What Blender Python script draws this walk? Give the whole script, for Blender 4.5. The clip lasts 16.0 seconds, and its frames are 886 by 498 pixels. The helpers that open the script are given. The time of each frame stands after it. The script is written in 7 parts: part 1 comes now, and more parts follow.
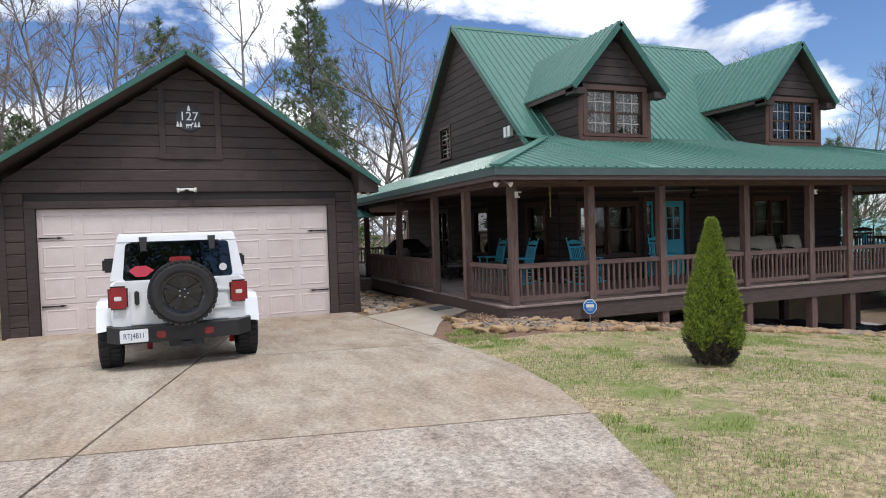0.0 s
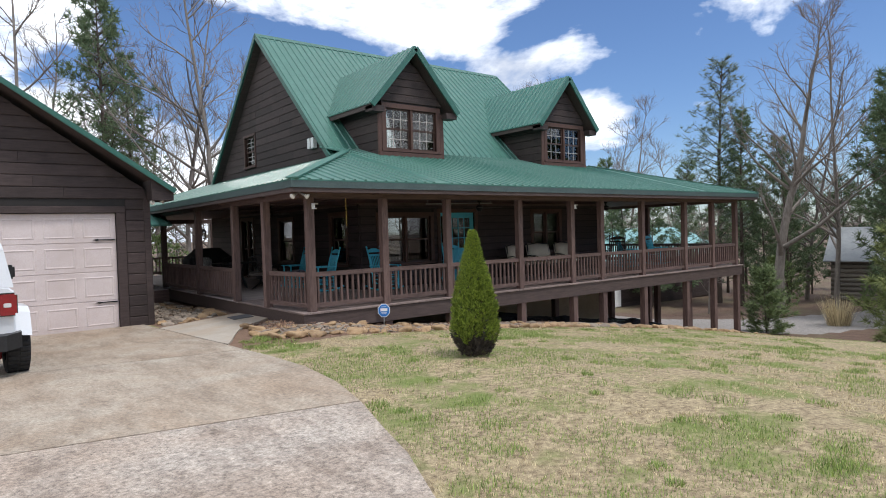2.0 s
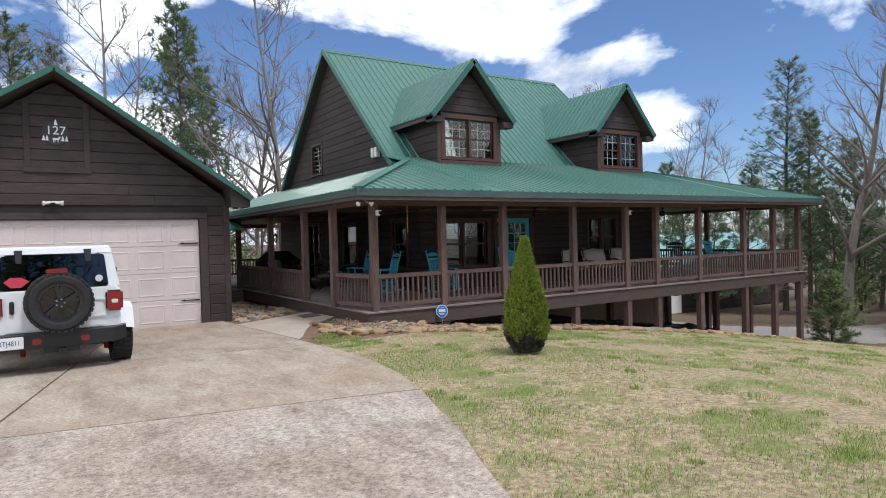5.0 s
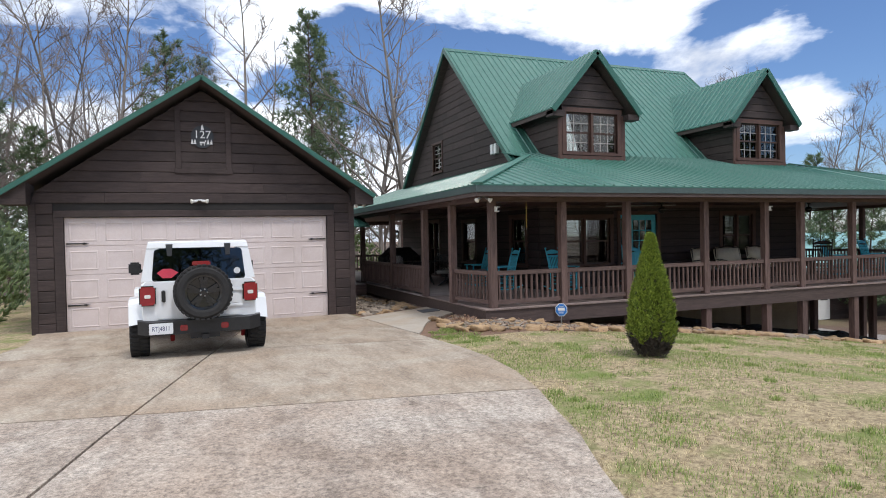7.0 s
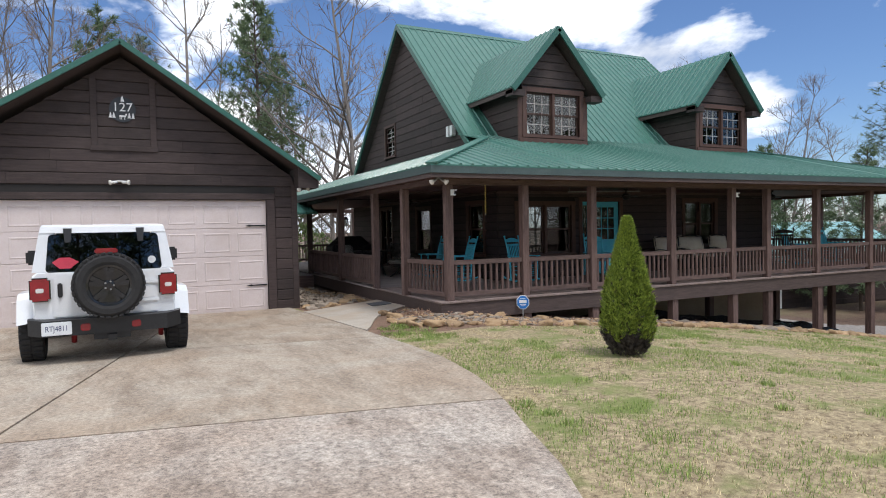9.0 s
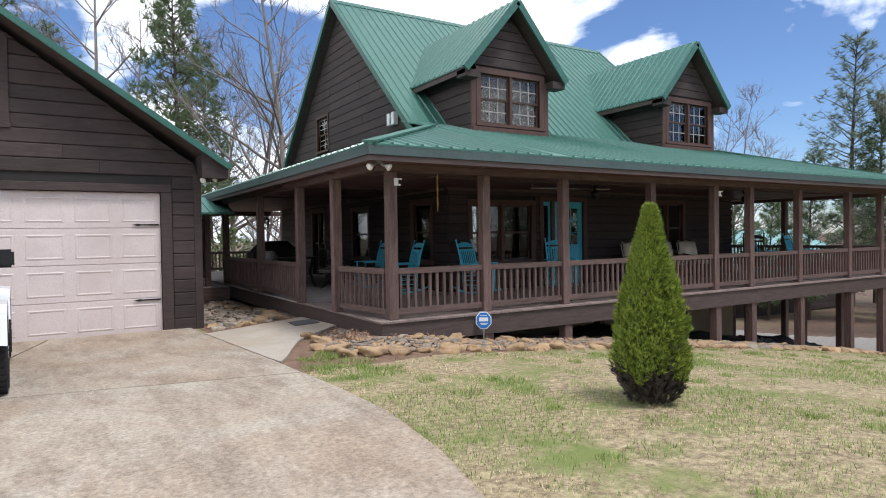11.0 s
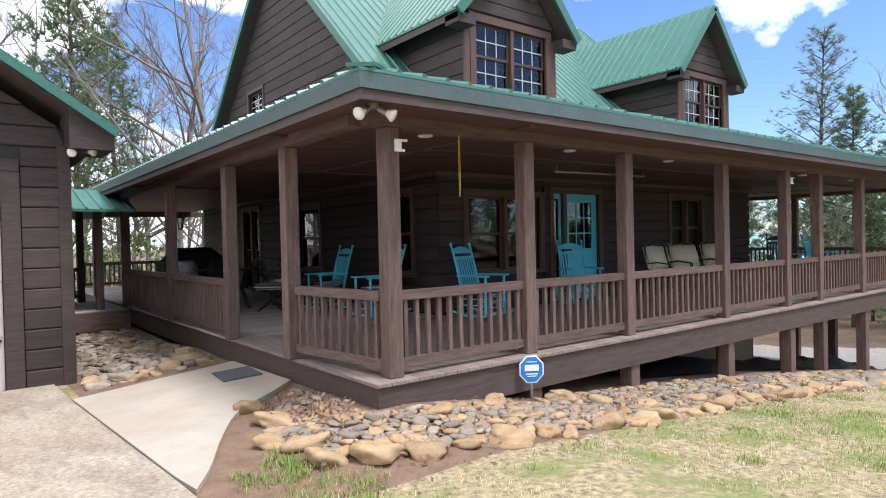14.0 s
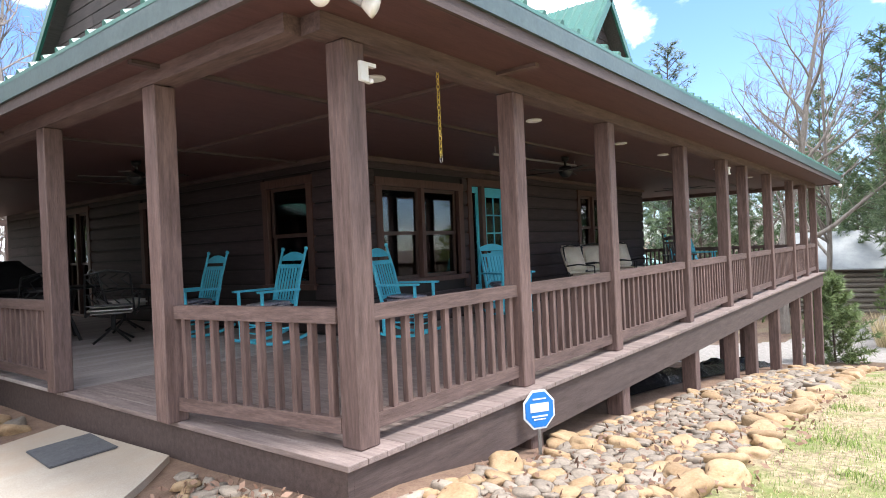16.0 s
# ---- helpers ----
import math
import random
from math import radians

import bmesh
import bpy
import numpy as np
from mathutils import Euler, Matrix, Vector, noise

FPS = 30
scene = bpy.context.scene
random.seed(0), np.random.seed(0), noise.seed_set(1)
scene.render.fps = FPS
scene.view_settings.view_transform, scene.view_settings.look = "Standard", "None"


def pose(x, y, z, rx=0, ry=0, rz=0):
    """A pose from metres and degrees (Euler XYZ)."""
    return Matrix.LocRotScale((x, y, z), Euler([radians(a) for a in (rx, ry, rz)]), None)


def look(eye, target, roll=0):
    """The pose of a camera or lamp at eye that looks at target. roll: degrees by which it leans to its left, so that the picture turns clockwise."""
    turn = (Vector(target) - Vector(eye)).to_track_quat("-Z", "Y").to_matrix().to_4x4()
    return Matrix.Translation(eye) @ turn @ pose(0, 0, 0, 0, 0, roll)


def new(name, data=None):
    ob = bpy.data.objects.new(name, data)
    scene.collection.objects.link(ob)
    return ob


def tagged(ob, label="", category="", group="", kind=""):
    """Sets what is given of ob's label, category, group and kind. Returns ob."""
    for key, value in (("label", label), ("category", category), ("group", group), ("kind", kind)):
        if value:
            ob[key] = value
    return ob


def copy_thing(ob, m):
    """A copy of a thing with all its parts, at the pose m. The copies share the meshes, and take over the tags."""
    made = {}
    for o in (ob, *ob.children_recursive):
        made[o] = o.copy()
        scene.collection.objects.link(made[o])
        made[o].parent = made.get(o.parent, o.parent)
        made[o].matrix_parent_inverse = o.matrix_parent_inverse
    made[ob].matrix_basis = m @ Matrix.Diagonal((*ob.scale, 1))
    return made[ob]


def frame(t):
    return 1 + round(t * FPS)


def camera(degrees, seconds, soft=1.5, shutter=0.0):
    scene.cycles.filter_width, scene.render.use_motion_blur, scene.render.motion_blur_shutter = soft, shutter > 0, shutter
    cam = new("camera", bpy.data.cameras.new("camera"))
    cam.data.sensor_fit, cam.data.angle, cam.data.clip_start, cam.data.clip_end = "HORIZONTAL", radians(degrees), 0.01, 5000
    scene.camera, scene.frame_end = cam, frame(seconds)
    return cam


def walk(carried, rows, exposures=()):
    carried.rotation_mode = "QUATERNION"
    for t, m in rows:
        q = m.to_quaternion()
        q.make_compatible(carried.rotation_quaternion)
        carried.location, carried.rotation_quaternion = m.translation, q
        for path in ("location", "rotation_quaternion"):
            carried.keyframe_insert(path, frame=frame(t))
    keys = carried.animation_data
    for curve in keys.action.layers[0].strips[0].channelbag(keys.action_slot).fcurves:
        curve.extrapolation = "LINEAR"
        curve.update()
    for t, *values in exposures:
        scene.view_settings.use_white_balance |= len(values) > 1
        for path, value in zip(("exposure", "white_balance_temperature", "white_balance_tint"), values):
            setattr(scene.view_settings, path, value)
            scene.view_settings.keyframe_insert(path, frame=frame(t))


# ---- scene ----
cam = camera(70.5, 16.0, soft=1.0)
PATH = [
    (0, (0.185, 0.352, 1.874), (0.918, 2.212, 1.813), -1.8),
    (0.5, (0.189, 0.136, 1.895), (1.022, 1.953, 1.837), -2.2),
    (1, (0.254, -0.129, 1.912), (1.254, 1.602, 1.85), -2.0),
    (1.5, (0.239, -0.315, 1.923), (1.389, 1.32, 1.862), -1.8),
    (2, (0.172, -0.478, 1.908), (1.405, 1.096, 1.853), -1.7),
    (2.5, (0.127, -0.621, 1.911), (1.343, 0.966, 1.858), -1.8),
    (3, (0.104, -0.794, 1.9), (1.468, 0.668, 1.849), -1.9),
    (3.5, (0.07, -0.929, 1.919), (1.463, 0.506, 1.869), -1.6),
    (4, (-0.03, -0.957, 1.922), (1.282, 0.552, 1.878), -1.4),
    (4.5, (-0.143, -1.029, 1.926), (1.056, 0.571, 1.889), -1.5),
    (5, (-0.193, -1.066, 1.932), (0.888, 0.617, 1.895), -1.5),
    (7.5, (-0.084, -0.915, 1.896), (0.611, 0.96, 1.86), -1.3),
    (8, (0.047, -0.738, 1.879), (0.714, 1.148, 1.839), -1.4),
    (8.5, (0.186, -0.404, 1.854), (0.887, 1.469, 1.793), -0.8),
    (9, (0.359, 0.056, 1.815), (1.233, 1.854, 1.748), -1.1),
    (11.5, (1.607, 2.86, 1.646), (2.674, 4.552, 1.607), -1.0),
    (12, (1.787, 3.441, 1.63), (2.9, 5.102, 1.594), -1.2),
    (12.5, (2.013, 4.029, 1.62), (3.196, 5.641, 1.587), -1.2),
    (13, (2.177, 4.643, 1.635), (3.379, 6.241, 1.603), -1.2),
    (13.5, (2.386, 5.248, 1.642), (3.614, 6.826, 1.61), -1.4),
    (14, (2.561, 5.881, 1.639), (3.788, 7.46, 1.611), -1.3),
    (14.5, (2.765, 6.452, 1.596), (3.994, 8.03, 1.57), -1.7),
    (15, (2.931, 7.0, 1.564), (4.268, 8.487, 1.552), -1.9),
    (15.5, (3.038, 7.508, 1.534), (4.568, 8.796, 1.517), -2.0),
    (16, (3.186, 7.995, 1.502), (4.758, 9.231, 1.499), -2.5),
]
EXPOSURE = [(0, 0.10), (5, 0.08), (9, 0.08), (11.5, 0.38), (13, 0.72), (14.5, 1.05), (16, 1.5)]
walk(cam, [(t, look(eye, target, roll)) for t, eye, target, roll in PATH], EXPOSURE)
# ---- body ----
# light: bright sky with broken cloud, a soft high sun behind the walker's right shoulder
SUN_DIR = Vector((0.14, -0.42, 1.0)).normalized()
sun = new("sun", bpy.data.lights.new("sun", "SUN"))
sun.data.energy, sun.data.angle, sun.data.color = 2.3, radians(13), (1.0, 0.975, 0.95)
sun.matrix_world = look(SUN_DIR * 60, (0, 0, 0))

world = bpy.data.worlds.new("sky")
scene.world = world
world.use_nodes = True
wn, wl = world.node_tree.nodes, world.node_tree.links
wn.clear()


def node(nodes, kind, **values):
    n = nodes.new(kind)
    for key, value in values.items():
        if key in n.inputs:
            n.inputs[key].default_value = value
    return n


def ramp(nodes, stops, mode="LINEAR"):
    n = nodes.new("ShaderNodeValToRGB")
    n.color_ramp.interpolation = mode
    while len(n.color_ramp.elements) < len(stops):
        n.color_ramp.elements.new(0.5)
    for e, (p, c) in zip(n.color_ramp.elements, stops):
        e.position, e.color = p, (*c, 1) if len(c) == 3 else c
    return n


sky = wn.new("ShaderNodeTexSky")
sky.sky_type, sky.sun_disc = "NISHITA", False
sky.sun_elevation = math.asin(SUN_DIR.z)
sky.sun_rotation = math.atan2(SUN_DIR.x, SUN_DIR.y)
sky.air_density, sky.dust_density, sky.ozone_density = 1.0, 0.2, 4.0
skyscale = node(wn, "ShaderNodeVectorMath")
skyscale.operation = "MULTIPLY"
skyscale.inputs[1].default_value = (0.090, 0.101, 0.122)
wl.new(sky.outputs[0], skyscale.inputs[0])
wtc = wn.new("ShaderNodeTexCoord")
wmap = wn.new("ShaderNodeMapping")
wmap.inputs["Location"].default_value = (3.1, 0.35, 0.55)
wmap.inputs["Scale"].default_value = (1.0, 1.0, 2.3)
wl.new(wtc.outputs["Generated"], wmap.inputs[0])
cloud = node(wn, "ShaderNodeTexNoise", Scale=2.3, Detail=9.0, Roughness=0.56, Distortion=0.25)
wl.new(wmap.outputs[0], cloud.inputs["Vector"])
cmask = ramp(wn, [(0.44, (0, 0, 0)), (0.515, (1, 1, 1))])
wsep = wn.new("ShaderNodeSeparateXYZ")
wl.new(wtc.outputs["Generated"], wsep.inputs[0])
wbias = wn.new("ShaderNodeMath")
wbias.operation = "MULTIPLY_ADD"
wbias.inputs[1].default_value = -0.07
wl.new(wsep.outputs["X"], wbias.inputs[0])
wl.new(cloud.outputs["Fac"], wbias.inputs[2])
wl.new(wbias.outputs[0], cmask.inputs[0])
cshade = node(wn, "ShaderNodeTexNoise", Scale=5.0, Detail=6.0, Roughness=0.6)
wl.new(wmap.outputs[0], cshade.inputs["Vector"])
ccol = ramp(wn, [(0.36, (0.74, 0.80, 0.92)), (0.62, (1.8, 1.85, 1.92))])
wl.new(cshade.outputs["Fac"], ccol.inputs[0])
wmix = wn.new("ShaderNodeMixRGB")
wl.new(cmask.outputs[0], wmix.inputs[0])
wl.new(skyscale.outputs[0], wmix.inputs[1])
wl.new(ccol.outputs[0], wmix.inputs[2])
wbg = node(wn, "ShaderNodeBackground", Strength=1.0)
wl.new(wmix.outputs[0], wbg.inputs[0])
wout = wn.new("ShaderNodeOutputWorld")
wl.new(wbg.outputs[0], wout.inputs[0])


# ---- materials ----
def mat(name, c1, c2, scale=8.0, rough=0.7, metal=0.0, stretch=(1, 1, 1), bump=0.15, fine=90.0, vary=0.0, big=None, coat=0.0, distance=0.01):
    """Two-scale noise paint: c1 to c2, relief, and per-object variation."""
    m = bpy.data.materials.new(name)
    m.use_nodes = True
    n, l = m.node_tree.nodes, m.node_tree.links
    b = n["Principled BSDF"]
    tc = n.new("ShaderNodeTexCoord")
    mp = n.new("ShaderNodeMapping")
    mp.inputs["Scale"].default_value = stretch
    oi = n.new("ShaderNodeObjectInfo")
    off = n.new("ShaderNodeVectorMath")
    off.operation = "MULTIPLY_ADD"
    off.inputs[1].default_value = (31, 17, 23) if vary else (0, 0, 0)
    l.new(oi.outputs["Random"], off.inputs[0])
    geo = n.new("ShaderNodeNewGeometry")
    l.new(geo.outputs["Position"], off.inputs[2])
    l.new(off.outputs[0], mp.inputs[0])
    n1 = node(n, "ShaderNodeTexNoise", Scale=scale, Detail=8.0, Roughness=0.72)
    n2 = node(n, "ShaderNodeTexNoise", Scale=fine, Detail=3.0, Roughness=0.6)
    l.new(mp.outputs[0], n1.inputs["Vector"])
    l.new(mp.outputs[0], n2.inputs["Vector"])
    r = ramp(n, [(0.3, c1), (0.7, c2)])
    l.new(n1.outputs["Fac"], r.inputs[0])
    mul = n.new("ShaderNodeMixRGB")
    mul.blend_type = "OVERLAY"
    mul.inputs[0].default_value = 0.35
    l.new(r.outputs[0], mul.inputs[1])
    l.new(n2.outputs["Fac"], mul.inputs[2])
    out = mul.outputs[0]
    if big:
        n3 = node(n, "ShaderNodeTexNoise", Scale=big[1], Detail=5.0, Roughness=0.65)
        l.new(geo.outputs["Position"], n3.inputs["Vector"])
        r3 = ramp(n, [(big[2], (0, 0, 0)), (big[3], (1, 1, 1))])
        l.new(n3.outputs["Fac"], r3.inputs[0])
        mx = n.new("ShaderNodeMixRGB")
        mx.inputs[2].default_value = (*big[0], 1)
        l.new(r3.outputs[0], mx.inputs[0])
        l.new(out, mx.inputs[1])
        out = mx.outputs[0]
    if vary:
        hs = n.new("ShaderNodeHueSaturation")
        mr = n.new("ShaderNodeMapRange")
        mr.inputs["To Min"].default_value, mr.inputs["To Max"].default_value = 1 - vary, 1 + vary
        l.new(oi.outputs["Random"], mr.inputs["Value"])
        l.new(mr.outputs[0], hs.inputs["Value"])
        l.new(out, hs.inputs["Color"])
        out = hs.outputs[0]
    l.new(out, b.inputs["Base Color"])
    b.inputs["Roughness"].default_value = rough
    b.inputs["Metallic"].default_value = metal
    b.inputs["Coat Weight"].default_value = coat
    if bump:
        bp = node(n, "ShaderNodeBump", Strength=bump, Distance=distance)
        add = n.new("ShaderNodeMath")
        add.operation = "ADD"
        l.new(n1.outputs["Fac"], add.inputs[0])
        l.new(n2.outputs["Fac"], add.inputs[1])
        l.new(add.outputs[0], bp.inputs["Height"])
        l.new(bp.outputs[0], b.inputs["Normal"])
    return m


def glass(name, tint=(0.9, 0.95, 0.95), rough=0.0):
    m = bpy.data.materials.new(name)
    m.use_nodes = True
    n, l = m.node_tree.nodes, m.node_tree.links
    n.clear()
    tr = node(n, "ShaderNodeBsdfTransparent", Color=(*tint, 1))
    gl = node(n, "ShaderNodeBsdfGlossy", Roughness=rough)
    fr = node(n, "ShaderNodeFresnel", IOR=1.75)
    mx = n.new("ShaderNodeMixShader")
    o = n.new("ShaderNodeOutputMaterial")
    l.new(fr.outputs[0], mx.inputs[0])
    l.new(tr.outputs[0], mx.inputs[1])
    l.new(gl.outputs[0], mx.inputs[2])
    l.new(mx.outputs[0], o.inputs[0])
    return m


HX, HY, HZ = (1, 9, 9), (9, 1, 9), (9, 9, 1)
M_SIDE_X = mat("stained_siding_along_x", (0.029, 0.0182, 0.0168), (0.062, 0.043, 0.040), 3.0, 0.75, stretch=HX, vary=0.22, bump=0.3, fine=14, big=((0.020, 0.013, 0.011), 0.9, 0.52, 0.75))
M_SIDE_Y = mat("stained_siding_along_y", (0.029, 0.0182, 0.0168), (0.062, 0.043, 0.040), 3.0, 0.75, stretch=HY, vary=0.22, bump=0.3, fine=14, big=((0.020, 0.013, 0.011), 0.9, 0.52, 0.75))
M_LOG_X = mat("log_wall_along_x", (0.027, 0.0165, 0.017), (0.056, 0.037, 0.038), 3.0, 0.7, stretch=HX, vary=0.22, bump=0.3, fine=14)
M_LOG_Y = mat("log_wall_along_y", (0.027, 0.0165, 0.017), (0.056, 0.037, 0.038), 3.0, 0.7, stretch=HY, vary=0.22, bump=0.3, fine=14)
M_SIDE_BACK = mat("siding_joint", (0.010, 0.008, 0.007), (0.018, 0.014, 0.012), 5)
M_POST = mat("stained_post", (0.060, 0.034, 0.029), (0.175, 0.112, 0.098), 3.0, 0.7, stretch=HZ, vary=0.15, bump=0.3, fine=14)
M_RAIL_X = mat("stained_rail_along_x", (0.058, 0.034, 0.029), (0.168, 0.110, 0.097), 3.0, 0.7, stretch=HX, vary=0.15, bump=0.25, fine=14)
M_RAIL_Y = mat("stained_rail_along_y", (0.058, 0.034, 0.029), (0.168, 0.110, 0.097), 3.0, 0.7, stretch=HY, vary=0.15, bump=0.25, fine=14)
M_TRIM = mat("red_brown_trim", (0.060, 0.028, 0.020), (0.115, 0.058, 0.044), 3.0, 0.6, stretch=HZ, bump=0.2, fine=14)
M_FASCIA = mat("dark_fascia", (0.046, 0.030, 0.027), (0.098, 0.069, 0.062), 3.0, 0.7, stretch=HX, bump=0.2, fine=14)
M_ROOF = mat("green_metal_roof", (0.040, 0.135, 0.105), (0.054, 0.165, 0.130), 2.0, 0.42, metal=0.0, bump=0.04, fine=30, vary=0.05, coat=0.1)
M_ROOF_TRIM = mat("green_metal_trim", (0.030, 0.115, 0.088), (0.040, 0.14, 0.108), 2.0, 0.4, bump=0.04, fine=30)
M_DRIP = mat("weathered_green_drip_edge", (0.048, 0.074, 0.073), (0.072, 0.104, 0.102), 2.0, 0.45, bump=0.04, fine=30)
M_CEIL = mat("dark_porch_ceiling", (0.070, 0.030, 0.027), (0.115, 0.055, 0.050), 3.0, 0.55, stretch=HX, bump=0.15, fine=14)
M_DECK = mat("worn_deck_boards", (0.28, 0.235, 0.22), (0.43, 0.375, 0.355), 3.0, 0.75, stretch=HX, vary=0.15, bump=0.2, fine=16)
M_DECK_FRONT = mat("brown_deck_boards", (0.14, 0.10, 0.09), (0.28, 0.22, 0.20), 3.0, 0.75, stretch=HY, vary=0.15, bump=0.2, fine=16)
M_GDOOR = mat("cream_garage_door", (0.62, 0.53, 0.51), (0.68, 0.59, 0.57), 2.0, 0.55, bump=0.06, fine=60, big=((0.56, 0.47, 0.44), 1.2, 0.5, 0.8))


def concrete(name, pale, tan, stain, speck):
    """Weathered slab: pale and tan drifts, dark run-off stains, fine exposed grit."""
    m = bpy.data.materials.new(name)
    m.use_nodes = True
    n, l = m.node_tree.nodes, m.node_tree.links
    b = n["Principled BSDF"]
    geo = n.new("ShaderNodeNewGeometry")
    oi = n.new("ShaderNodeObjectInfo")
    off = n.new("ShaderNodeVectorMath")
    off.operation = "MULTIPLY_ADD"
    off.inputs[1].default_value = (13, 7, 5)
    l.new(oi.outputs["Random"], off.inputs[0])
    l.new(geo.outputs["Position"], off.inputs[2])
    drift = node(n, "ShaderNodeTexNoise", Scale=0.55, Detail=10.0, Roughness=0.68, Distortion=0.6)
    run = n.new("ShaderNodeMapping")
    run.inputs["Rotation"].default_value = (0, 0, 0.22)
    run.inputs["Scale"].default_value = (1.6, 0.55, 1)
    streak = node(n, "ShaderNodeTexNoise", Scale=1.3, Detail=12.0, Roughness=0.78)
    grit = node(n, "ShaderNodeTexNoise", Scale=26.0, Detail=9.0, Roughness=0.85)
    pits = node(n, "ShaderNodeTexVoronoi", Scale=55.0)
    l.new(off.outputs[0], drift.inputs["Vector"])
    l.new(off.outputs[0], run.inputs[0])
    l.new(run.outputs[0], streak.inputs["Vector"])
    l.new(geo.outputs["Position"], grit.inputs["Vector"])
    l.new(geo.outputs["Position"], pits.inputs["Vector"])
    r1 = ramp(n, [(0.36, pale), (0.62, tan)])
    l.new(drift.outputs["Fac"], r1.inputs[0])
    r2 = ramp(n, [(0.45, (0, 0, 0)), (0.66, (0.85, 0.85, 0.85))])
    l.new(streak.outputs["Fac"], r2.inputs[0])
    m1 = n.new("ShaderNodeMixRGB")
    m1.inputs[2].default_value = (*stain, 1)
    l.new(r2.outputs[0], m1.inputs[0])
    l.new(r1.outputs[0], m1.inputs[1])
    r3 = ramp(n, [(0.36, (0.15, 0.15, 0.15)), (0.64, (0.85, 0.85, 0.85))])
    l.new(grit.outputs["Fac"], r3.inputs[0])
    m2 = n.new("ShaderNodeMixRGB")
    m2.blend_type = "OVERLAY"
    m2.inputs[0].default_value = speck
    l.new(m1.outputs[0], m2.inputs[1])
    l.new(r3.outputs[0], m2.inputs[2])
    l.new(m2.outputs[0], b.inputs["Base Color"])
    b.inputs["Roughness"].default_value = 0.88
    bp = node(n, "ShaderNodeBump", Strength=0.35, Distance=0.004)
    l.new(grit.outputs["Fac"], bp.inputs["Height"])
    l.new(bp.outputs[0], b.inputs["Normal"])
    return m


M_CONC = concrete("stained_concrete", (0.40, 0.35, 0.285), (0.34, 0.262, 0.192), (0.18, 0.130, 0.092), 0.62)
M_CONC_OLD = concrete("worn_concrete_apron", (0.41, 0.36, 0.31), (0.335, 0.265, 0.21), (0.17, 0.128, 0.10), 1.0)
M_WALKC = mat("pale_walkway_concrete", (0.35, 0.305, 0.25), (0.45, 0.40, 0.34), 2.0, 0.85, bump=0.2, fine=120, big=((0.40, 0.30, 0.21), 0.8, 0.45, 0.75), distance=0.004)
M_JOINT = mat("joint_dirt", (0.05, 0.03, 0.02), (0.10, 0.07, 0.05), 20)
M_BLACK = mat("black_plastic", (0.012, 0.012, 0.013), (0.022, 0.022, 0.024), 20, 0.45, bump=0.05)
M_BLACKMETAL = mat("black_iron", (0.010, 0.010, 0.011), (0.02, 0.02, 0.021), 20, 0.4, metal=0.3, bump=0.05)
M_WHITE = mat("white_paint", (0.74, 0.74, 0.73), (0.80, 0.80, 0.79), 4, 0.5, bump=0.03)
M_GLASS = glass("window_glass")
# dark room colour with the dimness of the unlit interior put into it
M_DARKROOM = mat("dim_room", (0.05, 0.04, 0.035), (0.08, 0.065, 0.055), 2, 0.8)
M_BLUE = mat("turquoise_paint", (0.065, 0.48, 0.64), (0.085, 0.55, 0.72), 3, 0.45, bump=0.05, fine=40)
M_TAN = mat("tan_foundation", (0.30, 0.235, 0.165), (0.40, 0.315, 0.225), 2, 0.9, bump=0.2)


# ---- mesh helpers ----
def box(bm, x0, x1, y0, y1, z0, z1, bevel=0.0):
    vs = [bm.verts.new((x, y, z)) for x in (x0, x1) for y in (y0, y1) for z in (z0, z1)]
    fs = [bm.faces.new([vs[i] for i in q]) for q in ((0, 1, 3, 2), (4, 6, 7, 5), (0, 4, 5, 1), (2, 3, 7, 6), (0, 2, 6, 4), (1, 5, 7, 3))]
    if bevel:
        es = {e for f in fs for e in f.edges}
        bmesh.ops.bevel(bm, geom=list(es), offset=bevel, segments=1, affect="EDGES")


def prism(bm, low, high):
    """A solid between two outlines of equal count (lists of 3D points)."""
    a, b = [bm.verts.new(p) for p in low], [bm.verts.new(p) for p in high]
    n = len(a)
    bm.faces.new(a[::-1])
    bm.faces.new(b)
    for i in range(n):
        bm.faces.new((a[i], a[(i + 1) % n], b[(i + 1) % n], b[i]))


def slab(bm, outline, down):
    """A plate with the outline as its top face, and its thickness along the vector down."""
    d = Vector(down)
    prism(bm, [Vector(p) + d for p in outline], outline)


def beam(bm, a, b, w, h, up=(0, 0, 1)):
    """A square bar from a to b."""
    a, b = Vector(a), Vector(b)
    d = (b - a).normalized()
    s = d.cross(Vector(up))
    s = s.normalized() if s.length > 1e-6 else Vector((1, 0, 0))
    u = s.cross(d)
    q = [s * (i * w / 2) + u * (j * h / 2) for i, j in ((-1, -1), (1, -1), (1, 1), (-1, 1))]
    prism(bm, [a + v for v in q], [b + v for v in q])


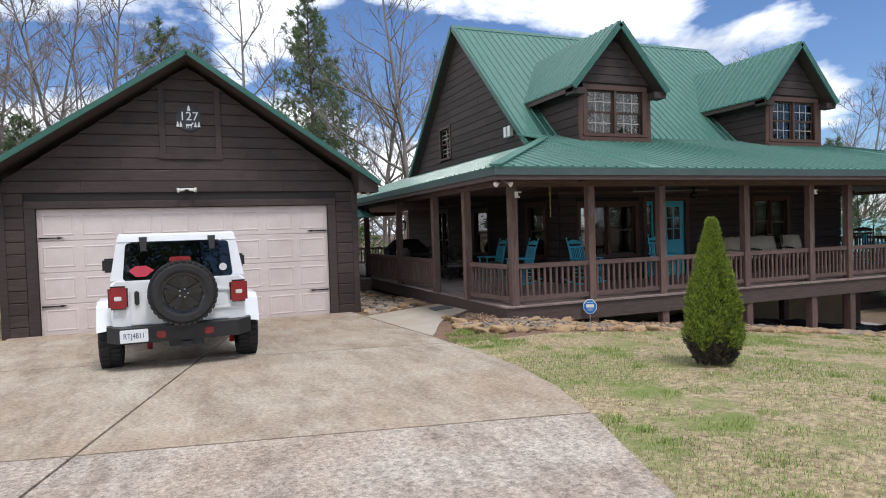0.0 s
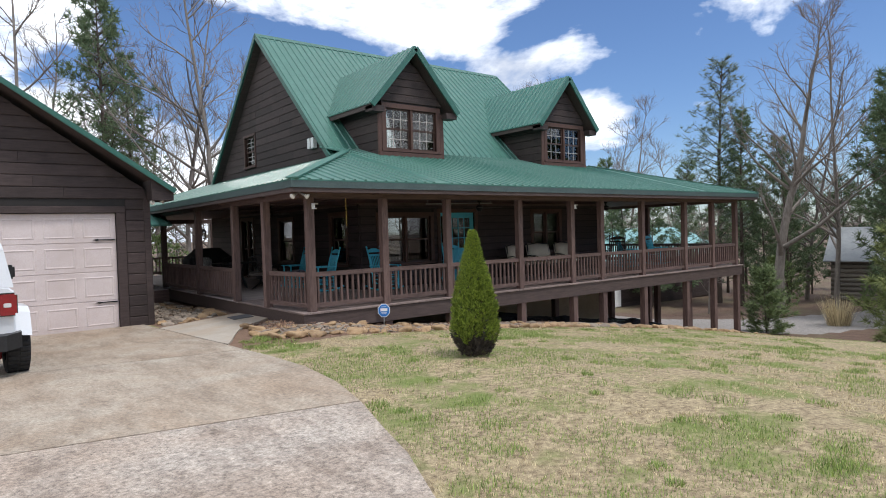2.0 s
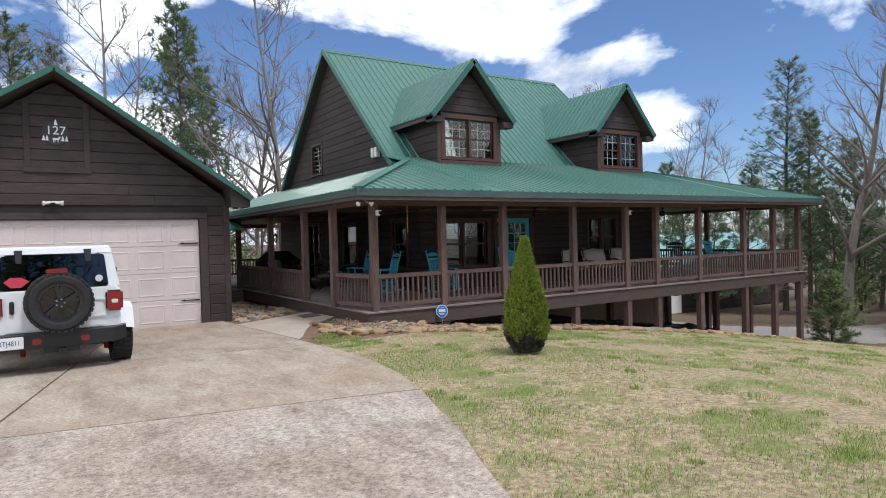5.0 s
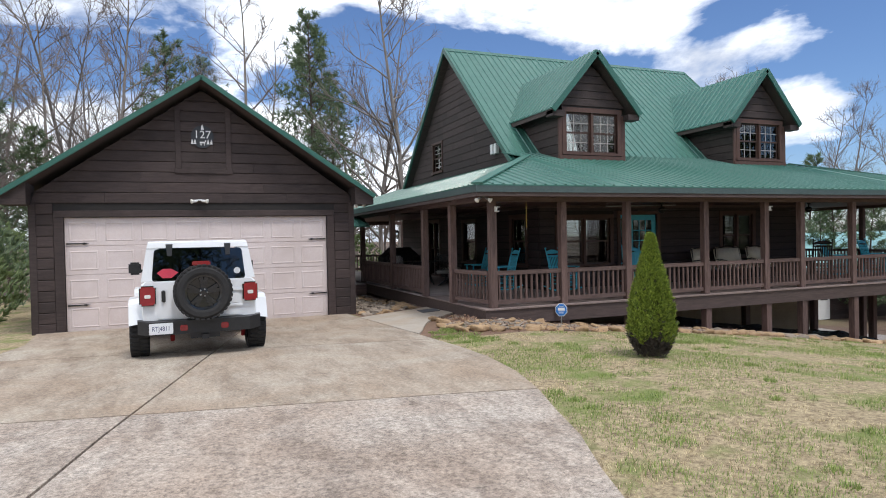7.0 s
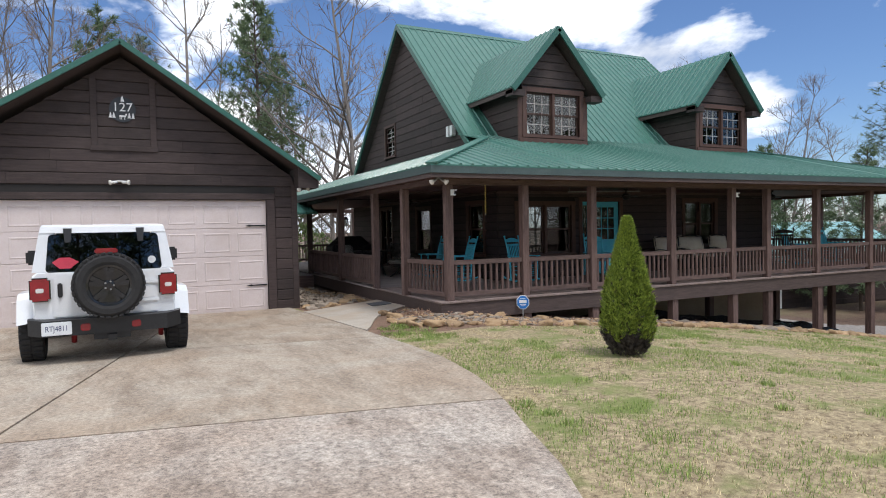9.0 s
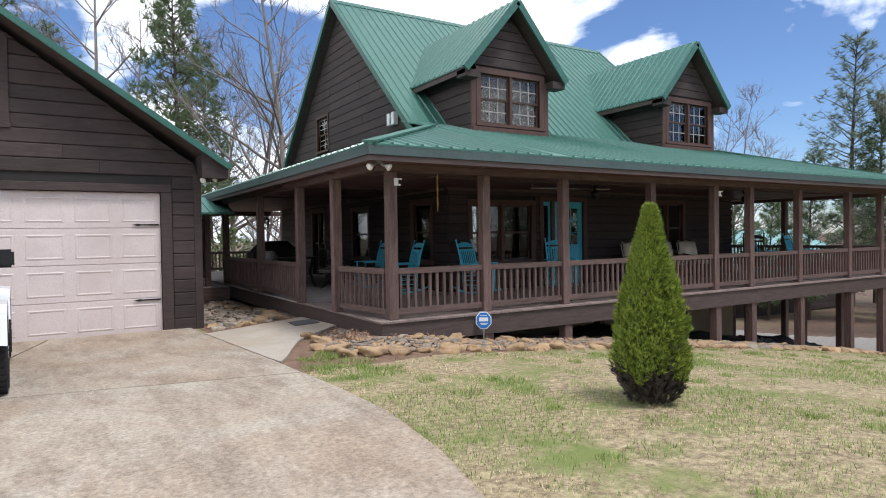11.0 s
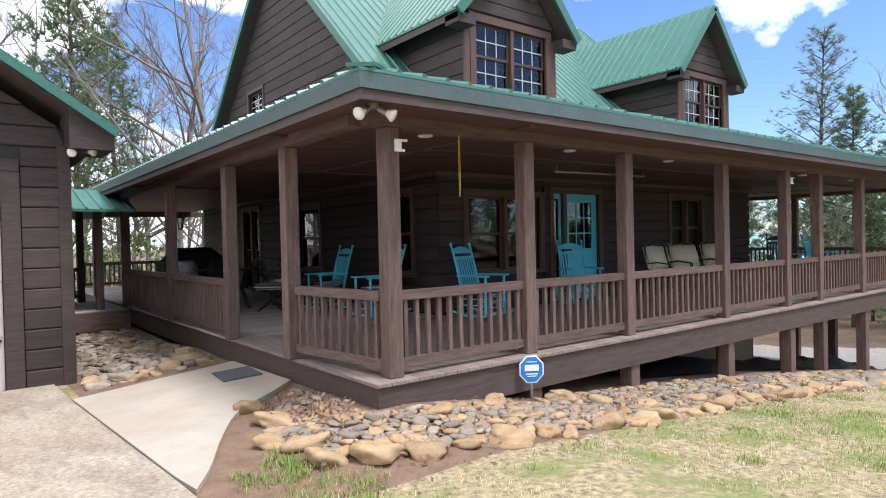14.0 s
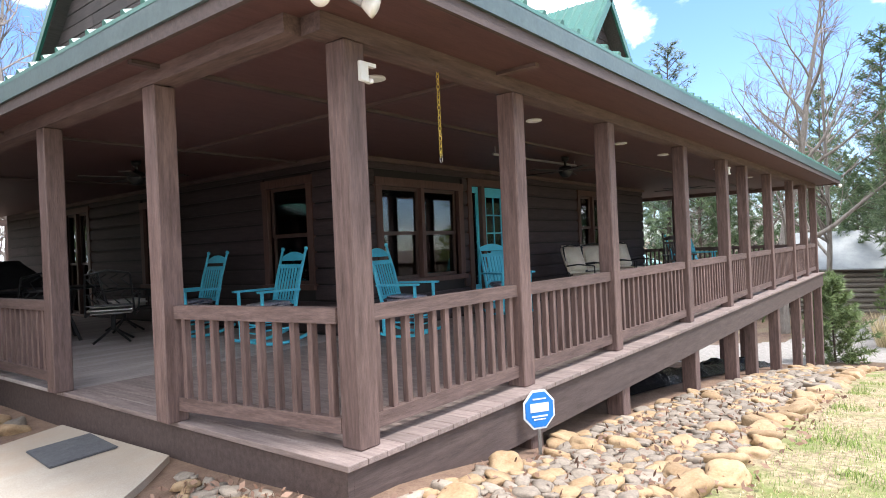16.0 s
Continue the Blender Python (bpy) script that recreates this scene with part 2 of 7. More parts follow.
def tube(bm, pts, radii, sides=8, caps=True):
    pts = [Vector(p) for p in pts]
    if not hasattr(radii, "__len__"):
        radii = [radii] * len(pts)
    rings = []
    ref = None
    for i, p in enumerate(pts):
        d = (pts[min(i + 1, len(pts) - 1)] - pts[max(i - 1, 0)]).normalized()
        if ref is None:
            ref = d.orthogonal().normalized()
        s = (ref - d * ref.dot(d)).normalized()
        ref = s
        t = d.cross(s)
        rings.append([bm.verts.new(p + (s * math.cos(k * math.tau / sides) + t * math.sin(k * math.tau / sides)) * radii[i]) for k in range(sides)])
    for a, b in zip(rings, rings[1:]):
        for k in range(sides):
            bm.faces.new((a[k], a[(k + 1) % sides], b[(k + 1) % sides], b[k]))
    if caps:
        bm.faces.new(rings[0][::-1])
        bm.faces.new(rings[-1])


def lathe(bm, profile, sides=24, m=None):
    """Turn (radius, height) pairs round z; m places it."""
    m = m or Matrix()
    rings = [[bm.verts.new(m @ Vector((r * math.cos(k * math.tau / sides), r * math.sin(k * math.tau / sides), z))) for k in range(sides)] for r, z in profile]
    for a, b in zip(rings, rings[1:]):
        for k in range(sides):
            bm.faces.new((a[k], a[(k + 1) % sides], b[(k + 1) % sides], b[k]))
    bm.faces.new(rings[0][::-1])
    bm.faces.new(rings[-1])


def mesh_of(bm, material, name="part", smooth=False):
    bmesh.ops.recalc_face_normals(bm, faces=bm.faces)
    me = bpy.data.meshes.new(name)
    bm.to_mesh(me)
    bm.free()
    for m in material if isinstance(material, (list, tuple)) else [material]:
        me.materials.append(m)
    if smooth:
        me.polygons.foreach_set("use_smooth", [True] * len(me.polygons))
    return me


def part(name, bm, material, parent=None, label="", smooth=False):
    ob = new(name, mesh_of(bm, material, name, smooth))
    if parent:
        ob.parent = parent
        ob.matrix_parent_inverse = parent.matrix_world.inverted() if parent.type == "EMPTY" and False else Matrix()
    if label:
        ob["label"] = label
    return ob


def thing(name, label, category, group="", kind="", at=None):
    ob = new(name)
    if at:
        ob.matrix_world = at
    return tagged(ob, label, category, group, kind)


def B():
    return bmesh.new()


def bx(name, material, parent, dims, label="", bevel=0.0):
    bm = B()
    box(bm, *dims, bevel=bevel)
    return part(name, bm, material, parent, label)


# ---- ground ----
def drive_z(y):
    return 0.26 - 0.22 * min(max((y - 5) / 9.4, 0), 1)


def smooth(a, b, v):
    t = min(max((v - a) / (b - a), 0), 1)
    return t * t * (3 - 2 * t)


def ground(x, y):
    z = drive_z(y)
    if x > 5.6:
        d = min(x, 22.5) - 5.6
        fall = 0.075 * d + 0.0035 * d * d
        fall += 0.02 * max(min(x, 60) - 22.5, 0)
        z -= fall * (0.93 + 0.07 * smooth(2, 10.4, y))
    if x < -4.5:
        z -= 0.06 * min(-4.5 - x, 25)
    z -= 1.6 * smooth(24, 50, y)
    z += 0.07 * min(max(x - 3.66, 0), 1.6) * smooth(8.8, 10.2, y) * (1 - smooth(5.4, 7.4, x)) * (1 - smooth(15, 17, y))
    z -= 0.42 * smooth(24.5, 29, x) * smooth(13, 18, y)
    if x > 7 and y > 10.9:
        z -= 0.55 * smooth(10.9, 13, y) * smooth(7, 13, x) * (1 - smooth(17, 22, x))
    return z


def seg_dist(x, y, line):
    best = 1e9
    for (ax, ay), (bx_, by) in zip(line, line[1:]):
        vx, vy = bx_ - ax, by - ay
        t = min(max(((x - ax) * vx + (y - ay) * vy) / (vx * vx + vy * vy), 0), 1)
        best = min(best, math.hypot(x - ax - t * vx, y - ay - t * vy))
    return best


GRAVEL = [(20, 24), (23, 15), (26, 10.5), (34, 8), (60, 5)]
M_LAWN = mat("thin_lawn_soil", (0.10, 0.062, 0.036), (0.60, 0.49, 0.30), 17.0, 0.95, bump=0.8, fine=80, big=((0.18, 0.215, 0.06), 1.3, 0.49, 0.64), distance=0.02)
M_LITTER = mat("leaf_litter", (0.085, 0.048, 0.033), (0.17, 0.11, 0.078), 3.0, 0.95, bump=0.6, fine=40, big=((0.16, 0.135, 0.075), 0.25, 0.48, 0.7), distance=0.03)
M_GRAVEL = mat("grey_gravel", (0.20, 0.18, 0.165), (0.36, 0.335, 0.31), 9.0, 0.95, bump=0.6, fine=60, distance=0.02)
M_SOIL = mat("red_brown_soil", (0.13, 0.075, 0.05), (0.24, 0.155, 0.105), 6.0, 0.95, bump=0.5, fine=60, distance=0.02)


def axis_steps(lo, hi, a, b, fine):
    mid = list(np.arange(a, b + 1e-6, fine))
    left, right, s = [], [], fine * 1.6
    v = a
    while v > lo:
        v -= s
        s *= 1.35
        left.append(max(v, lo))
    v, s = b, fine * 1.6
    while v < hi:
        v += s
        s *= 1.35
        right.append(min(v, hi))
    return left[::-1] + mid + right


gx, gy = axis_steps(-1500, 1500, -8, 34, 0.35), axis_steps(-1500, 1500, -6, 30, 0.35)
verts = [(x, y, ground(x, y) + 0.025 * noise.noise((x * 0.7, y * 0.7, 0))) for y in gy for x in gx]
nx = len(gx)
faces, kinds = [], []
for j in range(len(gy) - 1):
    for i in range(nx - 1):
        faces.append((j * nx + i, j * nx + i + 1, (j + 1) * nx + i + 1, (j + 1) * nx + i))
        cx, cy = (gx[i] + gx[i + 1]) / 2, (gy[j] + gy[j + 1]) / 2
        k = 0
        wob = 1.2 * noise.noise((cx * 0.3, cy * 0.3, 4))
        if cx > 23.2 + wob + 0.25 * max(4 - cy, -6) or cy > 26 or cx < -9:
            k = 1
        if (3.6 < cx < 22.3 and cy > 9.2 + 0.2 * wob):
            k = 3
        if seg_dist(cx, cy, GRAVEL) < 2.3 + 0.4 * wob:
            k = 2
        kinds.append(k)
me = bpy.data.meshes.new("ground")
me.from_pydata(verts, [], faces)
for m in (M_LAWN, M_LITTER, M_GRAVEL, M_SOIL):
    me.materials.append(m)
me.polygons.foreach_set("material_index", kinds)
me.polygons.foreach_set("use_smooth", [True] * len(faces))
tagged(new("ground", me), "patchy spring lawn running into leaf-strewn woodland floor", "ground", kind="structure")

# driveway: slabs parted by joints that run a little askew to the garage
DRIVE = [(-3.2, 14.40), (-3.0, 12.4), (-3.3, 10.2), (-4.2, 8), (-5.5, 5), (-6, 0), (-6, -9), (0.9, -9), (1.2, -4), (1.55, -1), (1.95, 1.2), (2.45, 2.6),
         (2.75, 3.3), (2.95, 3.95), (3.24, 4.82), (3.5, 5.8), (3.66, 6.9), (3.68, 8.0), (3.64, 9.0), (3.62, 9.9), (3.55, 11.2), (3.45, 13.2), (3.42, 14.40)]
WALKWAY = [(3.66, 9.75), (3.84, 10.05), (4.08, 10.6), (4.45, 11.3), (4.9, 11.62), (5.24, 11.93), (5.24, 13.62), (4.6, 13.5), (3.40, 13.25), (3.50, 11.2)]
JD = Vector((0.219, 0.976, 0))
JN = Vector((0.976, -0.219, 0))


def cut(outline, planes):
    bm = B()
    bm.faces.new([bm.verts.new((x, y, 0)) for x, y in outline])
    for p, n in planes:
        bmesh.ops.bisect_plane(bm, geom=bm.verts[:] + bm.edges[:] + bm.faces[:], plane_co=p, plane_no=n, clear_outer=True)
    return bm


def rounded(outline, n):
    """Rounds off the bends between the first n corners."""
    run = outline[:n]
    for k in range(2):
        soft = [run[0]]
        for (ax, ay), (bx2, by2) in zip(run, run[1:]):
            soft += [(ax * 0.75 + bx2 * 0.25, ay * 0.75 + by2 * 0.25), (ax * 0.25 + bx2 * 0.75, ay * 0.25 + by2 * 0.75)]
        run = soft + [run[-1]]
    return run + outline[n:]


def raise_slab(bm, lift):
    if not bm.faces:
        return None
    bmesh.ops.bisect_plane(bm, geom=bm.verts[:] + bm.edges[:] + bm.faces[:], plane_co=(0, 5, 0), plane_no=(0, 1, 0))
    top = bm.faces[:]
    r = bmesh.ops.extrude_face_region(bm, geom=top)
    for v in [g for g in r["geom"] if isinstance(g, bmesh.types.BMVert)]:
        v.co.z = 1
    for v in bm.verts:
        v.co.z = drive_z(v.co.y) + (lift if v.co.z > 0.5 else -0.12)
    return bm


drive = thing("driveway", "wide stained concrete driveway with worn joints", "driveway", kind="structure")
L0, T1, T2 = Vector((-1.11, 3.97, 0)), Vector((1.61, 5.17, 0)), Vector((3.64, 8.95, 0))
G = 0.014
for side in (-1, 1):
    for near, far, material in ((None, T1, M_CONC_OLD), (T1, T2, M_CONC), (T2, None, M_CONC)):
        planes = [(L0 + JN * side * G, -JN * side)]
        if far:
            planes.append((far - JD * G, JD))
        if near:
            planes.append((near + JD * G, -JD))
        bm = raise_slab(cut(DRIVE, planes), 0.03)
        if bm:
            part("slab", bm, material, drive)
bm = raise_slab(cut(DRIVE, []), 0.008)
part("joint_bed", bm, M_JOINT, drive)
bm = raise_slab(cut(rounded(WALKWAY, 6), [(Vector((3.634, 9.9, 0)), Vector((-1, -0.0515, 0)))]), 0.034)
for v in bm.verts:
    v.co.z += 0.07 * max(v.co.x - 3.66, 0)
walkway = part("walkway", bm, M_WALKC)
tagged(walkway, "pale concrete walkway from driveway to porch step", "walkway", kind="structure")


# ---- walls ----
def wall_cells(bm, u0, u1, z0, z1, holes, place, thick):
    us = sorted({u0, u1, *[h[0] for h in holes], *[h[1] for h in holes]})
    zs = sorted({z0, z1, *[h[2] for h in holes], *[h[3] for h in holes]})
    for a, b in zip(us, us[1:]):
        for c, d in zip(zs, zs[1:]):
            if any(h[0] <= a and b <= h[1] and h[2] <= c and d <= h[3] for h in holes):
                continue
            prism(bm, [place(*p, -thick) for p in ((a, c), (b, c), (b, d), (a, d))], [place(*p, 0) for p in ((a, c), (b, c), (b, d), (a, d))])
    bmesh.ops.remove_doubles(bm, verts=bm.verts[:], dist=1e-4)


def siding(parent, place, rows, span, holes, material, depth=0.03, rng=None, name="siding_board", gap=0.012):
    """Horizontal boards as single pieces: chamfered edges, butt joints here and there."""
    for z0, z1 in zip(rows, rows[1:]):
        lo, hi = span(z0), span(z1)
        pieces = [(lo[0], lo[1], hi[0], hi[1])]
        for h in holes:
            if h[2] < z1 - 0.02 and h[3] > z0 + 0.02:
                nxt = []
                for a, b, c, d in pieces:
                    if h[0] > a and h[0] < b or h[1] > a and h[1] < b:
                        if h[0] > a:
                            nxt.append((a, h[0], c, min(h[0], d)))
                        if h[1] < b:
                            nxt.append((h[1], b, max(h[1], c), d))
                    else:
                        nxt.append((a, b, c, d))
                pieces = nxt
        done = []
        for a, b, c, d in pieces:
            while b - a > 3.0 and rng.random() < 0.8:
                k = a + rng.uniform(1.2, min(2.6, b - a - 0.6))
                if k <= c + 0.1 or k >= d - 0.1:
                    break
                done.append((a, k - 0.004, c, k - 0.004))
                a = c = k
            done.append((a, b, c, d))
        for a, b, c, d in done:
            if b - a < 0.03 or d - c < 0.0:
                continue
            e = depth + rng.uniform(-0.003, 0.003)
            g = min(gap, (z1 - z0) * 0.2)
            t0, t1 = z0 + g * 0.4, z1 - g * 0.4
            bm = B()
            base = [place(*p, 0.0) for p in ((a, t0), (b, t0), (d, t1), (c, t1))]
            mid = [place(*p, e - 0.009) for p in ((a, t0), (b, t0), (d, t1), (c, t1))]
            top = [place(*p, e) for p in ((a, t0 + g), (b, t0 + g), (d, t1 - g), (c, t1 - g))]
            rings = [[bm.verts.new(p) for p in ring] for ring in (base, mid, top)]
            for r0, r1 in zip(rings, rings[1:]):
                for k in range(4):
                    bm.faces.new((r0[k], r0[(k + 1) % 4], r1[(k + 1) % 4], r1[k]))
            bm.faces.new(rings[-1])
            part(name, bm, material, parent)


def steps(a, b, h):
    n = max(1, round((b - a) / h))
    return [a + (b - a) * i / n for i in range(n + 1)]


def ribbed_slope(parent, outline, along, spacing, material, name="roof_rib", thick=0.03, rib=(0.030, 0.028)):
    """A sheet-metal slope (3D outline) and its raised ribs running along the given axis ('x' or 'y' in plan, up the slope)."""
    bm = B()
    slab(bm, outline, (0, 0, -thick))
    sheet = part("roof_sheet", bm, material, parent)
    P = [Vector(p) for p in outline]
    n = (P[1] - P[0]).cross(P[2] - P[0]).normalized()
    if n.z < 0:
        n = -n
    i = 0 if along == "y" else 1
    lo, hi = min(p[i] for p in P), max(p[i] for p in P)
    k = lo + spacing * 0.5
    while k < hi:
        hit = []
        for a, b in zip(P, P[1:] + P[:1]):
            if (a[i] - k) * (b[i] - k) < 0:
                hit.append(a.lerp(b, (k - a[i]) / (b[i] - a[i])))
        if len(hit) == 2 and (hit[0] - hit[1]).length > 0.06:
            a, b = hit
            d = (b - a).normalized()
            s = d.cross(n)
            w, h = rib
            bm = B()
            q = [s * -w, s * -w * 0.45 + n * h, s * w * 0.45 + n * h, s * w]
            prism(bm, [a + v - n * 0.002 for v in q], [b + v - n * 0.002 for v in q])
            part(name, bm, material, parent)
        k += spacing
    return sheet


rng = random.Random(5)

# ---- garage ----
GX0, GX1, GY, GEAVE, GPEAK, GPX = -3.26, 3.62, 14.45, 3.05, 5.44, 0.16
garage = thing("garage", "dark brown board-sided garage with green metal roof", "garage", at=None)
place_gf = lambda u, z, d: Vector((u, GY - d, z))
gwall = B()
wall_cells(gwall, GX0, GX1, -0.1, GEAVE - 0.05, [(-2.66, 2.97, -0.1, 2.52)], place_gf, 0.14)
slope_g = (GPEAK - GEAVE) / ((GX1 - GX0) / 2)
prism(gwall, [place_gf(u, z, -0.14) for u, z in ((GX0, GEAVE - 0.05), (GX1, GEAVE - 0.05), (GPX, GPEAK - 0.03))], [place_gf(u, z, 0) for u, z in ((GX0, GEAVE - 0.05), (GX1, GEAVE - 0.05), (GPX, GPEAK - 0.03))])
box(gwall, GX0, GX0 + 0.14, GY + 0.141, 22.5, -0.5, GEAVE)
box(gwall, GX1 - 0.14, GX1, GY + 0.141, 22.5, -0.5, GEAVE)
box(gwall, GX0, GX1, 22.501, 22.64, -0.5, GEAVE)
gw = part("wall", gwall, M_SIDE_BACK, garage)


def gspan(z):
    if z <= GEAVE - 0.05:
        return (GX0 + 0.02, GX1 - 0.02)
    t = (z - (GEAVE - 0.05)) / (GPEAK - 0.03 - (GEAVE - 0.05))
    return (GX0 + 0.02 + t * (GPX - GX0 - 0.02), GX1 - 0.02 + t * (GPX - GX1 + 0.02))


siding(gw, place_gf, steps(0.02, GPEAK - 0.06, 0.235), gspan, [(-2.85, 3.16, -1, 2.66)], M_SIDE_X, 0.03, rng)
place_gr = lambda u, z, d: Vector((GX1 + d, u, z))
siding(gw, place_gr, steps(0.02, GEAVE - 0.02, 0.235), lambda z: (GY + 0.02, 22.5), [], M_SIDE_Y, 0.03, rng)
for dims in ((GX0 - 0.035, GX0 + 0.10, GY - 0.045, GY, -0.1, GEAVE - 0.2), (GX1 - 0.10, GX1 + 0.035, GY - 0.045, GY, -0.1, GEAVE - 0.2)):
    bx("corner_board", M_SIDE_X, garage, dims, bevel=0.006)
# door casing, door with raised panels and strap hinges
for dims in ((-2.84, -2.66, GY - 0.05, GY + 0.02, -0.05, 2.52), (2.97, 3.15, GY - 0.05, GY + 0.02, -0.05, 2.52), (-2.84, 3.15, GY - 0.052, GY + 0.02, 2.522, 2.66)):
    bx("door_casing", M_SIDE_X, garage, dims, bevel=0.006)
gdoor = thing("garage_door", "closed cream panelled double garage door with black straps", "garage door")
bm = B()
box(bm, -2.655, 2.965, GY + 0.06, GY + 0.10, 0.03, 2.515)
part("door_leaf", bm, M_GDOOR, gdoor)
NROW, NCOL = 4, 8
dh, dw = (2.515 - 0.03) / NROW, 5.62 / NCOL
for r in range(NROW):
    bm = B()
    box(bm, -2.655, 2.965, GY + 0.045, GY + 0.06, 0.03 + r * dh + 0.006, 0.03 + (r + 1) * dh - 0.006, bevel=0.004)
    sec = part("door_section", bm, M_GDOOR, gdoor)
    for c in range(NCOL):
        bm = B()
        x0, z0 = -2.655 + c * dw + 0.075, 0.03 + r * dh + 0.10
        x1, z1 = x0 + dw - 0.15, z0 + dh - 0.20
        f = 0.022
        for ring0, ring1 in (((0, 0.0), (f, -0.008)), ((f, -0.008), (2 * f, -0.001))):
            a, b = ring0, ring1
            va = [bm.verts.new((x, GY + 0.0445 + a[1], z)) for x, z in ((x0 + a[0], z0 + a[0]), (x1 - a[0], z0 + a[0]), (x1 - a[0], z1 - a[0]), (x0 + a[0], z1 - a[0]))]
            vb = [bm.verts.new((x, GY + 0.0445 + b[1], z)) for x, z in ((x0 + b[0], z0 + b[0]), (x1 - b[0], z0 + b[0]), (x1 - b[0], z1 - b[0]), (x0 + b[0], z1 - b[0]))]
            for k in range(4):
                bm.faces.new((va[k], va[(k + 1) % 4], vb[(k + 1) % 4], vb[k]))
        part("raised_panel", bm, M_GDOOR, sec)
for sx, e in ((1, -2.63), (-1, 2.94)):
    for z in (0.62, 1.95):
        bm = B()
        w = 0.44
        ys, yb = GY + 0.018, GY + 0.032
        pts = [(0, -0.016), (0.30, -0.011), (0.34, -0.022), (0.38, -0.012), (w, 0), (0.38, 0.012), (0.34, 0.022), (0.30, 0.011), (0, 0.016)]
        prism(bm, [(e + sx * u, yb, z + v) for u, v in pts], [(e + sx * u, ys, z + v) for u, v in pts])
        part("strap_hinge", bm, M_BLACKMETAL, gdoor)
# gable frame with the house number
for dims in ((-0.42, -0.30, GY - 0.055, GY - 0.034, 3.60, 5.0), (0.66, 0.78, GY - 0.055, GY - 0.034, 3.60, 5.0), (-0.44, 0.80, GY - 0.058, GY - 0.034, 3.50, 3.60)):
    bx("gable_board", M_SIDE_X, garage, dims, bevel=0.004)
# roof
groof = part("roof", (lambda b: (prism(b, [(GPX, 13.98, GPEAK + 0.095), (GX0 - 0.42, 13.98, GEAVE - 0.13), (GX0 - 0.42, 13.98, GEAVE - 0.06), (GPX, 13.98, GPEAK + 0.14), (GX1 + 0.42, 13.98, GEAVE - 0.06), (GX1 + 0.42, 13.98, GEAVE - 0.13)],
                                            [(GPX, 22.9, GPEAK + 0.095), (GX0 - 0.42, 22.9, GEAVE - 0.13), (GX0 - 0.42, 22.9, GEAVE - 0.06), (GPX, 22.9, GPEAK + 0.14), (GX1 + 0.42, 22.9, GEAVE - 0.06), (GX1 + 0.42, 22.9, GEAVE - 0.13)]), b)[1])(B()), M_FASCIA, garage)
for sx, ex in ((-1, GX0 - 0.46), (1, GX1 + 0.46)):
    ribbed_slope(groof, [(GPX, 13.93, GPEAK + 0.19), (ex, 13.93, GEAVE - 0.05), (ex, 22.95, GEAVE - 0.05), (GPX, 22.95, GPEAK + 0.19)], "x", 0.23, M_ROOF)
    bm = B()
    beam(bm, (GPX, 13.935, GPEAK + 0.155), (ex, 13.935, GEAVE - 0.085), 0.10, 0.05, up=(0, 1, 0))
    part("rake_trim", bm, M_ROOF_TRIM, groof)
    # boxed eave return
    bm = B()
    x0, x1 = (ex + 0.03, GX0 + 0.02) if sx < 0 else (GX1 - 0.02, ex - 0.03)
    zr = GEAVE - 0.06
    prism(bm, [(x0, 13.99, zr - 0.22), (x1, 13.99, zr - 0.22), (x1, 13.99, zr + (0.24 if sx < 0 else -0.02)), (x0, 13.99, zr + (-0.02 if sx < 0 else 0.24))],
          [(x0, GY + 0.3, zr - 0.22), (x1, GY + 0.3, zr - 0.22), (x1, GY + 0.3, zr + (0.24 if sx < 0 else -0.02)), (x0, GY + 0.3, zr + (-0.02 if sx < 0 else 0.24))])
    part("eave_return", bm, M_SIDE_X, garage)

# ---- house ----
HX0, HX1, HY0, HY1 = 8.57, 18.5, 13.72, 25.3
KY, KZ, RY, RZ = 14.97, 4.318, 19.5, 8.53
RX0, RX1 = 8.31, 18.95
EY, EZ, EX0, EX1 = 9.86, 2.925, 4.92, 22.22
WSL = (KZ - EZ) / (KY - EY)
SSL = 0.32
house = thing("house", "dark brown timber-sided house with green metal roof and two dormers", "house")
DOOR = (11.55, 12.5, 0.46, 2.46)
WIN_F = [(9.16, 10.84, 1.10, 2.36), (15.0, 16.25, 1.15, 2.45)]
SIDEL = (11.2, 11.47, 0.46, 2.46)
place_hf = lambda u, z, d: Vector((u, HY0 - d, z))
place_hl = lambda u, z, d: Vector((HX0 - d, u, z))
WIN_L = [(14.42, 15.25, 1.10, 2.42), (17.75, 18.75, 1.10, 2.40), (21.0, 22.05, 0.5, 2.5)]
bm = B()
wall_cells(bm, HX0, HX1, -1.6, 3.62, WIN_F + [DOOR, SIDEL], place_hf, 0.2)
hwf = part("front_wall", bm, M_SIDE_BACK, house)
WIN_G = (20.55, 21.45, 4.40, 5.42)
bm = B()
wall_cells(bm, HY0 + 0.201, HY1, -1.6, 3.62, WIN_L, place_hl, 0.2)
zg = lambda y: RZ - 0.1 - abs(y - RY) * (RZ - KZ) / (RY - KY)
for a, b in ((KY + 0.1, RY), (RY, WIN_G[0]), (WIN_G[0], WIN_G[1]), (WIN_G[1], RY * 2 - KY - 0.1)):
    for lo, hi in (((3.621, WIN_G[2]), (WIN_G[3], None)) if a == WIN_G[0] else ((3.621, None),)):
        ys = sorted({a, b, *([RY] if a < RY < b else [])})
        for c, d in zip(ys, ys[1:]):
            t = [(c, lo), (d, lo), (d, hi if hi else max(zg(d), lo + 0.01)), (c, hi if hi else max(zg(c), lo + 0.01))]
            prism(bm, [place_hl(u, z, -0.2) for u, z in t], [place_hl(u, z, 0) for u, z in t])
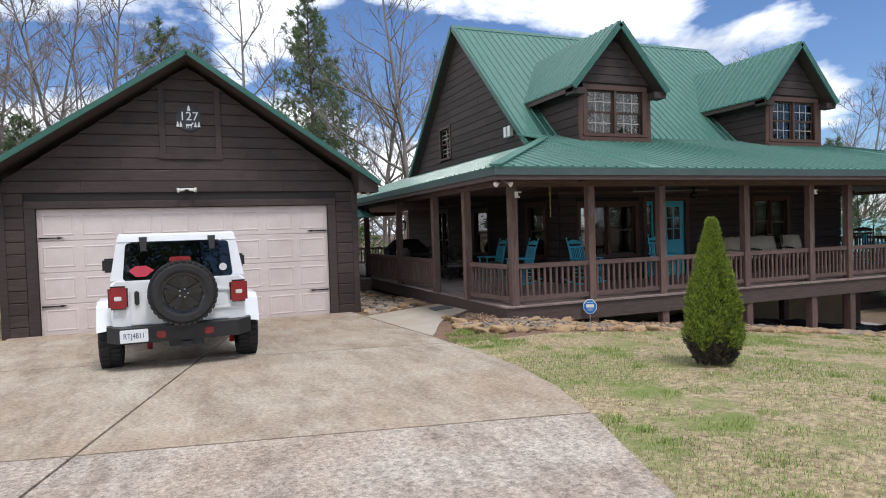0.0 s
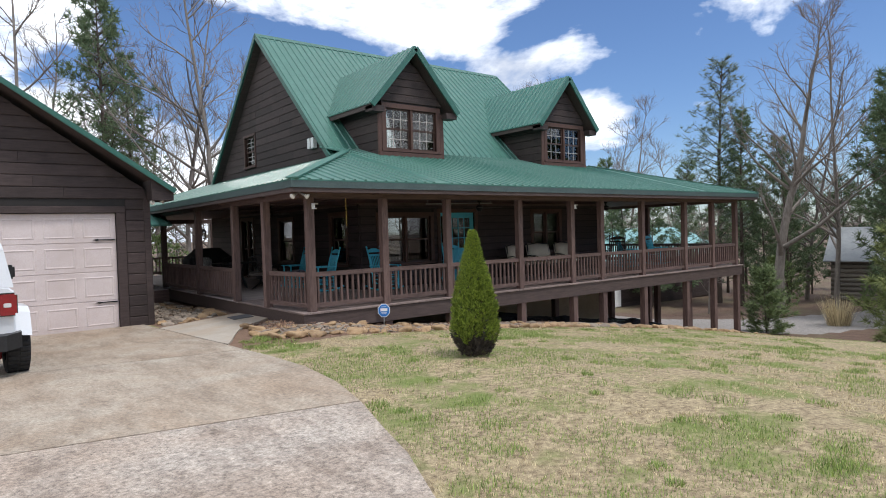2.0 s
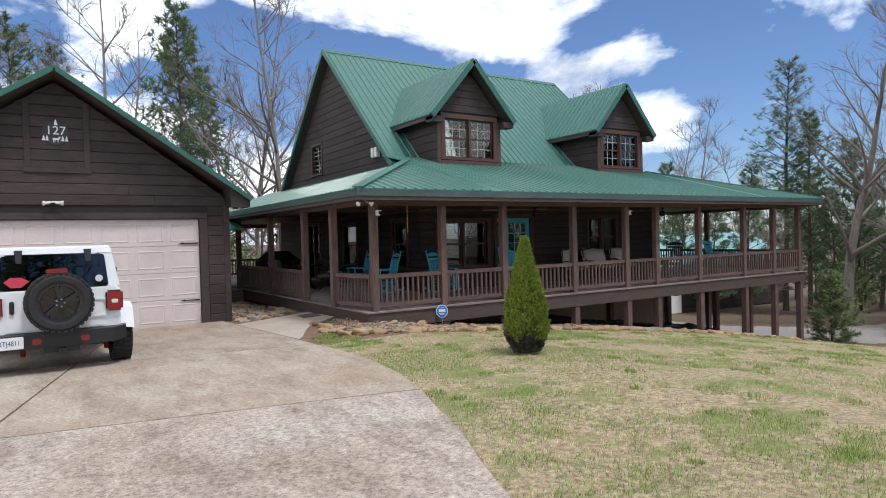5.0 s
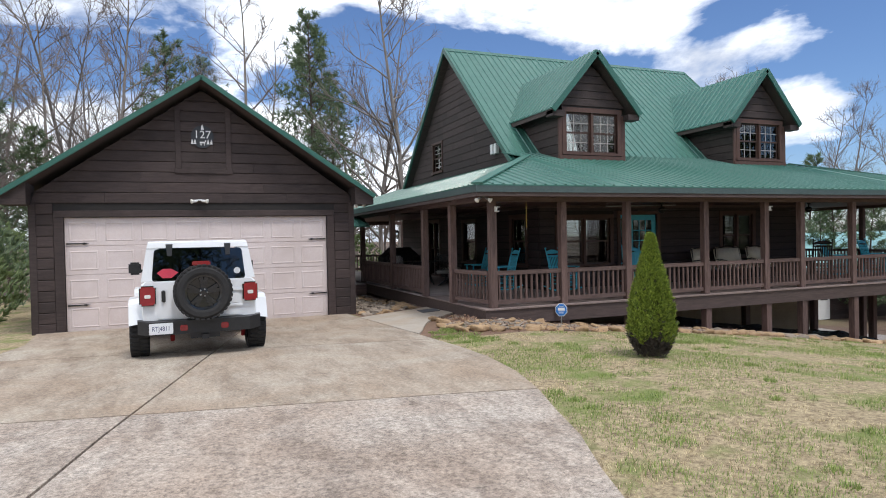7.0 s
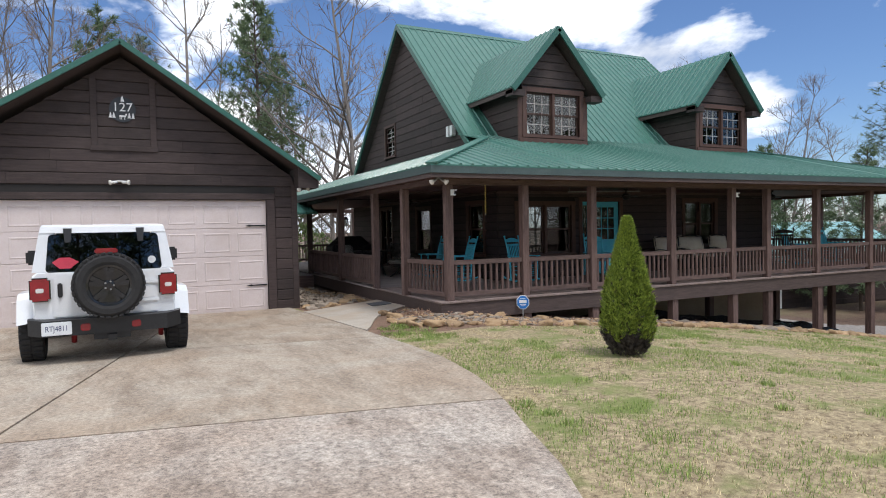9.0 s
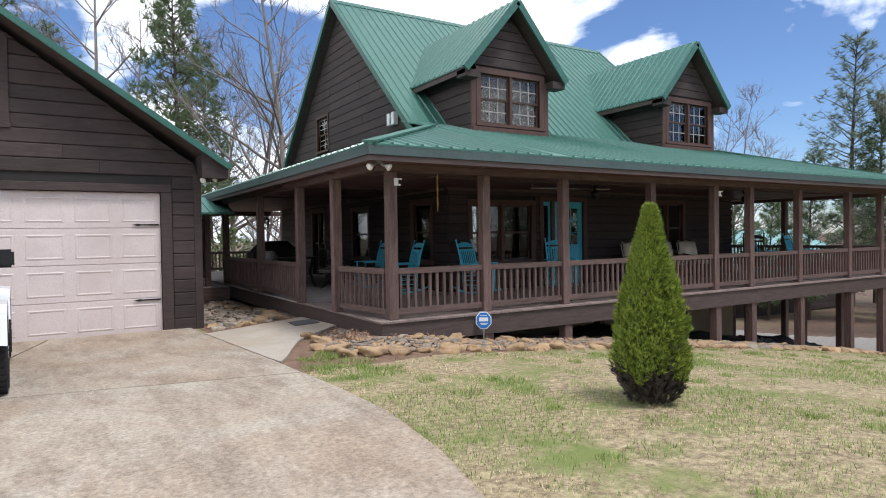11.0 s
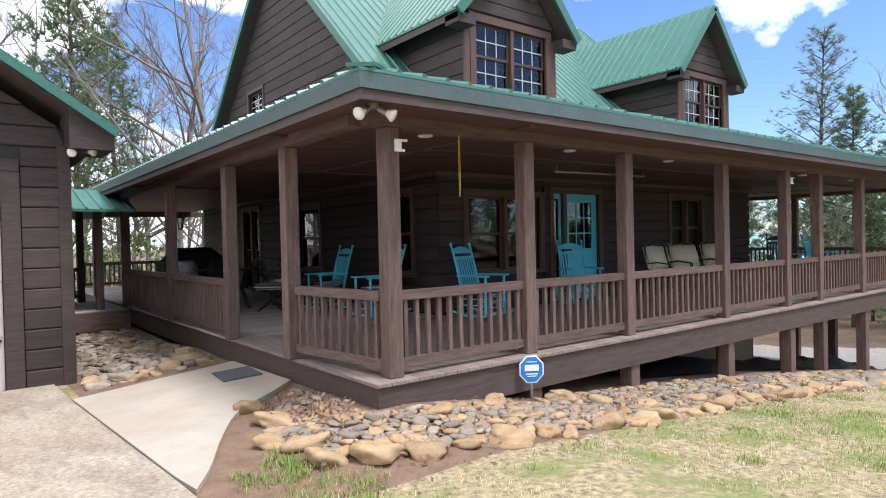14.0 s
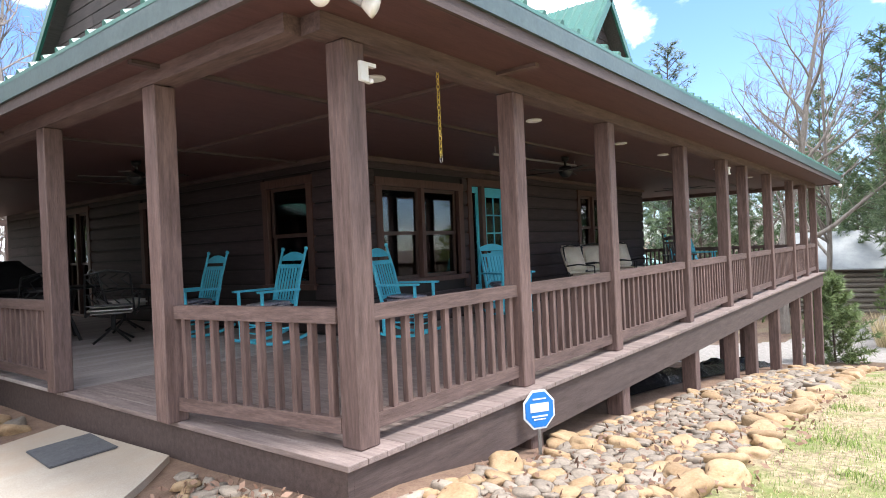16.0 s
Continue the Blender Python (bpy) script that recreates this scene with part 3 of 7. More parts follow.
bmesh.ops.remove_doubles(bm, verts=bm.verts[:], dist=0.002)
hwl = part("gable_wall", bm, M_SIDE_BACK, house)
bm = B()
box(bm, HX1 - 0.2, HX1, HY0 + 0.201, HY1, -1.6, 3.62)
box(bm, HX0, HX1, HY1 + 0.001, HY1 + 0.2, -1.6, 3.62)
prism(bm, [(HX1 - 0.2, KY + 0.1, 3.63), (HX1 - 0.2, 2 * RY - KY - 0.1, 3.63), (HX1 - 0.2, RY, RZ - 0.1)], [(HX1, KY + 0.1, 3.63), (HX1, 2 * RY - KY - 0.1, 3.63), (HX1, RY, RZ - 0.1)])
# added partition, floor and ceiling, darkened by colour to read as unlit rooms
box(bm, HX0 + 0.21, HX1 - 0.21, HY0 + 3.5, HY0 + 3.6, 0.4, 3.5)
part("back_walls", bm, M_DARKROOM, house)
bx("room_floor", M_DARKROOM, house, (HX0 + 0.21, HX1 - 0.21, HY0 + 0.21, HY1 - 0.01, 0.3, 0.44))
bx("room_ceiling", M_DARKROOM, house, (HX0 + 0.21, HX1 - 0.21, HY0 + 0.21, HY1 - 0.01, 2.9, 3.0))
siding(hwf, place_hf, steps(0.47, 2.78, 0.21), lambda z: (HX0, HX1), [(h[0] - 0.12, h[1] + 0.12, h[2] - 0.12, h[3] + 0.12) for h in WIN_F] + [(11.08, 12.62, 0, 2.58)], M_LOG_X, 0.04, rng, "log_board", 0.03)
siding(hwl, place_hl, steps(0.47, 2.78, 0.21), lambda z: (HY0, HY1), [(h[0] - 0.1, h[1] + 0.1, h[2] - 0.1, h[3] + 0.1) for h in WIN_L], M_LOG_Y, 0.04, rng, "log_board", 0.03)
half = lambda z: (RZ - 0.12 - z) * (RY - KY) / (RZ - KZ)
siding(hwl, place_hl, steps(3.55, 8.4, 0.24), lambda z: (RY - min(half(z), 4.9), RY + min(half(z), 4.9)), [(WIN_G[0] - 0.08, WIN_G[1] + 0.08, WIN_G[2] - 0.08, WIN_G[3] + 0.08)], M_SIDE_Y, 0.03, rng)
# foundation under the porch
bx("foundation", M_TAN, house, (HX0 + 0.05, HX1 - 0.01, HY0 - 0.06, HY0 - 0.002, -2.2, 0.2))
# main roof
roof = part("roof", (lambda b: (prism(b, [(RX0, RY, RZ - 0.16), (RX0, KY - 0.25, KZ - 0.40), (RX0, KY - 0.25, KZ - 0.26), (RX0, RY, RZ - 0.02), (RX0, 2 * RY - KY + 0.25, KZ - 0.26), (RX0, 2 * RY - KY + 0.25, KZ - 0.40)],
                                            [(RX1, RY, RZ - 0.16), (RX1, KY - 0.25, KZ - 0.40), (RX1, KY - 0.25, KZ - 0.26), (RX1, RY, RZ - 0.02), (RX1, 2 * RY - KY + 0.25, KZ - 0.26), (RX1, 2 * RY - KY + 0.25, KZ - 0.40)]), b)[1])(B()), M_FASCIA, house)
for s in (-1, 1):
    ky = RY + s * (RY - KY)
    kl, zk = ky + s * 0.28, KZ - 0.26
    ribbed_slope(roof, [(RX0 - 0.03, RY, RZ + 0.02), (RX0 - 0.03, kl, zk), (RX1 + 0.03, kl, zk), (RX1 + 0.03, RY, RZ + 0.02)], "y", 0.235, M_ROOF)
    for ex in (RX0 - 0.04, RX1 + 0.04):
        bm = B()
        beam(bm, (ex, RY, RZ - 0.03), (ex, kl, zk - 0.05), 0.14, 0.06, up=(1, 0, 0))
        part("rake_trim", bm, M_ROOF_TRIM, roof)
bm = B()
for s in (-1, 1):
    slab(bm, [(RX0 - 0.06, RY, RZ + 0.055), (RX0 - 0.06, RY + s * 0.14, RZ - 0.08), (RX1 + 0.06, RY + s * 0.14, RZ - 0.08), (RX1 + 0.06, RY, RZ + 0.055)], (0, 0, -0.012))
part("ridge_cap", bm, M_ROOF_TRIM, roof)
# porch roof: front, two sides, hipped corners
proof = part("porch_roof", (lambda b: (box(b, EX0 + 0.12, EX1 - 0.12, EY + 0.12, EY + 0.16, 2.755, 2.85), b)[1])(B()), M_FASCIA, house)
zl = EZ + (HX0 - EX0) * SSL
hipy = EY + (HX0 - EX0) * SSL / WSL
zr_hip = EZ + (EX1 - HX1) * SSL
hipy_r = EY + (EX1 - HX1) * SSL / WSL
ribbed_slope(proof, [(EX0, EY, EZ), (EX1, EY, EZ), (HX1, hipy_r, zr_hip), (HX1 + 0.4, KY + 0.1, KZ + 0.02), (HX0 - 0.4, KY + 0.1, KZ + 0.02), (HX0 - 0.1, hipy, zl)], "y", 0.235, M_ROOF)
ribbed_slope(proof, [(EX0, EY, EZ), (HX0 + 0.05, hipy, zl), (HX0 + 0.05, 27, zl), (EX0, 27, EZ)], "x", 0.235, M_ROOF)
ribbed_slope(proof, [(EX1, EY, EZ), (HX1 - 0.05, hipy_r, zr_hip), (HX1 - 0.05, 27, zr_hip), (EX1, 27, EZ)], "x", 0.235, M_ROOF)
for a, b in (((EX0 + 0.02, EY + 0.02, EZ + 0.02), (HX0 - 0.1, hipy, zl + 0.03)), ((EX1 - 0.02, EY + 0.02, EZ + 0.02), (HX1, hipy_r, zr_hip + 0.03))):
    bm = B()
    beam(bm, a, b, 0.22, 0.03)
    part("hip_cap", bm, M_ROOF, proof)
# eave: metal drip edge over a dark board, on three sides
for name, material, z0, z1, out in (("drip_edge", M_DRIP, 2.775, 2.90, 0.0), ("fascia_board", M_FASCIA, 2.695, 2.774, 0.02)):
    for dims in ((EX0 + out, EX1 - out, EY + out, EY + out + 0.03, z0, z1), (EX0 + out, EX0 + out + 0.03, EY + out + 0.031, 27, z0, z1), (EX1 - out - 0.03, EX1 - out, EY + out + 0.031, 27, z0, z1)):
        bx(name, material, proof, dims)
bm = B()
for dims in ((EX0 + 0.07, EX1 - 0.07, EY + 0.07, HY0 - 0.02, 2.72, 2.75), (EX0 + 0.07, HX0 - 0.02, HY0 - 0.019, 27, 2.72, 2.75), (HX1 + 0.02, EX1 - 0.07, HY0 - 0.019, 27, 2.72, 2.75)):
    box(bm, *dims)
tagged(part("ceiling", bm, M_CEIL), "dark brown boarded porch ceiling", "ceiling", kind="structure")
# dormers
for n, dx in enumerate((10.46, 16.86)):
    dorm = part("dormer", (lambda b: (box(b, dx - 1.08, dx - 0.98, 13.93, 16.4, 3.95, 5.36), box(b, dx + 0.98, dx + 1.08, 13.93, 16.4, 3.95, 5.36),
                                         wall_cells(b, dx - 0.979, dx + 0.979, 3.95, 5.6, [(dx - 0.86, dx + 0.86, 4.22, 5.34)], lambda u, z, d: Vector((u, 13.95 - d, z)), 0.12),
                                         prism(b, [(dx - 1.08, 13.95, 5.6), (dx + 1.08, 13.95, 5.6), (dx, 13.95, 6.72)], [(dx - 1.08, 14.07, 5.6), (dx + 1.08, 14.07, 5.6), (dx, 14.07, 6.72)]), b)[-1])(B()), M_SIDE_BACK, house)
    sp = lambda z: (dx - min(1.08, (6.74 - z) * 0.93), dx + min(1.08, (6.74 - z) * 0.93))
    siding(dorm, lambda u, z, d: Vector((u, 13.95 - d, z)), steps(5.52, 6.6, 0.2), sp, [], M_SIDE_X, 0.03, rng)
    siding(dorm, lambda u, z, d: Vector((dx - 1.08 - d, u, z)), steps(3.95, 5.4, 0.24), lambda z: (13.95, min(16.4, KY + 0.15 + max(z - KZ, 0.0) * 1.05)), [], M_SIDE_Y, 0.03, rng)
    tz, ez, ew = 7.06, 5.38, 1.46
    yb = lambda z: KY + (z - KZ) * (RY - KY) / (RZ - KZ)
    for s in (-1, 1):
        ribbed_slope(dorm, [(dx, 13.62, tz), (dx + s * ew, 13.62, ez), (dx + s * ew, yb(ez) + 0.1, ez), (dx, yb(tz) + 0.1, tz)], "x", 0.235, M_ROOF)
        bm = B()
        slab(bm, [(dx, 13.65, tz - 0.035), (dx + s * (ew - 0.02), 13.65, ez - 0.035), (dx + s * (ew - 0.02), yb(ez) + 0.1, ez - 0.035), (dx, yb(tz) + 0.1, tz - 0.035)], (0, 0, -0.12))
        part("roof_deck", bm, M_FASCIA, dorm)
        bm = B()
        beam(bm, (dx, 13.615, tz - 0.07), (dx + s * ew, 13.615, ez - 0.07), 0.16, 0.05, up=(0, 1, 0))
        part("rake_trim", bm, M_ROOF_TRIM, dorm)
        bm = B()
        xs = sorted((dx + s * 1.06, dx + s * 1.44))
        box(bm, xs[0], xs[1], 13.66, 14.0, 5.16, 5.32)
        part("eave_return", bm, M_SIDE_X, dorm)

# ---- windows and doors ----
M_SASH = mat("dark_sash", (0.045, 0.022, 0.016), (0.085, 0.045, 0.034), 3.0, 0.5, stretch=HZ, bump=0.15, fine=14)
M_BLIND = mat("pale_blinds", (0.30, 0.29, 0.27), (0.38, 0.37, 0.34), 4, 0.6, bump=0.03)
M_MUNTIN = mat("white_grille", (0.42, 0.40, 0.39), (0.50, 0.48, 0.46), 4, 0.5, bump=0.02)


def slot(bm, place, a, b, c, d, d0, d1):
    prism(bm, [place(*p, d0) for p in ((a, c), (b, c), (b, d), (a, d))], [place(*p, d1) for p in ((a, c), (b, c), (b, d), (a, d))])


def window(parent, place, h, units=2, grid=None, trim=0.11, blinds=False, trim_mat=None, proud=0.055):
    """A window in the hole h = (u0, u1, z0, z1): casing, mullion, double-hung sashes, panes, grilles, blinds."""
    u0, u1, z0, z1 = h
    bm = B()
    slot(bm, place, u0 - trim, u0, z0 - 0.0, z1, -0.05, proud)
    slot(bm, place, u1, u1 + trim, z0 - 0.0, z1, -0.05, proud)
    slot(bm, place, u0 - trim - 0.01, u1 + trim + 0.01, z1 + 0.001, z1 + trim, -0.05, proud + 0.006)
    win = part("window", bm, trim_mat or M_TRIM, parent)
    bm = B()
    slot(bm, place, u0 - trim - 0.02, u1 + trim + 0.02, z0 - 0.07, z0 - 0.001, -0.05, proud + 0.03)
    part("sill", bm, trim_mat or M_TRIM, win)
    w = (u1 - u0) / units
    for k in range(units):
        a, b = u0 + k * w, u0 + (k + 1) * w
        if k:
            bm = B()
            slot(bm, place, a - 0.035, a + 0.035, z0, z1, -0.09, proud - 0.012)
            part("mullion", bm, trim_mat or M_TRIM, win)
        a, b = a + (0.036 if k else 0.0), b - (0.036 if k < units - 1 else 0.0)
        mid = (z0 + z1) / 2
        for c, d, back in ((z0, mid + 0.02, -0.055), (mid - 0.02, z1, -0.035)):
            s = 0.045
            bm = B()
            slot(bm, place, a, a + s, c, d, back - 0.018, back + 0.016)
            slot(bm, place, b - s, b, c, d, back - 0.018, back + 0.016)
            slot(bm, place, a + s, b - s, c, c + s, back - 0.018, back + 0.015)
            slot(bm, place, a + s, b - s, d - s, d, back - 0.018, back + 0.015)
            sash = part("sash", bm, M_SASH, win)
            bm = B()
            slot(bm, place, a + s, b - s, c + s, d - s, back - 0.004, back)
            pane = part("pane", bm, M_GLASS, win)
            pane.visible_shadow = False
            if grid:
                for i in range(1, grid[0]):
                    bm = B()
                    g = a + s + (b - a - 2 * s) * i / grid[0]
                    slot(bm, place, g - 0.008, g + 0.008, c + s, d - s, back + 0.001, back + 0.009)
                    part("grille_bar", bm, M_MUNTIN, win)
                for i in range(1, grid[1]):
                    bm = B()
                    g = c + s + (d - c - 2 * s) * i / grid[1]
                    slot(bm, place, a + s, b - s, g - 0.008, g + 0.008, back + 0.001, back + 0.010)
                    part("grille_bar", bm, M_MUNTIN, win)
        if blinds:
            z = z0 + 0.06
            while z < z1 - 0.06:
                bm = B()
                prism(bm, [place(a + 0.05, z, -0.13), place(b - 0.05, z, -0.13), place(b - 0.05, z + 0.012, -0.105), place(a + 0.05, z + 0.012, -0.105)],
                      [place(a + 0.05, z + 0.003, -0.13), place(b - 0.05, z + 0.003, -0.13), place(b - 0.05, z + 0.015, -0.105), place(a + 0.05, z + 0.015, -0.105)])
                part("blind_slat", bm, M_BLIND, win)
                z += 0.036
    return win


window(house, place_hf, WIN_F[0], 2, blinds=True)
window(house, place_hf, WIN_F[1], 2)
for h in WIN_L[:2]:
    window(house, place_hl, h, 1)
window(house, place_hl, WIN_L[2], 2)
window(house, place_hl, WIN_G, 1, grid=(2, 3), trim=0.08, trim_mat=M_SASH)
for dx in (10.46, 16.86):
    bx("dormer_sill_board", M_TRIM, house, (dx - 1.1, dx + 1.1, 13.87, 13.945, 4.02, 4.13))
    # blinds added here to brighten the panes in place of sky reflections
    window(house, lambda u, z, d: Vector((u, 13.95 - d, z)), (dx - 0.86, dx + 0.86, 4.22, 5.34), 2, grid=(3, 2), trim=0.13, blinds=True)
    for s in (-1, 1):
        bx("corner_post", M_TRIM, house, (dx + s * 1.06 - 0.065, dx + s * 1.06 + 0.065, 13.90, 13.945, 4.0, 5.3), bevel=0.006)
# front door and sidelight
fdoor = part("front_door", (lambda b: (slot(b, place_hf, DOOR[0] - 0.09, DOOR[0] - 0.001, 0.46, 2.46, -0.08, 0.05), slot(b, place_hf, DOOR[1] + 0.001, DOOR[1] + 0.11, 0.46, 2.46, -0.08, 0.05),
                                           slot(b, place_hf, SIDEL[0] - 0.11, SIDEL[0] - 0.001, 0.46, 2.46, -0.08, 0.05), slot(b, place_hf, SIDEL[0] - 0.11, DOOR[1] + 0.11, 2.461, 2.57, -0.08, 0.055), b)[-1])(B()), M_TRIM, house, "closed turquoise half-glazed front door")
bm = B()
slot(bm, place_hf, DOOR[0], DOOR[1], 0.47, 1.42, -0.07, -0.03)
slot(bm, place_hf, DOOR[0], DOOR[0] + 0.14, 1.421, 2.30, -0.07, -0.03)
slot(bm, place_hf, DOOR[1] - 0.14, DOOR[1], 1.421, 2.30, -0.07, -0.03)
slot(bm, place_hf, DOOR[0], DOOR[1], 2.301, 2.455, -0.07, -0.03)
part("leaf", bm, M_BLUE, fdoor, "turquoise painted leaf")
bm = B()
slot(bm, place_hf, DOOR[0] + 0.141, DOOR[1] - 0.141, 1.422, 2.30, -0.052, -0.047)
part("pane", bm, M_GLASS, fdoor).visible_shadow = False
for i in (1, 2):
    for vert in (True, False):
        bm = B()
        if vert:
            g = DOOR[0] + 0.14 + (DOOR[1] - DOOR[0] - 0.28) * i / 3
            slot(bm, place_hf, g - 0.011, g + 0.011, 1.422, 2.30, -0.046, -0.033)
        else:
            g = 1.42 + 0.88 * i / 3
            slot(bm, place_hf, DOOR[0] + 0.141, DOOR[1] - 0.141, g - 0.011, g + 0.011, -0.046, -0.032)
        part("grille_bar", bm, M_BLUE, fdoor)
for a, b in ((DOOR[0] + 0.14, DOOR[0] + 0.44), (DOOR[1] - 0.44, DOOR[1] - 0.14)):
    bm = B()
    slot(bm, place_hf, a, b, 0.66, 1.24, -0.031, -0.02)
    part("raised_panel", bm, M_BLUE, fdoor)
bm = B()
lathe(bm, [(0.03, 0), (0.03, 0.01), (0.012, 0.02), (0.012, 0.05), (0.032, 0.06), (0.036, 0.08), (0.02, 0.095)], 14, pose(DOOR[0] + 0.08, HY0 + 0.03, 1.42, 90))
part("door_knob", bm, M_BLACKMETAL, fdoor, smooth=True)
bm = B()
slot(bm, place_hf, SIDEL[0], SIDEL[0] + 0.06, 0.47, 2.455, -0.07, -0.02)
slot(bm, place_hf, SIDEL[1] - 0.06, SIDEL[1], 0.47, 2.455, -0.07, -0.02)
slot(bm, place_hf, SIDEL[0] + 0.061, SIDEL[1] - 0.061, 0.47, 0.9, -0.07, -0.02)
slot(bm, place_hf, SIDEL[0] + 0.061, SIDEL[1] - 0.061, 2.36, 2.455, -0.07, -0.02)
sl = part("sidelight", bm, M_BLUE, house, "turquoise framed sidelight")
bm = B()
slot(bm, place_hf, SIDEL[0] + 0.061, SIDEL[1] - 0.061, 0.901, 2.359, -0.05, -0.045)
part("pane", bm, M_GLASS, sl).visible_shadow = False
# gable vent box
for y in (15.98, 16.22):
    bx("gable_light_box", M_WHITE, house, (HX0 - 0.16, HX0 - 0.032, y - 0.07, y + 0.07, 4.42, 4.72), bevel=0.01)

# ---- porch ----
PZ = 0.46
PF = [5.53, 7.19, 8.87, 11.11, 13.04, 14.28, 16.19, 18.47, 20.14, 21.68]
PY, PX = 10.45, 5.27
PL = [11.92, 13.70, 16.4, 19.8, 23.2]
porch = thing("porch", "raised wraparound porch of dark stained timber", "porch")
bm = B()
box(bm, 5.33, 21.86, 10.305, 10.35, 0.12, 0.425)
part("rim_board", bm, M_FASCIA, porch)
bm = B()
box(bm, 5.288, 5.329, 10.305, 25.0, 0.12, 0.425)
part("rim_board", bm, M_FASCIA, porch)
bm = B()
box(bm, 21.81, 21.86, 10.351, 27.0, 0.12, 0.425)
part("rim_board", bm, M_FASCIA, porch)
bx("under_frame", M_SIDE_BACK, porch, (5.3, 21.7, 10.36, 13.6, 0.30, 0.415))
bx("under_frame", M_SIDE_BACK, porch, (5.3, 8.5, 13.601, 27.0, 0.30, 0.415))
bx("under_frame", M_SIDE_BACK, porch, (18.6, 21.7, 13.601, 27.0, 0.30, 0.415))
bm = B()
box(bm, -0.069, 0.069, 10.275, 13.67, 0.427, PZ, bevel=0.003)
board = mesh_of(bm, M_DECK_FRONT, "deck_board")
x = 5.335
while x < 21.9:
    o = new("deck_board", board)
    o.parent = porch
    o.location.x = x
    x += 0.141
for x0, x1, xs in ((5.262, 8.52, 0), (18.54, 21.84, 0)):
    bm = B()
    box(bm, x0, x1, -0.068, 0.068, 0.427, PZ, bevel=0.004)
    board = mesh_of(bm, M_DECK, "deck_board")
    y = 13.745
    while y < 27:
        o = new("deck_board", board)
        o.parent = porch
        o.location.y = y
        y += 0.141


def post_mesh(z0, z1, s=0.074):
    bm = B()
    box(bm, -s, s, -s, s, z0, z1, bevel=0.008)
    return mesh_of(bm, M_POST, "porch_post")


up = post_mesh(PZ, 2.62)
spots = [(x, PY) for x in PF] + [(PX, y) for y in PL] + [(21.64, y) for y in (13.9, 17.2, 20.5, 23.8)] + [(x, 26.8) for x in (5.4, 9, 12.5, 16, 21.64)]
for x, y in spots:
    o = new("porch_post", up)
    o.parent = porch
    o.location = (x, y, 0)
for x, y in [(x, PY) for x in PF[1:]] + [(x, 12.2) for x in (11.5, 14.3, 17, 19.6, 21.64)] + [(21.64, 13.9), (21.64, 17.2), (21.64, 20.5), (18.8, 13.9)]:
    o = new("pier_post", post_mesh(ground(x, y) - 0.3, 0.119 if y == PY else 0.30, 0.085))
    o.parent = porch
    o.location = (x, y + (0.0 if y > PY else -0.03), 0)
for name, dims, m in (("header_beam", (5.3, 21.75, PY - 0.075, PY + 0.075, 2.621, 2.719), M_RAIL_X), ("header_beam", (PX - 0.075, PX + 0.075, PY + 0.08, 27, 2.621, 2.719), M_RAIL_Y), ("header_beam", (21.565, 21.715, PY + 0.08, 27, 2.621, 2.719), M_RAIL_Y), ("header_beam", (5.4, 21.5, 26.72, 26.88, 2.56, 2.719), M_RAIL_X)):
    bx(name, m, porch, dims)
for dims, m in (((EX0 + 0.1, EX1 - 0.1, 11.75, 11.80, 2.695, 2.719), M_FASCIA), ((EX0 + 0.1, HX0, 14.5, 14.55, 2.695, 2.719), M_FASCIA), ((EX0 + 0.1, HX0, 17.8, 17.85, 2.695, 2.719), M_FASCIA), ((6.9, 6.95, EY + 0.2, 11.74, 2.695, 2.719), M_RAIL_Y), ((6.9, 6.95, 11.81, 14.49, 2.695, 2.719), M_RAIL_Y), ((HX0 - 0.08, HX1, HY0 - 0.1, HY0 - 0.045, 2.66, 2.719), M_RAIL_X), ((HX0 - 0.1, HX0 - 0.045, HY0, 24, 2.66, 2.719), M_RAIL_Y)):
    bx("ceiling_batten", m, porch, dims)

bm = B()
box(bm, -0.021, 0.021, -0.021, 0.021, 0.0, 0.62, bevel=0.003)
BAL = mesh_of(bm, M_POST, "baluster")


def railing(a, b, wide=0.021):
    a, b = Vector((*a, 0)), Vector((*b, 0))
    along_x = abs(b.x - a.x) > abs(b.y - a.y)
    m = M_RAIL_X if along_x else M_RAIL_Y
    bm = B()
    n = (b - a).normalized()
    beam(bm, a + Vector((0, 0, 1.165)), b + Vector((0, 0, 1.165)), 0.075, 0.085)
    rail = part("railing", bm, m, porch)
    bm = B()
    beam(bm, a + Vector((0, 0, 0.575)), b + Vector((0, 0, 0.575)), 0.055, 0.085)
    part("bottom_rail", bm, m, rail)
    L = (b - a).length
    k = max(2, round(L / 0.128))
    for i in range(k):
        p = a + n * (L * (i + 0.5) / k)
        o = new("baluster", BAL)
        o.parent = rail
        o.location = (p.x, p.y, 0.53)
        o.rotation_euler.z = rng.uniform(-0.04, 0.04)


for a, b in zip(PF, PF[1:]):
    railing((a + 0.074, PY), (b - 0.074, PY))
railing((5.48, PY + 0.074), (PX + 0.03, PL[0] - 0.074))
railing((PX, PL[1] + 0.074), (PX, PL[2] - 0.074))
railing((PX, PL[2] + 0.074), (PX, PL[3] - 0.074))
for a, b in zip((PY, 13.9, 17.2, 20.5), (13.9, 17.2, 20.5, 23.8)):
    railing((21.64, a + 0.074), (21.64, b - 0.074))
for a, b in ((5.4, 9), (9, 12.5), (12.5, 16), (16, 21.64)):
    railing((a + 0.074, 26.8), (b - 0.074, 26.8))
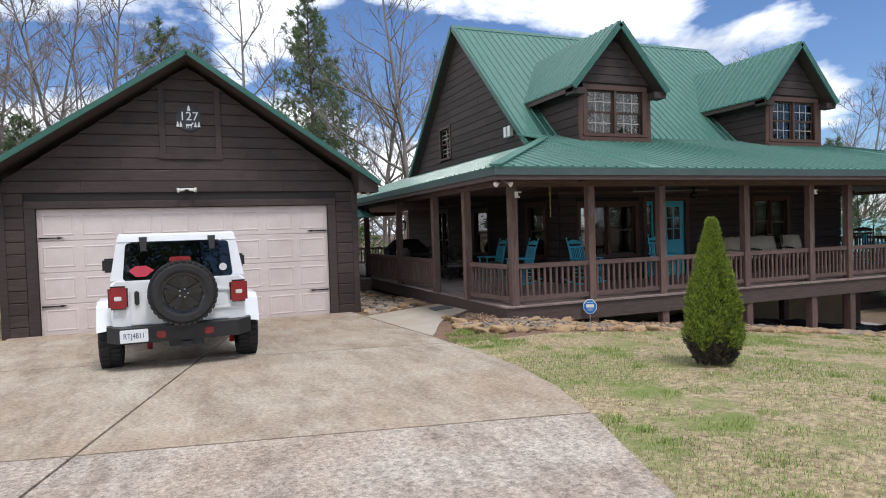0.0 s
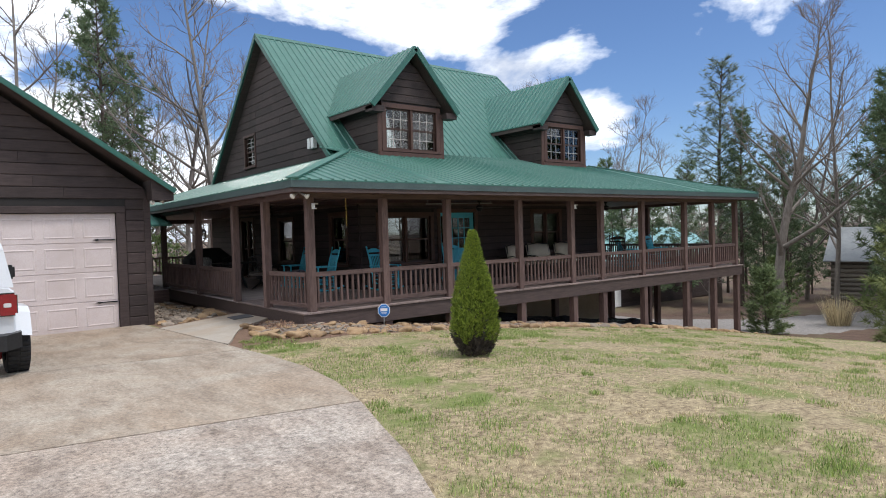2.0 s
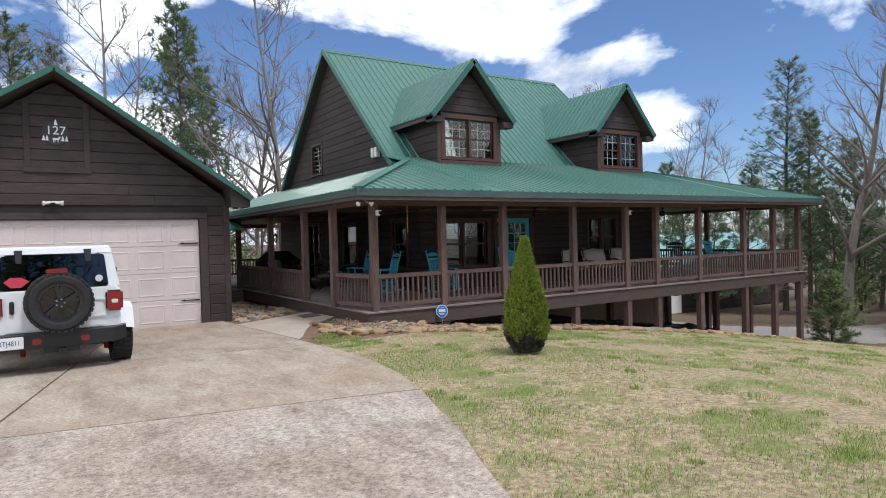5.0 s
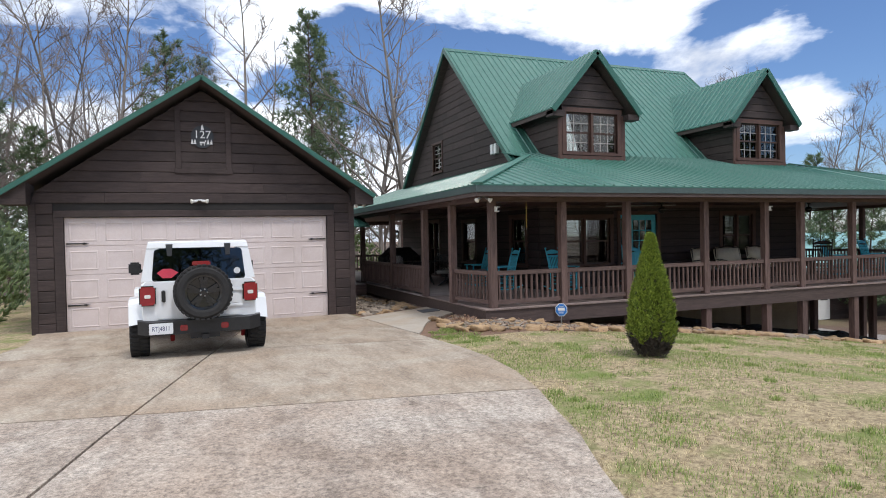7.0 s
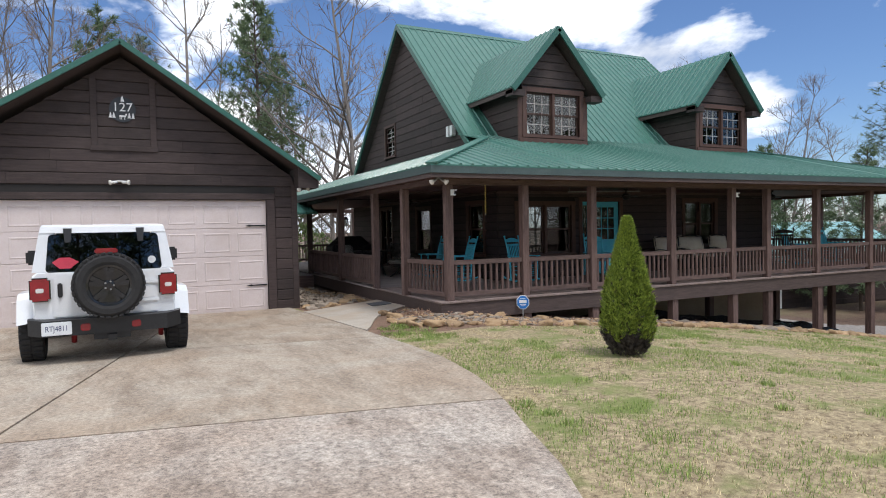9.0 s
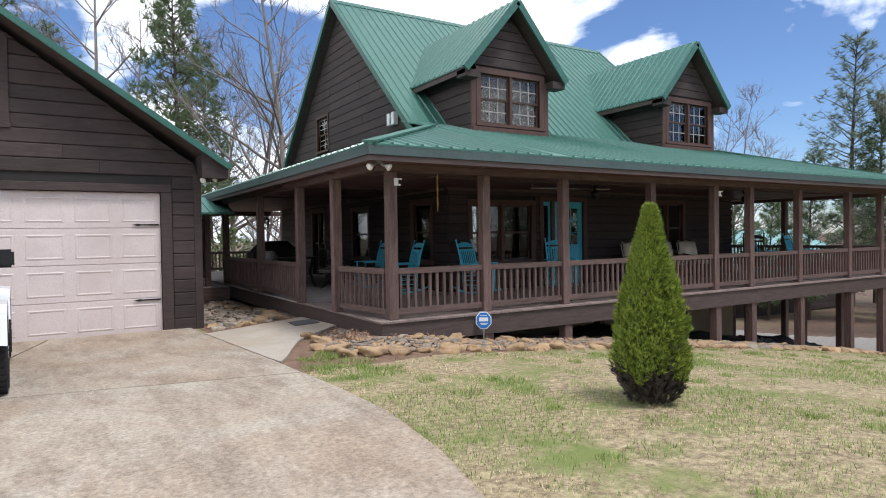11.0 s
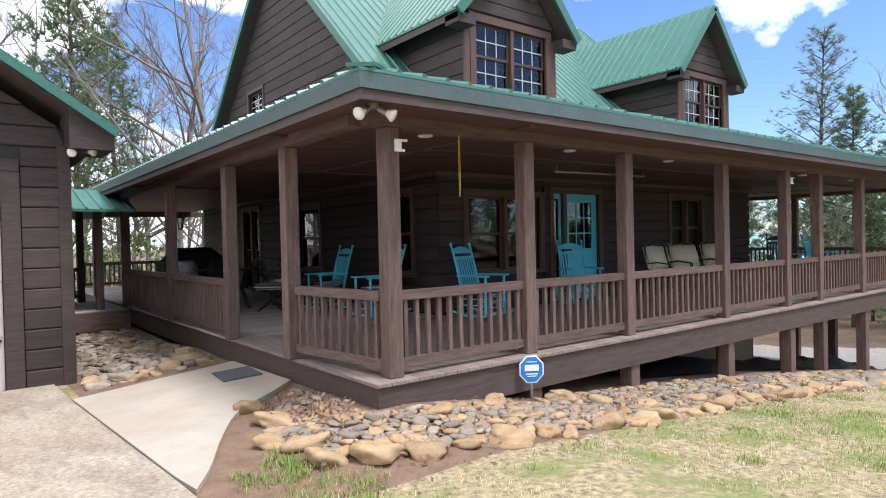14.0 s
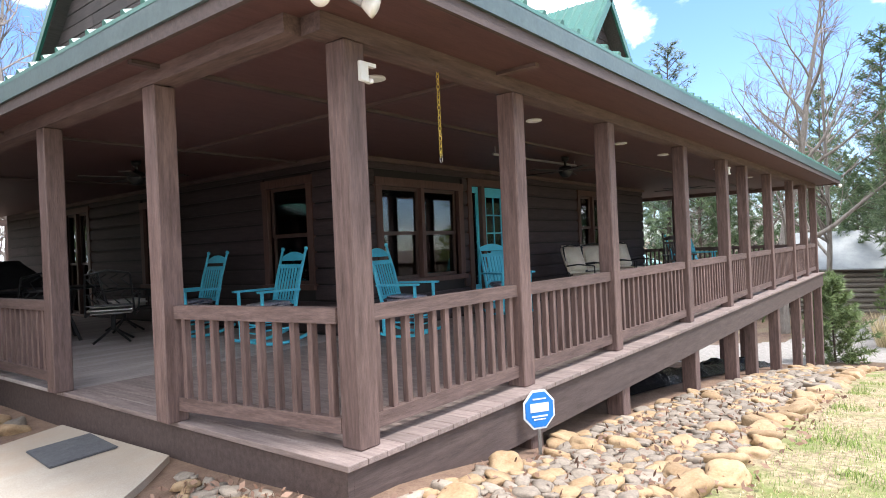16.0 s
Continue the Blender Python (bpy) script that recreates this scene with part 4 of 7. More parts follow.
# covered link between garage and porch
bx("link_floor", M_DECK, porch, (3.7, 5.19, 19.2, 22.0, 0.36, 0.44))
bx("link_rim", M_RAIL_X, porch, (3.7, 5.19, 19.13, 19.19, 0.08, 0.43))
for x, y in ((4.0, 21.9), (4.75, 21.9), (4.75, 19.6)):
    o = new("porch_post", post_mesh(0.44, 2.42, 0.07))
    o.parent = porch
    o.location = (x, y, 0)
lroof = part("link_roof", (lambda b: (slab(b, [(3.66, 18.9, 2.36), (5.3, 18.9, 2.36), (5.3, 20.6, 2.85), (3.66, 20.6, 2.85)], (0, 0, -0.05)), slab(b, [(3.66, 20.6, 2.85), (5.3, 20.6, 2.85), (5.3, 22.3, 2.36), (3.66, 22.3, 2.36)], (0, 0, -0.05)), b)[-1])(B()), M_ROOF, porch)
for i in range(7):
    bm = B()
    x = 3.75 + i * 0.24
    beam(bm, (x, 18.9, 2.37), (x, 20.6, 2.86), 0.035, 0.03)
    part("roof_rib", bm, M_ROOF, lroof)
railing((4.07, 21.9), (4.68, 21.9))

# ---- trees and plants ----
def leafy(name, dark, light, rough=0.65, trans=0.25):
    m = bpy.data.materials.new(name)
    m.use_nodes = True
    n, l = m.node_tree.nodes, m.node_tree.links
    b = n["Principled BSDF"]
    g = n.new("ShaderNodeNewGeometry")
    r = ramp(n, [(0.0, dark), (1.0, light)])
    l.new(g.outputs["Random Per Island"], r.inputs[0])
    l.new(r.outputs[0], b.inputs["Base Color"])
    b.inputs["Roughness"].default_value = rough
    b.inputs["Subsurface Weight"].default_value = 0.0
    t = n.new("ShaderNodeBsdfTranslucent")
    l.new(r.outputs[0], t.inputs[0])
    mx = n.new("ShaderNodeMixShader")
    mx.inputs[0].default_value = trans
    l.new(b.outputs[0], mx.inputs[1])
    l.new(t.outputs[0], mx.inputs[2])
    l.new(mx.outputs[0], n["Material Output"].inputs[0])
    return m


M_BARK = mat("grey_bark", (0.13, 0.11, 0.095), (0.29, 0.255, 0.225), 4.0, 0.9, stretch=(3, 3, 0.6), bump=0.5, fine=30, distance=0.03)
M_TWIG = mat("brown_twigs", (0.15, 0.12, 0.105), (0.26, 0.215, 0.19), 3.0, 0.9, bump=0.0)
M_PBARK = mat("pine_bark", (0.055, 0.040, 0.032), (0.12, 0.09, 0.072), 4.0, 0.9, stretch=(3, 3, 0.6), bump=0.5, fine=30, distance=0.03)
M_NEEDLE = leafy("pine_needles", (0.08, 0.13, 0.07), (0.21, 0.27, 0.14), trans=0.35)
M_NEEDLE_BLUE = leafy("blue_pine_needles", (0.11, 0.155, 0.12), (0.23, 0.29, 0.21), trans=0.35)
M_CEDAR = leafy("young_cedar_leaf", (0.13, 0.17, 0.05), (0.27, 0.30, 0.11))
M_ARBOR = leafy("arborvitae_leaf", (0.045, 0.098, 0.018), (0.43, 0.52, 0.085), trans=0.35)
M_BUSH = leafy("spring_leaf", (0.09, 0.14, 0.05), (0.22, 0.28, 0.11))
M_STRAW = leafy("dry_grass", (0.22, 0.155, 0.075), (0.88, 0.75, 0.47), trans=0.15)
M_GRASS = leafy("green_grass", (0.10, 0.17, 0.035), (0.36, 0.45, 0.12), trans=0.2)


class Net:
    """Fast gathering of tubes and blades into one mesh."""

    def __init__(self):
        self.v, self.f = [], []

    def tube(self, pts, radii, sides):
        ref, base = None, len(self.v)
        for i, p in enumerate(pts):
            d = (pts[min(i + 1, len(pts) - 1)] - pts[max(i - 1, 0)]).normalized()
            s = d.orthogonal().normalized() if ref is None else (ref - d * ref.dot(d)).normalized()
            ref = s
            t = d.cross(s)
            for k in range(sides):
                a = k * math.tau / sides
                self.v.append(p + (s * math.cos(a) + t * math.sin(a)) * radii[i])
        for i in range(len(pts) - 1):
            for k in range(sides):
                a, b = base + i * sides + k, base + i * sides + (k + 1) % sides
                self.f.append((a, b, b + sides, a + sides))

    def blade(self, p, d, side, length, width):
        n = len(self.v)
        self.v += [p - side * width, p + side * width, p + d * length]
        self.f.append((n, n + 1, n + 2))

    def mesh(self, name, material, smooth_it=False):
        me = bpy.data.meshes.new(name)
        me.from_pydata([tuple(v) for v in self.v], [], self.f)
        me.materials.append(material)
        if smooth_it:
            me.polygons.foreach_set("use_smooth", [True] * len(self.f))
        return me


def rand_dir(r):
    z, a = r.uniform(-1, 1), r.uniform(0, math.tau)
    q = math.sqrt(1 - z * z)
    return Vector((q * math.cos(a), q * math.sin(a), z))


def grow(r, start, d, length, r0, r1, segs, wander, lift):
    pts, radii, p = [start], [r0], start.copy()
    for i in range(segs):
        d = (d + rand_dir(r) * wander + Vector((0, 0, lift))).normalized()
        p = p + d * (length / segs)
        pts.append(p)
        radii.append(r0 + (r1 - r0) * (i + 1) / segs)
    return pts, radii, d


def along(pts, t):
    k = t * (len(pts) - 1)
    i = min(int(k), len(pts) - 2)
    return pts[i].lerp(pts[i + 1], k - i), (pts[i + 1] - pts[i]).normalized()


def bare_meshes(seed, girth=0.145):
    """A leafless tree about 1 unit x 16 m tall: trunk with main limbs, and a crown of fine branches."""
    r = random.Random(seed)
    trunk, crown = Net(), Net()
    H = 16.0
    pts, radii, _ = grow(r, Vector((0, 0, -0.4)), Vector((0, 0, 1)), H, girth, 0.018, 12, 0.08, 0.03)
    trunk.tube(pts, radii, 8)
    limbs = []
    for i in range(21):
        t = r.uniform(0.25, 0.97) if i > 2 else r.uniform(0.2, 0.4)
        p, d = along(pts, t)
        a = r.uniform(0, math.tau)
        out = Vector((math.cos(a), math.sin(a), r.uniform(0.5, 1.3))).normalized()
        ln = H * 0.40 * (1.08 - t) * r.uniform(0.7, 1.25) + 0.7
        lp, lr, _ = grow(r, p, out, ln, girth * (1 - t) * 0.55 + 0.016, 0.010, 6, 0.16, 0.06)
        trunk.tube(lp, lr, 5)
        limbs.append((lp, ln))
    for lp, ln in limbs:
        for _ in range(6):
            t = r.uniform(0.25, 1.0)
            p, d = along(lp, t)
            o = (d + rand_dir(r) * 0.8 + Vector((0, 0, 0.15))).normalized()
            l2 = ln * 0.42 * (1.15 - t) + 0.4
            bp, br, _ = grow(r, p, o, l2, 0.02, 0.006, 4, 0.2, 0.05)
            crown.tube(bp, br, 3)
            for _ in range(4):
                t2 = r.uniform(0.25, 1.0)
                p2, d2 = along(bp, t2)
                o2 = (d2 + rand_dir(r) * 0.8).normalized()
                cp, cr, _ = grow(r, p2, o2, l2 * 0.45 + 0.15, 0.009, 0.004, 2, 0.2, 0.05)
                crown.tube(cp, cr, 3)
                for _ in range(2):
                    p3, d3 = along(cp, r.uniform(0.3, 1))
                    dd = (d3 + rand_dir(r) * 0.8).normalized()
                    crown.blade(p3, dd, dd.orthogonal().normalized(), 0.3 + 0.3 * r.random(), 0.006)
    return trunk.mesh("trunk", M_BARK, True), crown.mesh("crown", M_TWIG)


def pine_meshes(seed, needles, H=14.0, low=0.26, wide=0.27, dense=1.0, size=0.34):
    r = random.Random(seed)
    trunk, crown = Net(), Net()
    pts, radii, _ = grow(r, Vector((0, 0, -0.4)), Vector((0, 0, 1)), H, 0.17 * H / 14, 0.015, 10, 0.03, 0.05)
    trunk.tube(pts, radii, 8)
    n = int(62 * dense)
    for i in range(n):
        t = low + (0.985 - low) * (i + r.random()) / n
        p, d = along(pts, t)
        a = i * 2.4 + r.uniform(-0.5, 0.5)
        out = Vector((math.cos(a), math.sin(a), r.uniform(-0.05, 0.45) + 0.5 * t)).normalized()
        shape = (1.02 - t) ** 0.75 * (0.55 + 0.45 * smooth(low, low + 0.25, t))
        ln = H * wide * shape * r.uniform(0.45, 1.3) + 0.25
        lp, lr, _ = grow(r, p, out, ln, 0.035 * H / 14, 0.006, 4, 0.1, 0.05)
        trunk.tube(lp, lr, 3)
        for _ in range(int(5 + ln * 5)):
            q, dq = along(lp, r.uniform(0.25, 1.0) ** 0.7)
            q = q + rand_dir(r) * 0.16 * ln * (H / 14)
            c = (dq * 0.7 + rand_dir(r) * 0.6 + Vector((0, 0, 0.35))).normalized()
            for _ in range(11):
                dd = (c * 0.7 + rand_dir(r)).normalized()
                crown.blade(q, dd, dd.orthogonal().normalized(), size * r.uniform(0.6, 1.2), 0.023 * size / 0.34)
    return trunk.mesh("trunk", M_PBARK, True), crown.mesh("crown", needles)


def plant(name, meshes, label, category, group=""):
    e = thing(name, label, category, group)
    for part_name, me in zip(("trunk", "crown"), meshes):
        o = new(part_name, me)
        o.parent = e
    return e


def set_tree(kind, base, x, y, height, unit, turn):
    m = pose(x, y, ground(x, y), 0, 0, turn)
    s = height / unit
    for o in (base,):
        t = copy_thing(o, m)
        t.scale = (s, s, s)
        return t


BARE = [plant("bare_tree", bare_meshes(11 + k), "tall leafless grey-barked deciduous tree at the wood's edge", "tree", "bare trees round the house") for k in range(4)]
OAK = plant("bare_tree", bare_meshes(18, 0.29), "thick grey-barked leafless oak with crooked limbs", "tree", "bare trees round the house")
PINE = [plant("pine_tree", pine_meshes(31 + k, M_NEEDLE if k % 2 == 0 else M_NEEDLE_BLUE, dense=1.0 + 0.2 * k), "tall green pine with open whorled branches", "tree", "pines round the house") for k in range(3)]
BUSHY = plant("pine_tree", pine_meshes(77, M_NEEDLE, 9.0, 0.12, 0.24, 1.3, 0.30), "dense dark green young pine", "tree", "pines round the house")
TREES = [(-6.7, 33.6, 14.9, 'b'), (-6.0, 37.9, 17.6, 'b'), (-3.6, 36.2, 17.5, 'b'), (-6.1, 45.9, 16.6, 'b'), (2.5, 40.3, 21.1, 'b')]
TREES += [(0.9, 55.3, 20.9, 'b'), (-1.4, 48.3, 18.9, 'p'), (0.6, 58.4, 20.4, 'p'), (6.7, 35.8, 16.3, 'p'), (9.6, 43.3, 15.9, 'p')]
TREES += [(10.5, 32.7, 19.9, 'b'), (11.8, 40.7, 20.5, 'b'), (16.2, 47.7, 18.7, 'b'), (12.8, 50.8, 21.6, 'b'), (-6.3, 30.6, 7.7, 's')]
TREES += [(-8.6, 32.3, 10.9, 's'), (7.0, 60.0, 23.0, 'b'), (-3.9, 60.2, 20.1, 'b'), (-10.3, 34.7, 14.2, 'b'), (-11.0, 39.6, 14.1, 'b')]
TREES += [(40.3, 38.0, 19.0, 'b'), (49.5, 34.6, 17.0, 'b'), (48.9, 37.3, 16.2, 'b'), (51.1, 30.6, 13.6, 'b'), (37.8, 34.9, 18.1, 'b')]
TREES += [(36.9, 19.2, 15.2, 'p'), (30.1, 12.7, 13.8, 'o'), (33.8, 11.6, 14.1, 'b'), (40.8, 15.8, 14.6, 'b'), (38.6, 9.7, 13.6, 'p')]
TREES += [(47.4, 15.1, 11.3, 'b'), (46.0, 13.1, 13.1, 'p'), (29.4, 5.6, 8.7, 's'), (37.5, 5.9, 13.0, 'p'), (46.0, 18.9, 7.5, 's')]
TREES += [(51.6, 18.3, 7.3, 's'), (27.6, 4.2, 6.8, 's'), (39.7, 4.7, 13.6, 'b'), (33.9, 2.8, 10.2, 'p'), (46.6, 22.3, 9.2, 's'), (34.5, 9.0, 9.5, 'p'), (41.5, 11.0, 8.0, 's')]
TREES += [(30.2, 8.0, 10.5, 's'), (31.5, 6.4, 12.0, 'p'), (27.8, 5.9, 8.5, 's'), (33.0, 8.0, 12.5, 'p')]
tr = random.Random(8)
# trees across the drive, behind the walker, and the farther woods
for k in range(16):
    a = radians(180 + 150 * (k / 15 - 0.5)) + math.pi
    TREES.append((26 * math.sin(a + math.pi) * tr.uniform(0.9, 1.5), -24 * tr.uniform(0.9, 1.6), tr.uniform(10, 16), "bpb"[k % 3]))
for k in range(64):
    a = radians(-38 + 150 * (k + tr.random()) / 64)
    d = tr.uniform(58, 96)
    TREES.append((d * math.sin(a), d * math.cos(a) + 3, tr.uniform(7, 13) if k % 2 else tr.uniform(10, 15), "bspb"[k % 4]))
for k in range(34):
    a = radians(52 + 46 * (k + tr.random()) / 34)
    d = tr.uniform(31, 54)
    TREES.append((d * math.sin(a) + 1, d * math.cos(a) + 1, tr.uniform(5, 9.5) if k % 3 else tr.uniform(8, 12), "spsb"[k % 4]))
for k in range(12):
    a = radians(-22 + 44 * (k + tr.random()) / 12)
    d = tr.uniform(38, 60)
    TREES.append((d * math.sin(a), d * math.cos(a), tr.uniform(14, 21), "b"))
for k in range(26):
    TREES.append((-34 + 3.1 * k + tr.uniform(-1.2, 1.2), -17 - tr.uniform(0, 9), tr.uniform(9, 15), "psbp"[k % 4]))
counts = {"b": 0, "p": 0, "s": 0, "o": 0}
for x, y, h, k in TREES:
    i = counts[k]
    counts[k] += 1
    src, unit = (BARE[i % 4], 16.0) if k == "b" else (OAK, 16.0) if k == "o" else (PINE[i % 3], 14.0) if k == "p" else (BUSHY, 9.0)
    set_tree(k, src, x, y, h, unit, tr.uniform(0, 360))
for o in (*BARE, OAK, *PINE, BUSHY):
    for c in o.children:
        bpy.data.objects.remove(c)
    bpy.data.objects.remove(o)


def spray_shrub(name, label, category, H, R, count, material, x, y, size, profile, trunk_r=0.04, dead=None):
    """A dense evergreen of many small upright leaf sprays over a dark core of stems."""
    r = random.Random(len(name) + count)
    e = thing(name, label, category, at=pose(x, y, ground(x, y) + 0.02))
    stem, crown, dry = Net(), Net(), Net()
    pts, radii, _ = grow(r, Vector((0, 0, -0.1)), Vector((0, 0, 1)), H * 0.9, trunk_r, 0.006, 6, 0.04, 0.05)
    stem.tube(pts, radii, 6)
    for k in range(int(count / 40)):
        t = r.uniform(0.08, 0.95)
        a = r.uniform(0, math.tau)
        q = profile(t) * R * 0.85
        stem.tube([Vector((0, 0, max(t - 0.1, 0.03) * H)), Vector((math.cos(a) * q, math.sin(a) * q, t * H))], [0.008, 0.003], 3)
    for k in range(count):
        t = r.random() ** 0.85
        a = r.uniform(0, math.tau)
        lump = 1 + 0.24 * noise.noise((math.cos(a) * 2.9, math.sin(a) * 2.9, t * H * 5.0))
        q = profile(t) * R * lump * (1 - 0.55 * r.random() ** 3)
        p = Vector((math.cos(a) * q, math.sin(a) * q, t * H))
        rad = Vector((math.cos(a), math.sin(a), 0))
        c = (rad * r.uniform(0.2, 0.9) + Vector((0, 0, r.uniform(0.5, 1.0))) + rand_dir(r) * 0.3).normalized()
        side = c.cross(rad_side(rad, r)).normalized()
        net = dry if dead and t < 0.15 + 0.09 * noise.noise((math.cos(a) * 2.0, math.sin(a) * 2.0, 9)) + r.uniform(-0.03, 0.02) or dead and r.random() < 0.02 else crown
        for j in range(5):
            dd = (c + side * (j - 2) * 0.32 + rand_dir(r) * 0.12).normalized()
            w = c.cross(side).normalized() * 0.3 + side
            net.blade(p + c * size * 0.12 * j * 0.4, dd, w.normalized(), size * r.uniform(0.6, 1.1), size * 0.13)
    for nm, net, m in (("trunk", stem, M_PBARK), ("crown", crown, material), ("dead_base", dry, dead)):
        if not net.v:
            continue
        o = new(nm, net.mesh(nm, m))
        o.parent = e
    return e


def rad_side(rad, r):
    return (rad + rand_dir(r) * 0.7).normalized()


def arbor_girth(t):
    """Half width of the clipped teardrop shape over its height."""
    if t < 0.22:
        return 0.58 + 0.42 * math.sin(t / 0.22 * math.pi / 2)
    return max(0.035, math.cos(min((t - 0.22) / 0.80, 1) * math.pi / 2) ** 0.92 * (1 - 0.22 * smooth(0.35, 0.8, t)))


M_DEADLEAF = leafy("dead_lower_leaf", (0.035, 0.03, 0.028), (0.10, 0.085, 0.075), trans=0.1)
spray_shrub("arborvitae", "dense conical green arborvitae with yellow-green tips in the lawn", "shrub", 1.62, 0.288, 11500, M_ARBOR, 5.64, 5.86, 0.06,
            arbor_girth, dead=M_DEADLEAF)
for nm, seed, m, hh, ww, sz, dn, x, y, lb in (("young_pine", 91, M_BUSH, 2.7, 0.34, 0.20, 2.0, 23.6, 10.3, "bushy young pine beside the gravel drive"), ("young_cedar", 92, M_CEDAR, 4.3, 0.36, 0.26, 1.5, 22.2, 5.6, "feathery yellow-green young cedar at the lawn's edge")):
    e = plant(nm, pine_meshes(seed, m, hh, 0.06, ww, dn, sz), lb, "tree")
    e.matrix_world = pose(x, y, ground(x, y))
br = random.Random(3)
for x, y, h in ((-5.2, 17.5, 1.9), (-5.6, 20.5, 2.6), (-6.4, 23.5, 3.0), (-4.8, 25.5, 2.2), (-7.5, 19.5, 2.4), (2.5, 27, 2.4), (5.0, 30, 3.0), (8, 31.5, 2.6), (26.0, 30, 2.6), (45, 19.0, 3.4), (35, 15, 2.6), (29, 24, 3.2), (34, 4, 2.4), (31.5, 8.6, 2.2)):
    spray_shrub("wild_shrub", "loose spring-green shrub in the woodland edge", "shrub", h, h * 0.55, 700 + int(br.random() * 50), M_BUSH if br.random() < 0.6 else M_NEEDLE, x, y, 0.2, lambda t: math.sin(math.pi * min(0.93, t * 0.8 + 0.18)), 0.03)


# ---- grass: straw-coloured sward, green tufts ----
def on_lawn(x, y):
    if x > 22 or y < -4:
        return False
    edge = 9.0 if x > 4.6 else 9.3
    if y > edge - 0.1 or x < 3.9 and y > 9.4:
        return False
    right = 0.9
    for (x0, y0), (x1, y1) in zip(DRIVE[7:20], DRIVE[8:20]):
        if y0 <= y <= y1:
            right = x0 + (x1 - x0) * (y - y0) / (y1 - y0)
    return x > right + 0.03


gr = random.Random(12)
straw, green = Net(), Net()


def grass_blade(net, x, y, h, w):
    a = gr.uniform(0, math.tau)
    lean = gr.uniform(0.2, 1.0)
    d = Vector((math.cos(a) * lean, math.sin(a) * lean, 1)).normalized()
    net.blade(Vector((x, y, ground(x, y))), d, Vector((-math.sin(a), math.cos(a), 0)), h, w)


for k in range(230000):
    u = gr.random()
    x, y = (1.5 + 10.5 * u ** 1.3, gr.uniform(-1.0, 9.3)) if k % 4 else (gr.uniform(2, 22), gr.uniform(-4, 9.2))
    if not on_lawn(x, y):
        continue
    patch = noise.noise((x * 0.55, y * 0.55, 2)) + 0.6 * noise.noise((x * 1.7, y * 1.7, 7)) + 0.45 * noise.noise((x * 5.0, y * 5.0, 3))
    clump = noise.noise((x * 4.2, y * 4.2, 31)) + 0.8 * noise.noise((x * 9.5, y * 9.5, 33))
    near_edge = y > 8.0 or x < 4.6
    if patch + (0.25 if near_edge else 0) > 0.14 + gr.uniform(-0.18, 0.26):
        grass_blade(green, x, y, gr.uniform(0.02, 0.05), 0.003)
    elif clump > gr.uniform(-0.22, 0.16) and noise.noise((x * 0.8, y * 0.8, 15)) + 0.5 * noise.noise((x * 2.6, y * 2.6, 19)) < 0.22 + gr.uniform(-0.1, 0.12):
        grass_blade(straw, x, y, gr.uniform(0.012, 0.036), 0.003)
for k in range(170):
    u = gr.random()
    cx, cy = 2.0 + 12 * u ** 1.2, gr.uniform(0, 9.0)
    if not on_lawn(cx, cy):
        continue
    rad = gr.uniform(0.07, 0.26)
    for j in range(int(60 + 500 * rad)):
        a, q = gr.uniform(0, math.tau), rad * math.sqrt(gr.random())
        x, y = cx + q * math.cos(a), cy + q * math.sin(a)
        if on_lawn(x, y):
            grass_blade(green, x, y, gr.uniform(0.035, 0.09) * (1.1 - 0.5 * q / rad), 0.0035)
for k in range(60):
    cx, cy, rad = gr.uniform(3.75, 4.6), gr.uniform(8.3, 10.1), gr.uniform(0.06, 0.17)
    if cx < 3.72 + max(cy - 9.7, 0) * 0.5 + rad:
        continue
    for j in range(int(40 + 350 * rad)):
        a, q = gr.uniform(0, math.tau), rad * math.sqrt(gr.random())
        grass_blade(green, cx + q * math.cos(a), cy + q * math.sin(a), gr.uniform(0.025, 0.06), 0.0035)
tagged(new("dry_grass", straw.mesh("dry_grass", M_STRAW)), "short straw-coloured dormant grass of the lawn", "grass", kind="stuff")
tagged(new("green_grass", green.mesh("green_grass", M_GRASS)), "fresh green grass tufts scattered over the lawn", "grass", kind="stuff")

# ---- stones ----
def stone_mat(name, c1, c2, vary):
    return mat(name, c1, c2, 7.0, 0.85, bump=0.35, fine=60, vary=vary, distance=0.01)


M_TANSTONE = stone_mat("tan_stone", (0.27, 0.165, 0.082), (0.42, 0.30, 0.18), 0.25)
M_GREYSTONE = stone_mat("grey_stone", (0.18, 0.147, 0.115), (0.33, 0.272, 0.215), 0.35)
STONES = []
sr = random.Random(21)
for k in range(16):
    bm = B()
    bmesh.ops.create_icosphere(bm, subdivisions=3 if k < 8 else 2, radius=1.0)
    ax = (1.0, sr.uniform(0.55, 0.9), sr.uniform(0.36, 0.52) if k < 8 else sr.uniform(0.24, 0.40))
    for v in bm.verts:
        f = 1 + 0.42 * noise.noise(v.co * 1.1 + Vector((k * 7, 0, 0))) + 0.06 * noise.noise(v.co * 3 + Vector((k * 5, 3, 0)))
        q = Vector((max(-0.8, min(0.8, v.co.x)), max(-0.84, min(0.84, v.co.y)), max(-0.72, min(0.72, v.co.z)))) * 1.22
        v.co = Vector((q.x * ax[0] * f, q.y * ax[1] * f, q.z * ax[2] * f))
    STONES.append([mesh_of(bm.copy(), m, "stone", True) for m in (M_TANSTONE, M_GREYSTONE)])
    bm.free()
bed = thing("stone_bed", "bed of tan and grey river stones along the porch", "stones")
